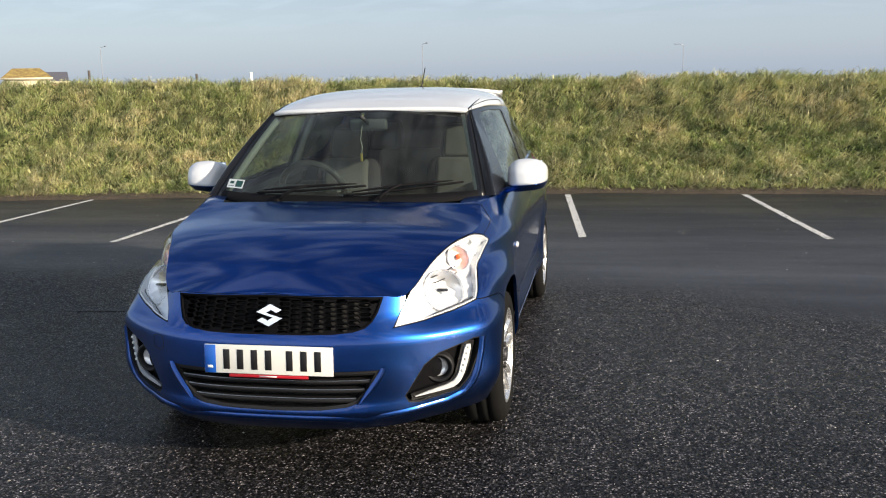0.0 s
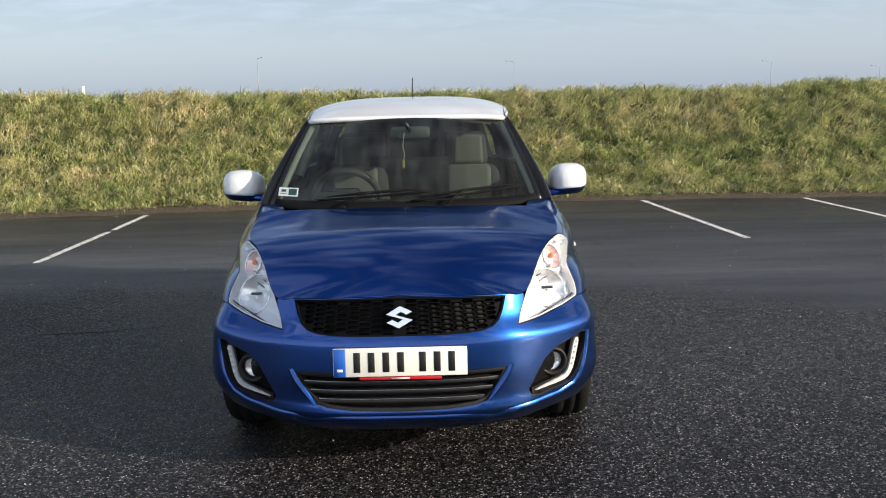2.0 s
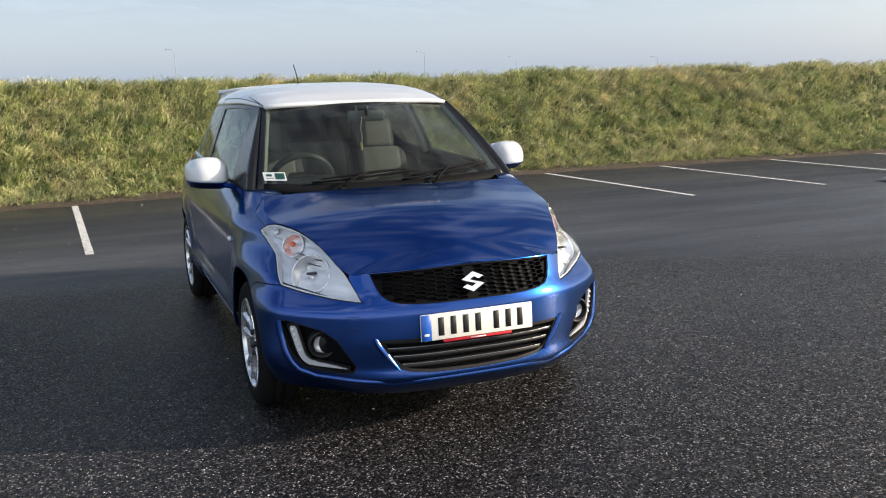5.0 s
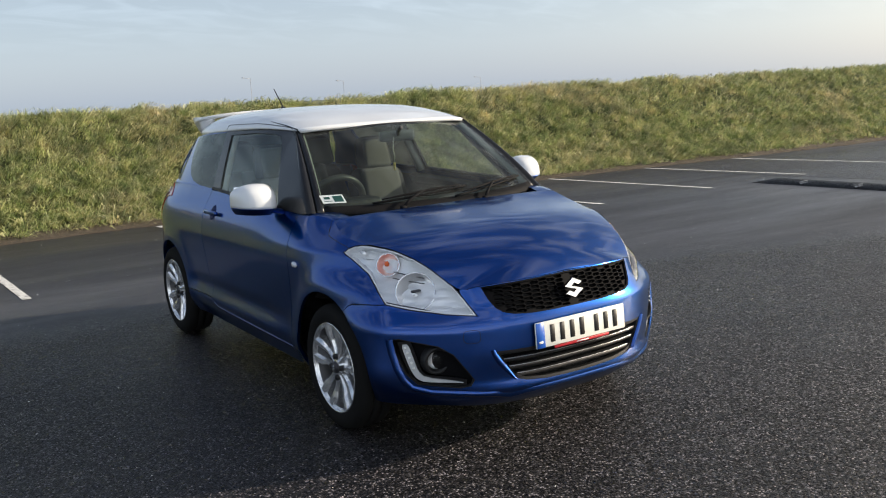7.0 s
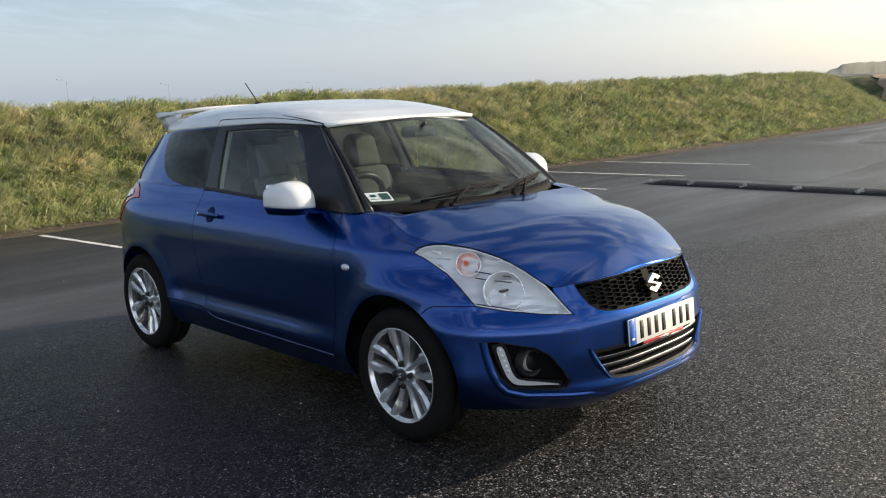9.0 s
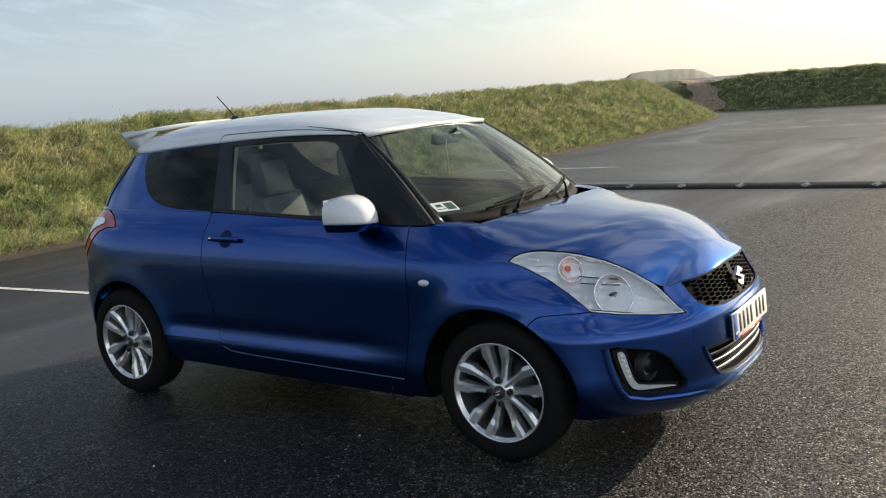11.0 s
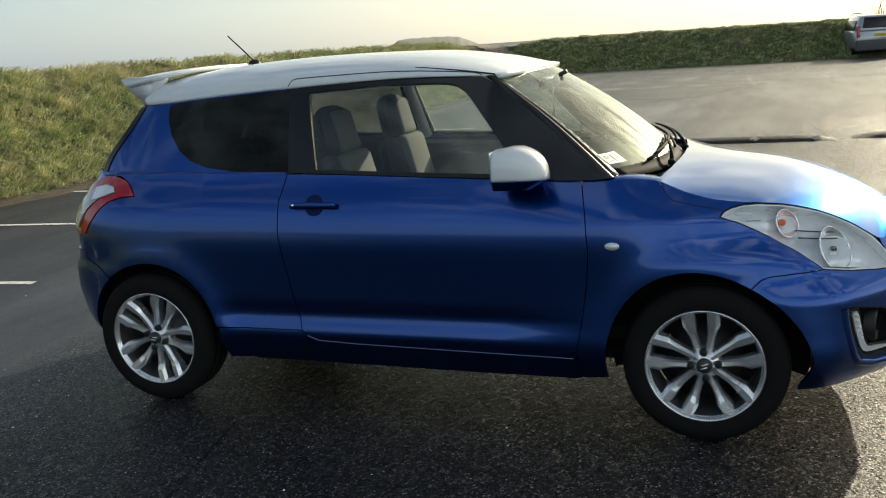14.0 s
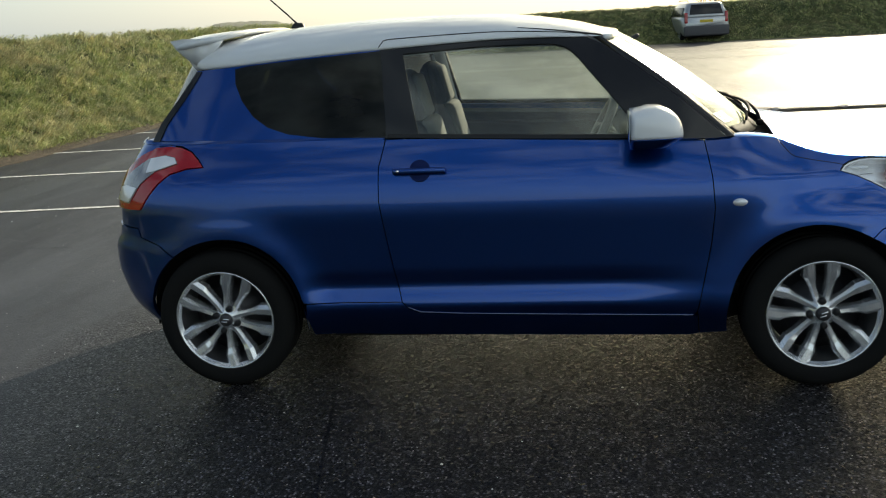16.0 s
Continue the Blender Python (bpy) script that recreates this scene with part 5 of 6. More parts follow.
# ---- car details ----
lamp_silver = material("lamp_reflector", (0.90, 0.91, 0.92), 0.16, 0.34)
lamp_white = material("lamp_bowl", (0.92, 0.92, 0.93), 0.20, 0.65)
lamp_grey = material("lamp_housing", (0.72, 0.73, 0.74), 0.25, 0.2, 0.6)
lamp_amber_tint = material("tinted_reflector", (0.92, 0.66, 0.60), 0.16, 0.5)
amber = material("amber_bulb", (0.75, 0.12, 0.02), 0.25)
chrome_dull = material("dulled_chrome", (0.45, 0.46, 0.48), 0.3, 1.0)
led_white = material("running_light_lens", (0.66, 0.68, 0.71), 0.15, 0.3, 0.8)
plate_white = material("plate_white", (0.76, 0.76, 0.70), 0.35)
plate_blue = material("plate_blue", (0.01, 0.09, 0.42), 0.35)
red_trim = material("red_plastic", (0.42, 0.01, 0.02), 0.4)
pale_trim = material("pale_grey_trim", (0.42, 0.43, 0.41), 0.7)
tail_clear = material("tail_lamp_clear", (0.30, 0.30, 0.31), 0.16, 0.6, 1.0)
tail_white = material("tail_lamp_white", (0.78, 0.78, 0.80), 0.18, 0.4, 1.0)
hem_highlight = material("hem_highlight_paint", (0.13, 0.17, 0.30), 0.3, 0.4)
mirror_glass = material("mirror_glass", (0.85, 0.87, 0.88), 0.02, 1.0)
sticker_white = material("sticker_white", (0.70, 0.72, 0.70), 0.5)
sticker_green = material("sticker_green", (0.01, 0.06, 0.05), 0.5)


def tube(points, radius, n=10, closed=False):
    """A round rod through points, as a bmesh; radius a number or one per point."""
    pts = [Vector(p) for p in points]
    rad = radius if isinstance(radius, (list, tuple)) else [radius] * len(pts)
    bm = bmesh.new()
    rings = []
    up = Vector((0.13, 0.21, 0.97))
    for i, p in enumerate(pts):
        a = pts[i - 1] if i or closed else p
        b = pts[(i + 1) % len(pts)] if i < len(pts) - 1 or closed else p
        d = (b - a).normalized()
        u = d.cross(up).normalized()
        w = d.cross(u)
        rings.append([bm.verts.new(p + (u * math.cos(2 * math.pi * k / n) + w * math.sin(2 * math.pi * k / n)) * rad[i]) for k in range(n)])
    pairs = list(zip(rings, rings[1:])) + ([(rings[-1], rings[0])] if closed else [])
    for r0, r1 in pairs:
        for k in range(n):
            bm.faces.new((r0[k], r0[(k + 1) % n], r1[(k + 1) % n], r1[k]))
    if not closed:
        bm.faces.new(rings[0])
        bm.faces.new(rings[-1])
    bmesh.ops.recalc_face_normals(bm, faces=bm.faces)
    return bm


def band(name, z0, z1, s_end, off, deep, mat, parent=None, bow=0.0, label=""):
    """A slat across the nose between two heights, rounded in section, from side to side."""
    bm = bmesh.new()
    rows = []
    for sg, order in ((-1, 1), (1, -1)):
        ss = np.linspace(s_end, S0, 22)[::order]
        for s_ in ss[(1 if sg == 1 else 0):]:
            row = []
            b = bow * ((s_ - S0) / (s_end - S0)) ** 2
            for zz, o in ((z0, off - deep), (z0, off - 0.004), (z0 + 0.15 * (z1 - z0), off), (z1 - 0.15 * (z1 - z0), off), (z1, off - 0.004), (z1, off - deep)):
                q, n = on_wall(np.array([[s_, zz + b]]))
                c = q[0] + n[0] * o
                row.append(bm.verts.new((sg * c[0], c[1], c[2])))
            rows.append(row)
    for r0, r1 in zip(rows, rows[1:]):
        for i in range(5):
            bm.faces.new((r0[i], r0[i + 1], r1[i + 1], r1[i]))
    bmesh.ops.recalc_face_normals(bm, faces=bm.faces)
    return part(name, bm, mat, parent or car, label)


def wall_point(s_, z, off=0.0, side=-1):
    p, n = on_wall(np.array([[s_, z]]))
    c = p[0] + n[0] * off
    return Vector((side * c[0], c[1], c[2])), Vector((side * n[0][0], n[0][1], n[0][2]))


# radiator grille with honeycomb openings
cells = []
half, tall = 0.0255, 0.0168
rim = [(v[0] - 0.012 if abs(v[0] - S0) < 0.012 else v[0], v[1]) for v in inset([Vector(v) for v in GRILLE_HALF], 0.0065)]
for row in range(18):
    z = 0.600 + row * tall / 2
    s_ = S0 + (1.62 * half if row % 2 else 0.0)
    while s_ < -0.80:
        hexa = [(s_ + dx * half * 0.93, z + dz * tall * 0.43) for dx, dz in ((-1.0, 0), (-0.62, 1), (0.62, 1), (1.0, 0), (0.62, -1), (-0.62, -1))]
        # openings that meet the rim are cut short
        for pull in (0.0, 0.2, 0.4, 0.6):
            cut = [(x, y) if inside(np.array([x]), np.array([y]), rim)[0] else (x + (s_ - x) * pull, y + (z - y) * pull) for x, y in hexa]
            if inside(np.array([h[0] for h in cut]), np.array([h[1] for h in cut]), rim).all():
                cells.append(cut)
                break
        s_ += 3.24 * half
# openings on the middle line are kept on one half only
cells = [c for c in cells if min(q[0] for q in c) > S0 + 0.001]
grille_black = material("grille_plastic", (0.004, 0.004, 0.005), 0.7, 0.0, 0.0, 0.06)
grille = skin("grille", GRILLE_HALF, grille_black, holes=cells, both=True, off=-0.012, depth=0.022, step=0.03, gap=0.001, label="black honeycomb grille")
skin("grille_backing", GRILLE_HALF, dark, both=True, off=-0.05, depth=0, gap=-0.004, parent=grille)
# rim of the grille
rim_in = inset([Vector(v) for v in GRILLE_HALF], 0.006)
rim_in = [Vector((S0 - 0.01, v[1])) if abs(o[0] - S0) < 1e-6 else v for v, o in zip(rim_in, GRILLE_HALF)]
skin("grille_frame", GRILLE_HALF, grille_black, holes=(rim_in,), both=True, off=-0.003, depth=0.02, gap=0.0005, parent=grille)

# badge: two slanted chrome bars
badge = new("badge")
badge.parent = car
for o in (-1, 1):
    bm = bmesh.new()
    outline = [(-0.052, 0.011), (0.002, 0.043), (0.050, 0.021), (0.028, 0.010), (0.006, 0.021), (-0.018, 0.006)]
    fr = [bm.verts.new((o * x, -0.012, o * zz)) for x, zz in outline]
    bk = [bm.verts.new((o * x * 1.06, 0.0, o * zz * 1.06)) for x, zz in outline]
    bm.faces.new(fr)
    for i in range(6):
        bm.faces.new((fr[i], fr[(i + 1) % 6], bk[(i + 1) % 6], bk[i]))
    bmesh.ops.recalc_face_normals(bm, faces=bm.faces)
    part("badge_bar", bm, chrome, badge, smooth=False)
bm = bmesh.new()
outline = [(-0.052, 0.011), (-0.018, 0.010), (0.052, -0.011), (0.018, -0.010)]
fr = [bm.verts.new((x, -0.0122, zz)) for x, zz in outline]
bk = [bm.verts.new((x, 0.0, zz)) for x, zz in outline]
bm.faces.new(fr)
for i in range(4):
    bm.faces.new((fr[i], fr[(i + 1) % 4], bk[(i + 1) % 4], bk[i]))
bmesh.ops.recalc_face_normals(bm, faces=bm.faces)
part("badge_bar", bm, chrome, badge, smooth=False)
badge.location, badge.rotation_euler = (0.0, -0.765, 0.668), (radians(-14), 0, 0)

# lower intake
intake = skin("intake_backing", INTAKE_HALF, dark, both=True, off=-0.07, depth=0, gap=-0.006, label="black lower air intake")
rim_in = inset([Vector(v) for v in INTAKE_HALF], 0.012)
rim_in = [Vector((S0 - 0.01, v[1])) if abs(o[0] - S0) < 1e-6 else v for v, o in zip(rim_in, INTAKE_HALF)]
skin("intake_frame", INTAKE_HALF, black_plastic, holes=(rim_in,), both=True, off=-0.006, depth=0.05, gap=0.0005, parent=intake)
for z0, s_end in ((0.330, -0.935), (0.366, -0.905), (0.402, -0.885), (0.436, -0.868)):
    slat = band("slat", z0, z0 + 0.014, s_end, -0.014, 0.035, black_plastic, intake)
    band("slat_trim", z0 + 0.0135, z0 + 0.0165, s_end, -0.013, 0.004, chrome_dull, intake)
# bright edge blades of the bumper beside the intake
for side in (-1, 1):
    bm = bmesh.new()
    rows = []
    for t in np.linspace(0, 1, 9):
        s_, z = -0.842 - 0.085 * t**1.3, 0.466 - 0.142 * t
        w = 0.004 + 0.010 * math.sin(math.pi * min(1, t * 0.8 + 0.15))
        rows.append([bm.verts.new(wall_point(s_ + d, z, o, side)[0]) for d, o in ((w, 0.0), (w * 0.6, 0.010), (-w * 0.2, 0.011), (-w * 0.9, -0.002))])
    for r0, r1 in zip(rows, rows[1:]):
        for i in range(3):
            bm.faces.new((r0[i], r0[i + 1], r1[i + 1], r1[i]))
    bmesh.ops.recalc_face_normals(bm, faces=bm.faces)
    part("bumper_blade", bm, paint_blue, car)

# raised lip under the fog lamps and across the chin
for side in (-1, 1):
    path = resample([Vector(v) for v in ((-0.458, 0.525), (-0.466, 0.47), (-0.485, 0.395), (-0.505, 0.345), (-0.535, 0.308), (-0.61, 0.284), (-0.72, 0.277), (-0.84, 0.268), (-0.905, 0.250), (-0.96, 0.260), (-1.05, 0.267), (S0, 0.268))], 0.02, False)
    bm = bmesh.new()
    rows = []
    for i, q in enumerate(path):
        d = (path[min(i + 2, len(path) - 1)] - path[max(i - 2, 0)]).normalized()
        nrm = Vector((-d.y, d.x))
        rows.append([bm.verts.new(wall_point(q.x + nrm.x * a * 0.015, q.y + nrm.y * a * 0.015, o, side)[0]) for a, o in ((-1, -0.001), (-0.55, 0.005), (0, 0.008), (0.4, 0.0055), (1, -0.001))])
    for r0, r1 in zip(rows, rows[1:]):
        for i in range(4):
            bm.faces.new((r0[i], r0[i + 1], r1[i + 1], r1[i]))
    bmesh.ops.recalc_face_normals(bm, faces=bm.faces)
    part("bumper_lip", bm, paint_blue, car)

# number plate: dark bars in place of the characters
plate = part("number_plate", rbox((0.52, 0.008, 0.113), 0.003, (0, 0, 0), segments=2), plate_white, car, "white number plate with a blue end band and dark bars")
plate.location, plate.rotation_euler = (0.0, -0.815, 0.503), (radians(-4), 0, 0)
part("plate_band", rbox((0.046, 0.002, 0.110), 0.0005, (-0.235, -0.0045, 0), segments=1), plate_blue, plate)
part("band_mark", rbox((0.022, 0.002, 0.010), 0.0005, (-0.235, -0.0056, -0.030), segments=1), plate_white, plate)
for bx in (-0.180, -0.124, -0.067, -0.010, 0.075, 0.132, 0.188):
    part("plate_bar", rbox((0.026, 0.002, 0.078), 0.0006, (bx + 0.012, -0.0045, 0), segments=1), black_plastic, plate)
part("plate_strip", rbox((0.32, 0.006, 0.012), 0.002, (0.0, 0.0, -0.064), segments=2), red_trim, plate)
part("strip_mark", rbox((0.07, 0.001, 0.005), 0.0, (0.0, -0.0036, -0.064)), sticker_white, plate)
part("plate_holder", rbox((0.50, 0.03, 0.10), 0.004, (0, 0.019, 0)), black_plastic, plate)

DRL = [(-0.496, 0.505), (-0.533, 0.508), (-0.552, 0.440), (-0.568, 0.383), (-0.590, 0.356), (-0.735, 0.332), (-0.733, 0.319), (-0.585, 0.325), (-0.555, 0.340), (-0.536, 0.370), (-0.515, 0.430)]


def bowl(r, depth, pitch=0.0):
    """An open reflector that looks towards -y, fluted upright where a pitch is given."""
    bm = bmesh.new()
    n = 80
    rings = []
    for t in (1.0, 0.94, 0.86, 0.78, 0.69, 0.6, 0.5, 0.4, 0.3, 0.2, 0.1):
        ring = []
        for a in (2 * math.pi * i / n for i in range(n)):
            x, z = r * t * math.cos(a), r * t * math.sin(a)
            ring.append(bm.verts.new((x, depth * (1 - t * t) + (0.0016 * abs(math.sin(math.pi * x / pitch)) if pitch and abs(x) < 0.62 * r else 0.0), z)))
        rings.append(ring)
    for r0, r1 in zip(rings, rings[1:]):
        for i in range(n):
            bm.faces.new((r0[i], r0[(i + 1) % n], r1[(i + 1) % n], r1[i]))
    bm.faces.new(rings[-1])
    bmesh.ops.recalc_face_normals(bm, faces=bm.faces)
    return bm


def stepped(q, off=0.0):
    """The lamp's inner housing: shelves that lean back, one over another."""
    p, n = on_wall(q)
    back = 0.032 + 0.014 * np.mod((q[:, 1] - 0.60 - 0.12 * (q[:, 0] + 0.5)) / 0.036, 1.0)
    lean = n + np.array([0, 0, 0.62])
    lean /= np.linalg.norm(lean, axis=1)[:, None]
    return p - n * back[:, None], lean


for side in (-1, 1):
    # head lamp
    lamp = new("head_lamp")
    lamp.parent = car
    lamp["label"] = "clear wraparound head lamp"
    pane = skin("lens", LAMP, glass_lens, side=side, off=0.004, depth=0.008, gap=0.0035, step=0.02, parent=lamp)
    pane.visible_shadow = False
    ring = inset([Vector(v) for v in LAMP], 0.007)
    skin("lamp_rim", LAMP, lamp_grey, holes=(ring,), side=side, off=-0.002, depth=0.05, gap=0.003, step=0.02, parent=lamp)
    skin("lamp_seal", LAMP, black_plastic, holes=(inset([Vector(v) for v in LAMP], 0.0022),), side=side, off=-0.001, depth=0.03, gap=0.0, step=0.02, parent=lamp)
    skin("housing", inset([Vector(v) for v in LAMP], 0.006), lamp_silver, surf=stepped, side=side, off=0, depth=0, gap=0, step=0.009, parent=lamp)
    for nm, s_, z, r, dep, fl, mat in (("main_reflector", -0.555, 0.716, 0.084, 0.050, 0.011, lamp_white), ("indicator_reflector", -0.412, 0.815, 0.050, 0.035, 0.009, lamp_amber_tint)):
        p, n = wall_point(s_, z, -0.022, side)
        ob = part(nm, bowl(r, dep, fl), mat, lamp)
        aim = Vector((n[0] * 0.6, n[1], 0.28)).normalized()
        ob.matrix_local = Matrix.Translation(p) @ aim.to_track_quat("-Y", "Z").to_matrix().to_4x4()
    p, n = wall_point(-0.400, 0.820, -0.030, side)
    part("indicator_bulb", rbox((0.020, 0.024, 0.024), 0.0095, p), amber, lamp)
    p, n = wall_point(-0.555, 0.716, -0.030, side)
    part("bulb_shield", rbox((0.046, 0.020, 0.010), 0.0045, p + Vector((0, 0, 0.008))), alloy_dark, lamp)
    part("bulb", rbox((0.020, 0.040, 0.020), 0.009, p + Vector((0, 0.012, -0.010))), lamp_silver, lamp)
    for o in (0.0, 0.020):  # grooves between the two reflectors
        part("lamp_groove", tube([wall_point(-0.44 - 0.030 * k, 0.768 + o - 0.004 * k, -0.026, side)[0] for k in range(6)], 0.0028, 6), alloy_dark, lamp)
    part("lamp_groove", tube([wall_point(-0.40 - 0.05 * k, 0.683 - 0.010 * k, -0.022, side)[0] for k in range(7)], 0.003, 6), alloy_dark, lamp)
    for nm, s_, z, r in (("main_ring", -0.555, 0.716, 0.086), ("indicator_ring", -0.412, 0.815, 0.052)):
        p, n = wall_point(s_, z, -0.020, side)
        aim = Vector((n[0] * 0.6, n[1], 0.28)).normalized()
        ob = part(nm, tube([(r * math.cos(a), 0, r * math.sin(a)) for a in np.linspace(0, 2 * math.pi, 40, endpoint=False)], 0.0035, 8, True), chrome, lamp)
        ob.matrix_local = Matrix.Translation(p) @ aim.to_track_quat("-Y", "Z").to_matrix().to_4x4()
    p, n = wall_point(-0.25, 0.868, -0.026, side)
    part("side_light", rbox((0.02, 0.07, 0.014), 0.006, p, (0, 0, 18 * side)), lamp_silver, lamp)

    # fog lamp recess, lamp and running light
    fog = new("fog_lamp_unit")
    fog.parent = car
    fog["label"] = "black fog lamp recess with a white L-shaped running light"
    skin("recess", FOG, grille_black, side=side, off=-0.038, depth=0, gap=-0.012, step=0.02, parent=fog)
    skin("recess_wall", FOG, black_plastic, holes=(inset([Vector(v) for v in FOG], 0.005),), side=side, off=-0.004, depth=0.04, gap=0.0005, step=0.02, parent=fog)
    skin("running_light", rounded(inset([Vector(v) for v in DRL], 0.0055), 0.2, 1), led_white, side=side, off=-0.012, depth=0.02, gap=0, step=0.012, parent=fog, label="white L-shaped running light")
    skin("running_light_frame", inset([Vector(v) for v in DRL], -0.007), black_gloss, side=side, off=-0.019, depth=0.02, gap=0, step=0.012, parent=fog)
    p, n = wall_point(-0.632, 0.423, -0.030, side)
    aim = Vector((n[0] * 0.25, n[1], 0)).normalized()
    turn = Matrix.Translation(p) @ aim.to_track_quat("-Y", "Z").to_matrix().to_4x4()
    for nm, prof, mat in (("fog_bezel", [(0.064, 0.03), (0.060, -0.006), (0.054, -0.012), (0.048, -0.008), (0.042, 0.006), (0.036, 0.02)], black_plastic), ("fog_reflector", [(0.038, 0.006), (0.034, 0.012), (0.020, 0.016), (0.0, 0.018)], lamp_white), ("fog_lens", [(0.039, 0.004), (0.030, -0.004), (0.016, -0.009), (0.0, -0.010)], glass_lens)):
        ob = part(nm, lathe([(r, -a) for r, a in prof], 32), mat, fog)
        ob.matrix_local = turn @ Matrix.Rotation(radians(-90), 4, "Z")
    for k in range(5):  # light points of the running light
        t = k / 4
        p, n = wall_point(-0.518 - 0.028 * t, 0.488 - 0.09 * t, -0.009, side)
        part("light_point", rbox((0.010, 0.010, 0.010), 0.003, p), sticker_white, fog)

    if side < 0:  # cover of the towing eye
        ring = rounded([(-0.800, 0.500), (-0.738, 0.500), (-0.738, 0.556), (-0.800, 0.556)], 0.2, 2)
        part("tow_eye_cover_line", tube([wall_point(v[0], v[1], -0.0002, side)[0] for v in ring], 0.0013, 6, True), black_plastic, car)
    # bonnet shut line from the lamp's tip to the cowl
    line = [wall_point(s_, z, -0.0004, side)[0] for s_, z in ((-0.166, 0.870), (-0.14, 0.877), (-0.10, 0.884), (-0.063, 0.890), (-0.02, 0.898), (0.01, 0.904), (0.038, 0.910), (0.052, 0.917), (0.063, 0.930), (0.074, 0.945), (0.096, 0.975))]
    part("shut_line", tube(line, 0.0017, 6), black_plastic, car)
    # highlight on the door's folded lower edge, painted as a pale rod
    part("door_hem_highlight", tube([wall_point(s_, z + 0.006, 0.001, side)[0] for s_, z in resample([Vector(v) for v in SILL_LINE], 0.05, False)], 0.0022, 6), hem_highlight, car)

    # side repeater
    p, n = wall_point(0.320, 0.758, 0.004, side)
    bm = bmesh.new()
    bmesh.ops.create_uvsphere(bm, u_segments=20, v_segments=12, radius=1)
    bmesh.ops.transform(bm, matrix=Matrix.Translation(p) @ Matrix.Diagonal((0.012, 0.028, 0.0155, 1)), verts=bm.verts)
    part("side_repeater", bm, led_white, car, "small clear oval side indicator")

    # door handle over a darker blue disc that paints in the recess's shade
    p, n = wall_point(1.55, 0.915, 0.0, side)
    bm = bmesh.new()
    bmesh.ops.create_uvsphere(bm, u_segments=24, v_segments=12, radius=1)
    bmesh.ops.transform(bm, matrix=Matrix.Translation(p) @ Matrix.Rotation(radians(-24 * side), 4, "Y") @ Matrix.Diagonal((0.004, 0.043, 0.046, 1)), verts=bm.verts)
    part("handle_recess_shade", bm, material("recess_shadow_blue", (0.001, 0.010, 0.07), 0.6, 0.2, 0.0, 0.2) if side < 0 else bpy.data.materials["recess_shadow_blue"], car)
    bm = rbox((0.020, 0.215, 0.026), 0.0095, (0, 0, 0), segments=4)
    for v in bm.verts:
        v.co.x += side * (0.012 - 0.9 * v.co.y**2)
    bmesh.ops.transform(bm, matrix=Matrix.Translation(p + Vector((side * 0.016, 0, 0.002))), verts=bm.verts)
    handle = part("door_handle", bm, paint_blue, car)
    bm = lathe([(0.0, 0.004), (0.006, 0.003), (0.007, 0.0)], 14)
    bmesh.ops.transform(bm, matrix=Matrix.Translation(p + Vector((side * 0.030, 0.085, 0.004))) @ Matrix.Diagonal((side, 1, 1, 1)), verts=bm.verts)
    part("key_lock", bm, chrome, handle)

    # door mirror
    mir = new("door_mirror")
    mir.parent = car
    mir["label"] = "white-capped door mirror"
    for nm, z0, z1, mat in (("mirror_cap", 1.022, 1.152, paint_white), ("mirror_base", 0.984, 1.021, paint_blue)):
        bm = bmesh.new()
        rings = []
        for k in range(13):
            z = z0 + (z1 - z0) * k / 12
            f = (z - 0.975) / (1.154 - 0.975)
            w = 0.104 * math.sqrt(max(0.03, 1 - max(0.0, (f - 0.42) / 0.585) ** 3.4)) * (1 - 0.25 * max(0.0, (0.30 - f) / 0.30) ** 1.6)
            d = 0.175 * math.sqrt(max(0.02, 1 - max(0.0, (f - 0.22) / 0.785) ** 2.8)) * (0.55 + 0.45 * min(1.0, f / 0.25))
            ring = []
            for a in np.linspace(0, 2 * math.pi, 36, endpoint=False):
                cx, cy = math.cos(a), math.sin(a)
                x = math.copysign(abs(cx) ** 0.62, cx) * w
                y = math.copysign(abs(cy) ** 0.9, cy) * (d if cy < 0 else 0.022)
                ring.append(bm.verts.new((side * ((0.886 if side < 0 else 0.866) + x * (1.07 if side < 0 else 1.0)), 0.715 + y + 0.18 * max(0, x - 0.02) * (1 if cy < 0 else 0.35), z + 0.10 * x * (1 - f) - 0.020 * f**3 * (1.0 if cy > 0 else max(0.0, 1 - abs(y) / 0.07)))))
            rings.append(ring)
        for r0, r1 in zip(rings, rings[1:]):
            for i in range(36):
                bm.faces.new((r0[i], r0[(i + 1) % 36], r1[(i + 1) % 36], r1[i]))
        bm.faces.new(rings[0])
        bm.faces.new(rings[-1])
        bmesh.ops.recalc_face_normals(bm, faces=bm.faces)
        part(nm, bm, mat, mir)
    part("mirror_stalk", rbox((0.16, 0.075, 0.030), 0.012, (side * 0.80, 0.62, 0.998), (0, side * -14, side * -12)), paint_blue, mir)
    part("mirror_glass", rbox((0.155 if side < 0 else 0.135, 0.004, 0.115), 0.002, (side * (0.888 if side < 0 else 0.872), 0.740, 1.072), segments=1), mirror_glass, mir)
    # tail lamp: clear middle
    skin("tail_lens", [(2.665, 0.968), (2.69, 0.992), (2.745, 1.001), (2.83, 0.985), (2.93, 0.915), (2.98, 0.81), (2.862, 0.806), (2.842, 0.835), (2.812, 0.888), (2.757, 0.938)], tail_clear, side=side, off=0.008, depth=0.006, gap=0, step=0.02)
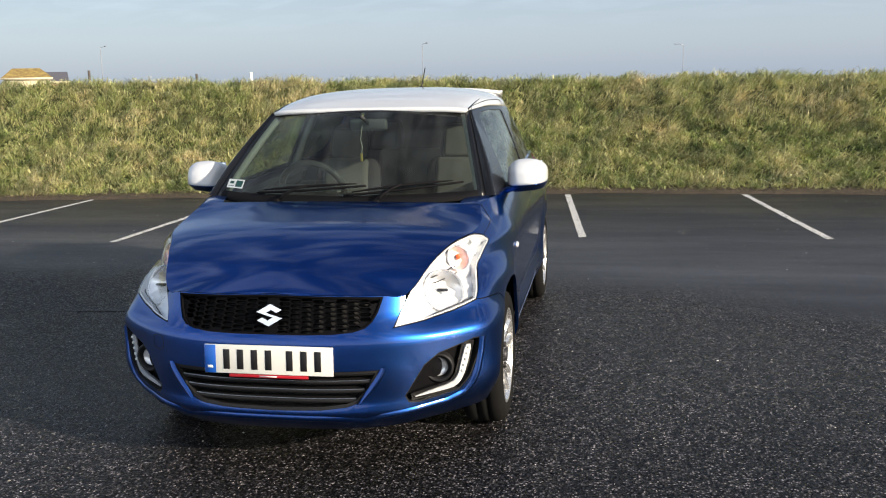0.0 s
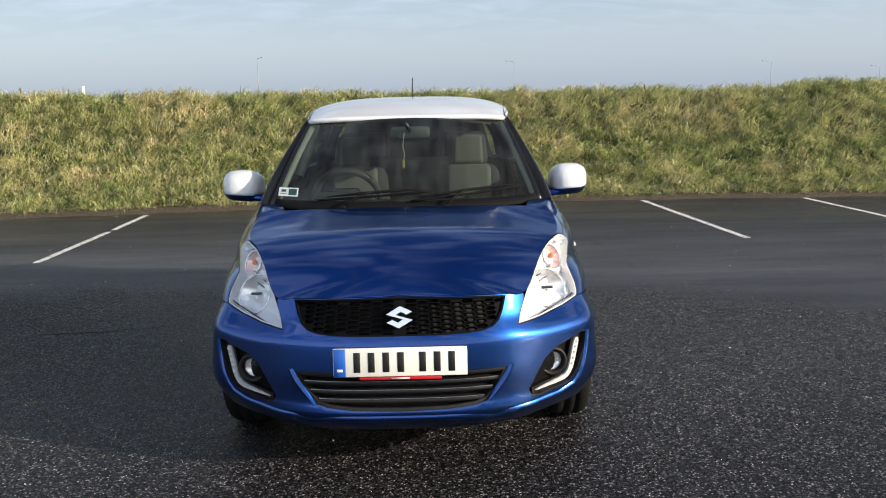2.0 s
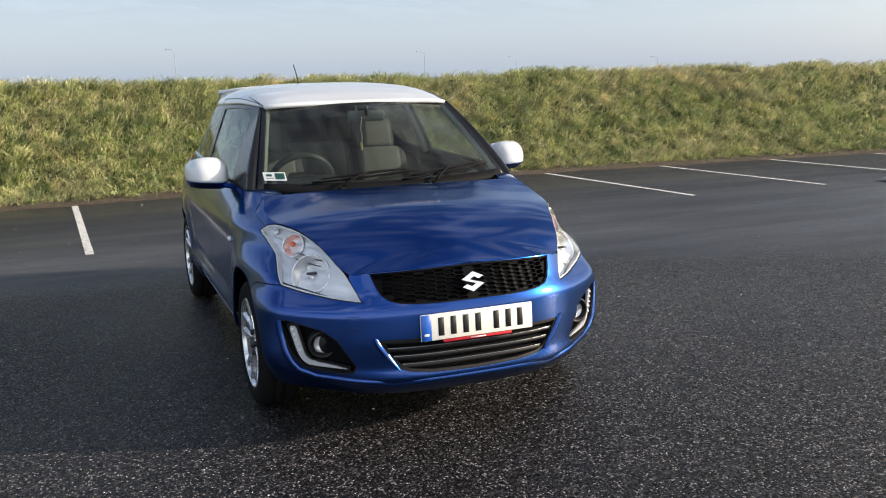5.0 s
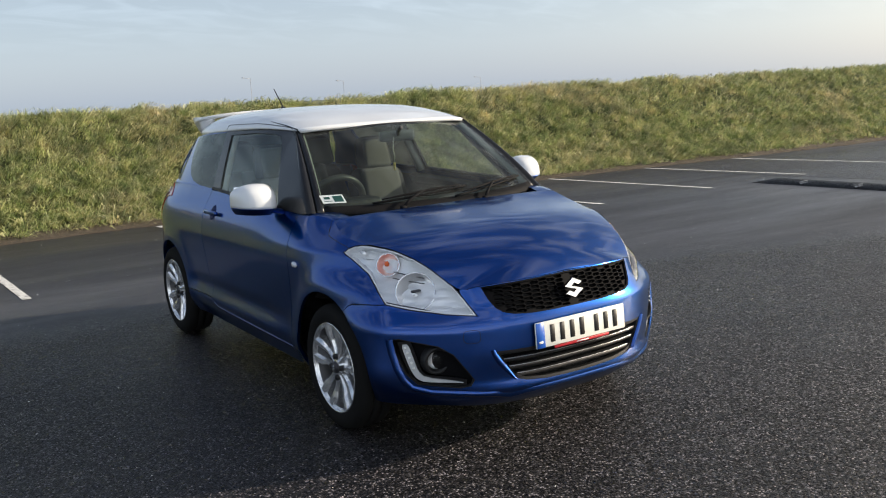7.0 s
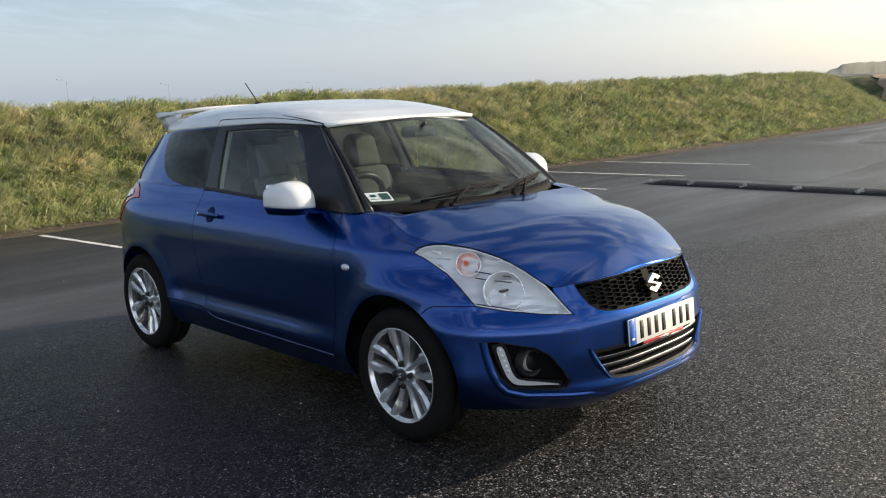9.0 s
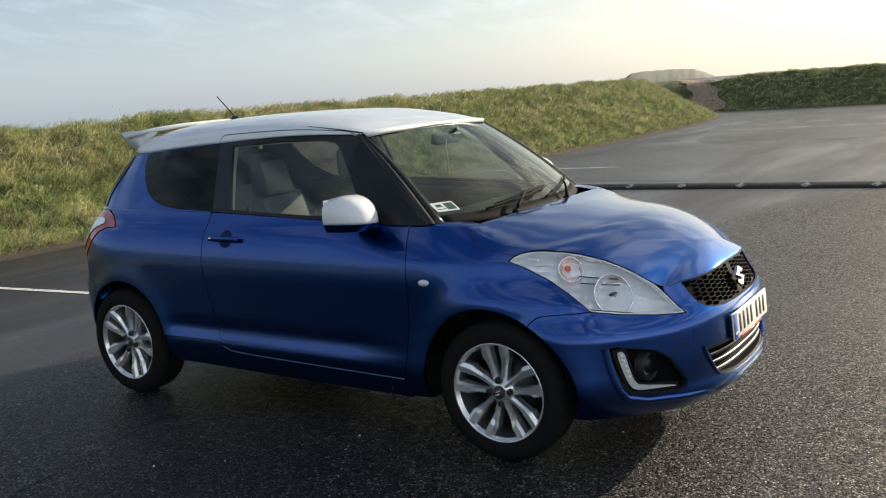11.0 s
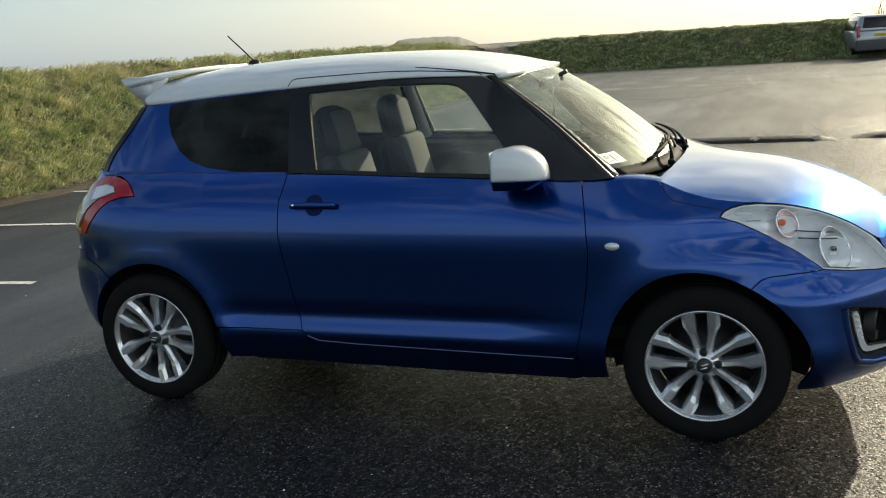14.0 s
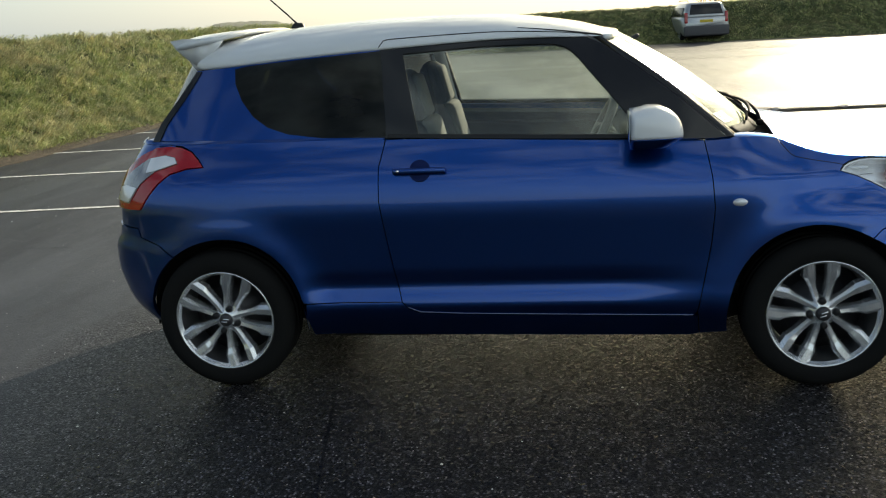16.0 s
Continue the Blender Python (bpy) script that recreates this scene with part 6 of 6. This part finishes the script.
    skin("reversing_lens", [(2.669, 0.968), (2.692, 0.990), (2.745, 0.998), (2.815, 0.986), (2.800, 0.930), (2.763, 0.939)], tail_white, side=side, off=0.0105, depth=0.006, gap=0, step=0.02)
    skin("indicator_lens", [(2.828, 0.872), (2.90, 0.877), (2.953, 0.867), (2.974, 0.813), (2.866, 0.811), (2.847, 0.837)], tail_white, side=side, off=0.0105, depth=0.006, gap=0, step=0.02)

# roof details
for side in (-1, 1):
    # outline of the door's white head and the roof joint
    us = np.linspace(0.03, 0.515, 40)
    line = []
    for u in us:
        v = 0.17 * min(1.0, (u - 0.03) / 0.03 + 0.35) if u < 0.06 else 0.17 if u < 0.49 else 0.17 * math.sqrt(max(0.0, 1 - ((u - 0.49) / 0.0255) ** 2))
        x, y, z = roof(u, v)
        line.append((side * (float(x) + 0.0005), float(y), float(z) + 0.0005))
    part("roof_joint", tube(line, 0.0021, 6), black_plastic, car)
    line = []
    for t in np.linspace(0, 1, 16):
        x, y, z = roof(0.0 + 0.20 * t, 0.08 + 0.20 * t**0.5)
        line.append((side * float(x), float(y), float(z) + 0.001))
    part("roof_ditch", tube(line, [0.0045 * (1 - 0.7 * i / 15) for i in range(16)], 8), black_gloss, car)

# aerial
aer = part("aerial_base", rbox((0.045, 0.075, 0.030), 0.012, (0, 2.232, 1.502), (6, 0, 0), taper=(0.6, 0.6)), black_plastic, car)
part("aerial_rod", tube([(0, 2.235, 1.51), (0, 2.28, 1.555), (0, 2.372, 1.642)], [0.0045, 0.004, 0.003], 8), black_plastic, aer)

# rear spoiler, standing clear of the roof
bm = bmesh.new()
rows = []
for x in np.linspace(-0.515, 0.515, 27):
    e = (abs(x) / 0.515) ** 4
    y0, y1 = 2.36 + 0.10 * e, 2.700 - 0.075 * (abs(x) / 0.515) ** 2
    zt = 1.500 - 0.012 * (abs(x) / 0.515) ** 2 - 0.018 * e
    row = []
    for t, dz in ((0, 0.0), (0.2, 0.004), (0.5, 0.002), (0.8, -0.002), (1, -0.012), (1.0, -0.030), (0.75, -0.030), (0.4, -0.024), (0.1, -0.020)):
        row.append(bm.verts.new((x, y0 + (y1 - y0) * t, zt + dz - 0.012 * t)))
    rows.append(row)
for r0, r1 in zip(rows, rows[1:]):
    for i in range(9):
        bm.faces.new((r0[i], r0[(i + 1) % 9], r1[(i + 1) % 9], r1[i]))
bm.faces.new(rows[0])
bm.faces.new(rows[-1])
bmesh.ops.recalc_face_normals(bm, faces=bm.faces)
spoiler = part("rear_spoiler", bm, paint_white, car, "white roof spoiler")
for side in (-1, 1):
    bm = bmesh.new()
    a = [(0.455, 2.44, 1.462), (0.505, 2.50, 1.470), (0.515, 2.60, 1.474), (0.512, 2.655, 1.468), (0.506, 2.635, 1.430), (0.498, 2.59, 1.385), (0.490, 2.545, 1.350), (0.484, 2.52, 1.350), (0.470, 2.47, 1.42)]
    fr = [bm.verts.new((side * (x + 0.004), y, z)) for x, y, z in a]
    bk = [bm.verts.new((side * (x - 0.035), y + 0.004, z)) for x, y, z in a]
    bm.faces.new(fr)
    bm.faces.new(bk)
    for i in range(len(a)):
        bm.faces.new((fr[i], fr[(i + 1) % len(a)], bk[(i + 1) % len(a)], bk[i]))
    bmesh.ops.recalc_face_normals(bm, faces=bm.faces)
    part("spoiler_end", bm, paint_white, spoiler)

# scuttle and wipers
scuttle_plastic = material("scuttle_plastic", (0.025, 0.025, 0.026), 0.8, 0.0, 0.0, 0.25)
def scuttle(u, v):
    x0, y0, z0 = screen(u, np.zeros_like(u) - 0.02)
    return x0 * 0.98, y0 - 0.10 * (1 - v) + 0.02 * v, z0 - 0.020 - 0.006 * np.sin(v * 3.1)


surface("scuttle_panel", scuttle, np.linspace(0, 0.985, 14), np.linspace(0, 1, 5), scuttle_plastic, thick=0.01)


def on_screen(x, v, lift):
    u = abs(x) / (0.695 + (0.545 - 0.695) * v)
    p = [float(c) for c in screen(np.array(u), np.array(v))]
    return Vector((x, p[1] - lift * 0.55, p[2] + lift * 0.83))


for x0, x1, px, v0, v1 in ((-0.43, 0.13, -0.30, 0.055, 0.135), (0.03, 0.585, 0.20, 0.05, 0.135)):
    wiper = new("wiper")
    wiper.parent = car
    pts = [on_screen(x0 + (x1 - x0) * t, v0 + (v1 - v0) * t, 0.012) for t in np.linspace(0, 1, 12)]
    part("wiper_blade", tube(pts, 0.006, 6), matte_black, wiper)
    pts = [on_screen(x0 + (x1 - x0) * t, v0 + (v1 - v0) * t, 0.026 + 0.012 * math.sin(math.pi * t)) for t in np.linspace(0.08, 0.92, 12)]
    part("wiper_bow", tube(pts, [0.003 + 0.005 * math.sin(math.pi * i / 11) for i in range(12)], 6), matte_black, wiper)
    mid = on_screen((x0 + x1) / 2, (v0 + v1) / 2, 0.045)
    base = on_screen(px - 0.30 * 0, -0.02, 0.02)
    part("wiper_arm", tube([base, base.lerp(mid, 0.25) + Vector((0, -0.004, 0.014)), base.lerp(mid, 0.6) + Vector((0, -0.004, 0.012)), mid], [0.009, 0.008, 0.006, 0.005], 8), matte_black, wiper)
    part("wiper_nut", rbox((0.03, 0.03, 0.025), 0.008, base), matte_black, wiper)
for x in (-0.215, 0.235):
    part("washer_jet", rbox((0.018, 0.022, 0.014), 0.005, tuple(Vector(on_screen(x, -0.02, 0.0)) + Vector((0, -0.045, 0.006)))), black_plastic, car)

# stickers inside the windscreen
def screen_patch(name, x0, x1, v0, v1, mat, lift, parent=None):
    bm = bmesh.new()
    g = [[bm.verts.new(on_screen(x0 + (x1 - x0) * i / 3, v0 + (v1 - v0) * j / 2, lift)) for j in range(3)] for i in range(4)]
    for i in range(3):
        for j in range(2):
            bm.faces.new((g[i][j], g[i + 1][j], g[i + 1][j + 1], g[i][j + 1]))
    bmesh.ops.recalc_face_normals(bm, faces=bm.faces)
    return part(name, bm, mat, parent or car)


stick = screen_patch("windscreen_sticker", -0.645, -0.540, 0.095, 0.180, sticker_white, 0.0012)
screen_patch("sticker_panel", -0.591, -0.547, 0.106, 0.168, sticker_green, 0.0024, stick)
screen_patch("sticker_mark", -0.631, -0.605, 0.135, 0.160, sticker_green, 0.0024, stick)
screen_patch("sticker_line", -0.637, -0.599, 0.112, 0.118, sticker_green, 0.0024, stick)
screen_patch("chassis_number_tag", 0.42, 0.49, 0.040, 0.052, sticker_white, -0.004)

# ---- cabin inside ----
part("cabin_floor", rbox((1.30, 2.2, 0.05), 0.01, (0, 1.35, 0.36)), dark, car)
for side in (-1, 1):
    skin("door_lining", [(0.46, 0.42), (1.68, 0.42), (2.3, 0.70), (2.5, 1.02)] + tops(2.4, 0.40, 10, -0.012), dash_plastic, side=side, off=-0.075, depth=0, gap=0, step=0.06)
    skin("belt_trim", [(0.42, 0.94), (1.68, 0.98)] + tops(1.68, 0.42, 10, -0.010), dash_plastic, side=side, off=-0.05, depth=0.05, gap=0, step=0.05)
    # pale pillar trims
    a = [Vector((side * (float(x) - 0.022), float(y) + 0.025, float(z) - 0.012)) for x, y, z in zip(*screen(np.full(10, 0.985), np.linspace(0.05, 1, 10)))]
    part("pillar_trim", tube(a, 0.020, 8), pale_trim, car)
    a = [Vector((side * (float(cabin(y, z)) - 0.035), y, z)) for y, z in zip(np.linspace(1.60, 1.66, 8), np.linspace(1.03, 1.37, 8))]
    part("pillar_trim", tube(a, 0.030, 8), pale_trim, car)
surface("headlining", lambda u, v: (lambda q: (q[0] * 0.97, q[1], q[2] - 0.035))(roof(u, v)), np.linspace(0.03, 0.95, 16), np.linspace(0, 1, 10), pale_trim)
# dashboard
def dash(u, v):
    x = 0.68 * u
    y = 0.20 + 0.30 * u**2.2 * (1 - v) + 0.55 * v
    z = 0.955 + 0.012 * (1 - u**2) + 0.015 * np.sin(v * math.pi) - 0.06 * np.clip(v - 0.75, 0, 1) / 0.25
    return x, y, z


surface("dashboard", dash, np.linspace(0, 1, 14), np.linspace(0, 1, 10), dash_plastic)
part("dash_front", rbox((1.36, 0.12, 0.42), 0.04, (0, 0.77, 0.70)), dash_plastic, car)
part("instrument_hood", rbox((0.34, 0.16, 0.07), 0.03, (-0.34, 0.66, 0.975)), dash_plastic, car)
# steering wheel
st = new("steering_wheel")
st.parent = car
c = Vector((-0.345, 0.845, 0.955))
ring = [c + Vector((0.182 * math.cos(a), -0.182 * math.sin(a) * math.sin(radians(26)), 0.182 * math.sin(a) * math.cos(radians(26)))) for a in np.linspace(0, 2 * math.pi, 40, endpoint=False)]
# rim and column paler than the trim: sunlight put into their colours
part("steering_rim", tube(ring, 0.019, 10, closed=True), material("steering_leather_sunlit", (0.075, 0.075, 0.078), 0.38), st)
column_sunlit = material("column_sunlit_plastic", (0.10, 0.10, 0.105), 0.5)
part("steering_boss", rbox((0.15, 0.06, 0.13), 0.022, tuple(c), (26, 0, 0)), dash_plastic, st)
for a in (0, math.pi, -math.pi / 2):
    e = c + Vector((0.175 * math.cos(a), -0.175 * math.sin(a) * math.sin(radians(26)), 0.175 * math.sin(a) * math.cos(radians(26))))
    part("steering_spoke", tube([c, e], [0.022, 0.013], 8), alloy, st)
part("steering_column", tube([c, c + Vector((0, -0.25, -0.09))], [0.048, 0.052], 12), column_sunlit, st)
for a in (-1, 1):
    part("column_stalk", tube([c + Vector((0, -0.09, -0.01)), c + Vector((a * 0.09, -0.085, 0.01)), c + Vector((a * 0.15, -0.075, 0.018))], [0.011, 0.009, 0.011], 8), column_sunlit, st)


def seat(x, y, wide):
    s = new("front_seat" if wide < 0.6 else "rear_seat")
    s.parent = car
    tilt = 14
    part("seat_cushion", rbox((wide, 0.50, 0.16), 0.06, (x, y - 0.27, 0.56), (6, 0, 0)), seat_dark, s)
    part("cushion_panel", rbox((wide * 0.55, 0.44, 0.05), 0.02, (x, y - 0.28, 0.625), (6, 0, 0)), seat_light, s)
    n = 1 if wide < 0.6 else 2
    part("backrest", rbox((wide, 0.17, 0.58), 0.078, (x, y + 0.035, 0.80), (-tilt, 0, 0), taper=(0.80, 0.8), segments=4), seat_dark, s)
    part("backrest_panel", rbox((wide * 0.62, 0.07, 0.50), 0.034, (x, y - 0.020, 0.84), (-tilt, 0, 0), taper=(0.92, 1.0)), seat_light, s)
    for o in ((0,) if n == 1 else (-0.30, 0.30)):
        hr = part("headrest", rbox((0.27, 0.125, 0.235), 0.060, (x + o, y + 0.112, 1.175), (-tilt, 0, 0), taper=(0.85, 0.85)), seat_dark, s)
        part("headrest_panel", rbox((0.20, 0.05, 0.19), 0.024, (x + o, y + 0.068, 1.175), (-tilt, 0, 0), taper=(0.9, 1.0), segments=4), seat_light, hr)
        for q in (-0.05, 0.05):
            part("headrest_rod", tube([(x + o + q, y + 0.085, 1.05), (x + o + q, y + 0.10, 1.11)], 0.006, 6), chrome, hr)
    return s


seat(-0.36, 1.53, 0.50)
seat(0.36, 1.53, 0.50)
seat(0.0, 2.28, 1.15)
# inner mirror with a hanging charm
mirror_back = material("mirror_back", (0.16, 0.165, 0.17), 0.35)
rv = part("inner_mirror", rbox((0.215, 0.028, 0.062), 0.018, (0.02, 0.72, 1.325), (8, 0, -8)), mirror_back, car)
part("inner_mirror_glass", rbox((0.20, 0.003, 0.05), 0.001, (0.018, 0.737, 1.326), (8, 0, -8), segments=1), mirror_glass, rv)
part("inner_mirror_arm", tube([(0.0, 0.64, 1.372), (0.01, 0.69, 1.35), (0.02, 0.71, 1.33)], 0.010, 8), dash_plastic, rv)
charm = new("hanging_charm")
charm.parent = car
part("charm_cord", tube([(-0.012, 0.705, 1.32), (-0.022, 0.70, 1.25), (-0.014, 0.70, 1.21), (-0.020, 0.70, 1.17)], 0.0026, 6), material("charm_cord", (0.6, 0.58, 0.5), 0.7), charm)
part("charm_tassel", rbox((0.014, 0.010, 0.045), 0.005, (-0.020, 0.70, 1.155)), material("charm_tassel", (0.55, 0.42, 0.12), 0.7), charm)

# ---- silver estate car parked at the far bank ----
silver = material("silver_paint", (0.42, 0.43, 0.44), 0.3, 0.7, 0.8)
grey_trim = material("grey_bumper", (0.06, 0.06, 0.065), 0.6)


def estate(at, turn):
    e = new("car")
    tagged(e, "silver estate car with grey bumpers, parked facing the far bank", "car")
    e.location, e.rotation_euler = at, (0, 0, radians(turn))
    # rear face at y = 0, nose at y = 4.6, built from side profile and width
    def loft(name, prof, mat, round_=0.06):
        """prof: rows of (y, half width, z)."""
        bm = bmesh.new()
        rows = []
        for y, secs in prof:
            right = [bm.verts.new((x, y, z)) for x, z in secs]
            left = [bm.verts.new((-x, y, z)) for x, z in reversed(secs)]
            rows.append(right + left)
        n = len(rows[0])
        for r0, r1 in zip(rows, rows[1:]):
            for i in range(n):
                bm.faces.new((r0[i], r0[(i + 1) % n], r1[(i + 1) % n], r1[i]))
        bm.faces.new(rows[0])
        bm.faces.new(rows[-1])
        bmesh.ops.recalc_face_normals(bm, faces=bm.faces)
        return part(name, bm, mat, e)
    low = lambda w, zt: [(w * 0.90, 0.28), (w * 0.98, 0.42), (w, 0.66), (w * 0.985, zt - 0.1), (w * 0.95, zt)]
    loft("body", [(0.0, low(0.80, 0.96)), (0.06, low(0.90, 1.0)), (0.9, low(0.93, 1.02)), (3.0, low(0.93, 1.0)), (3.3, low(0.93, 0.98)), (4.4, low(0.86, 0.80)), (4.6, low(0.70, 0.70))], silver)
    top = lambda w, zt: [(w, 0.95), (w * 0.92, 1.25), (w * 0.80, zt - 0.06), (w * 0.62, zt)]
    loft("cabin", [(0.05, top(0.84, 1.14)), (0.22, top(0.86, 1.52)), (0.5, top(0.88, 1.58)), (2.0, top(0.88, 1.60)), (2.5, top(0.86, 1.52)), (3.3, top(0.84, 1.0))], silver)
    part("rear_bumper", rbox((1.80, 0.20, 0.40), 0.06, (0, -0.03, 0.46)), grey_trim, e)
    part("rear_window", rbox((1.34, 0.02, 0.42), 0.008, (0, 0.115, 1.30), (-22, 0, 0), taper=(0.86, 1)), black_gloss, e)
    for sg in (-1, 1):
        part("tail_lamp", rbox((0.13, 0.10, 0.42), 0.03, (sg * 0.80, 0.05, 0.98), (-6, 0, 0)), tail_red, e)
        part("side_window", rbox((0.02, 1.9, 0.36), 0.008, (sg * 0.835, 1.45, 1.22), (0, -14 * sg, 0)), black_gloss, e)
        part("roof_rail", tube([(sg * 0.62, 0.45, 1.60), (sg * 0.64, 0.55, 1.66), (sg * 0.64, 2.0, 1.67), (sg * 0.62, 2.15, 1.60)], 0.018, 8), metal_grey, e)
        part("door_mirror", rbox((0.20, 0.10, 0.14), 0.04, (sg * 1.02, 2.75, 1.05)), silver, e)
        for yw in (0.85, 3.6):
            w = new("wheel")
            w.parent = e
            w.location = (sg * 0.90, yw, 0.335)
            w.rotation_euler = (0, 0, 0 if sg > 0 else math.pi)
            part("tyre", lathe([(0.22, 0.0), (0.30, 0.0), (0.335, -0.03), (0.335, -0.19), (0.30, -0.22), (0.2, -0.22)], 32), rubber, w)
            part("rim", lathe([(0.0, -0.03), (0.08, -0.02), (0.2, -0.01), (0.22, -0.003)], 32), alloy, w)
    part("number_plate", rbox((0.52, 0.012, 0.11), 0.003, (0, -0.012, 0.84)), material("plate_yellow", (0.55, 0.42, 0.04), 0.4), e)
    # dark slab added to give the underside its shade
    part("underside_shadow_panel", rbox((1.5, 3.8, 0.12), 0.02, (0, 2.2, 0.28)), dark, e)
    return e


estate((34.1, -4.40, 0.0), -84)
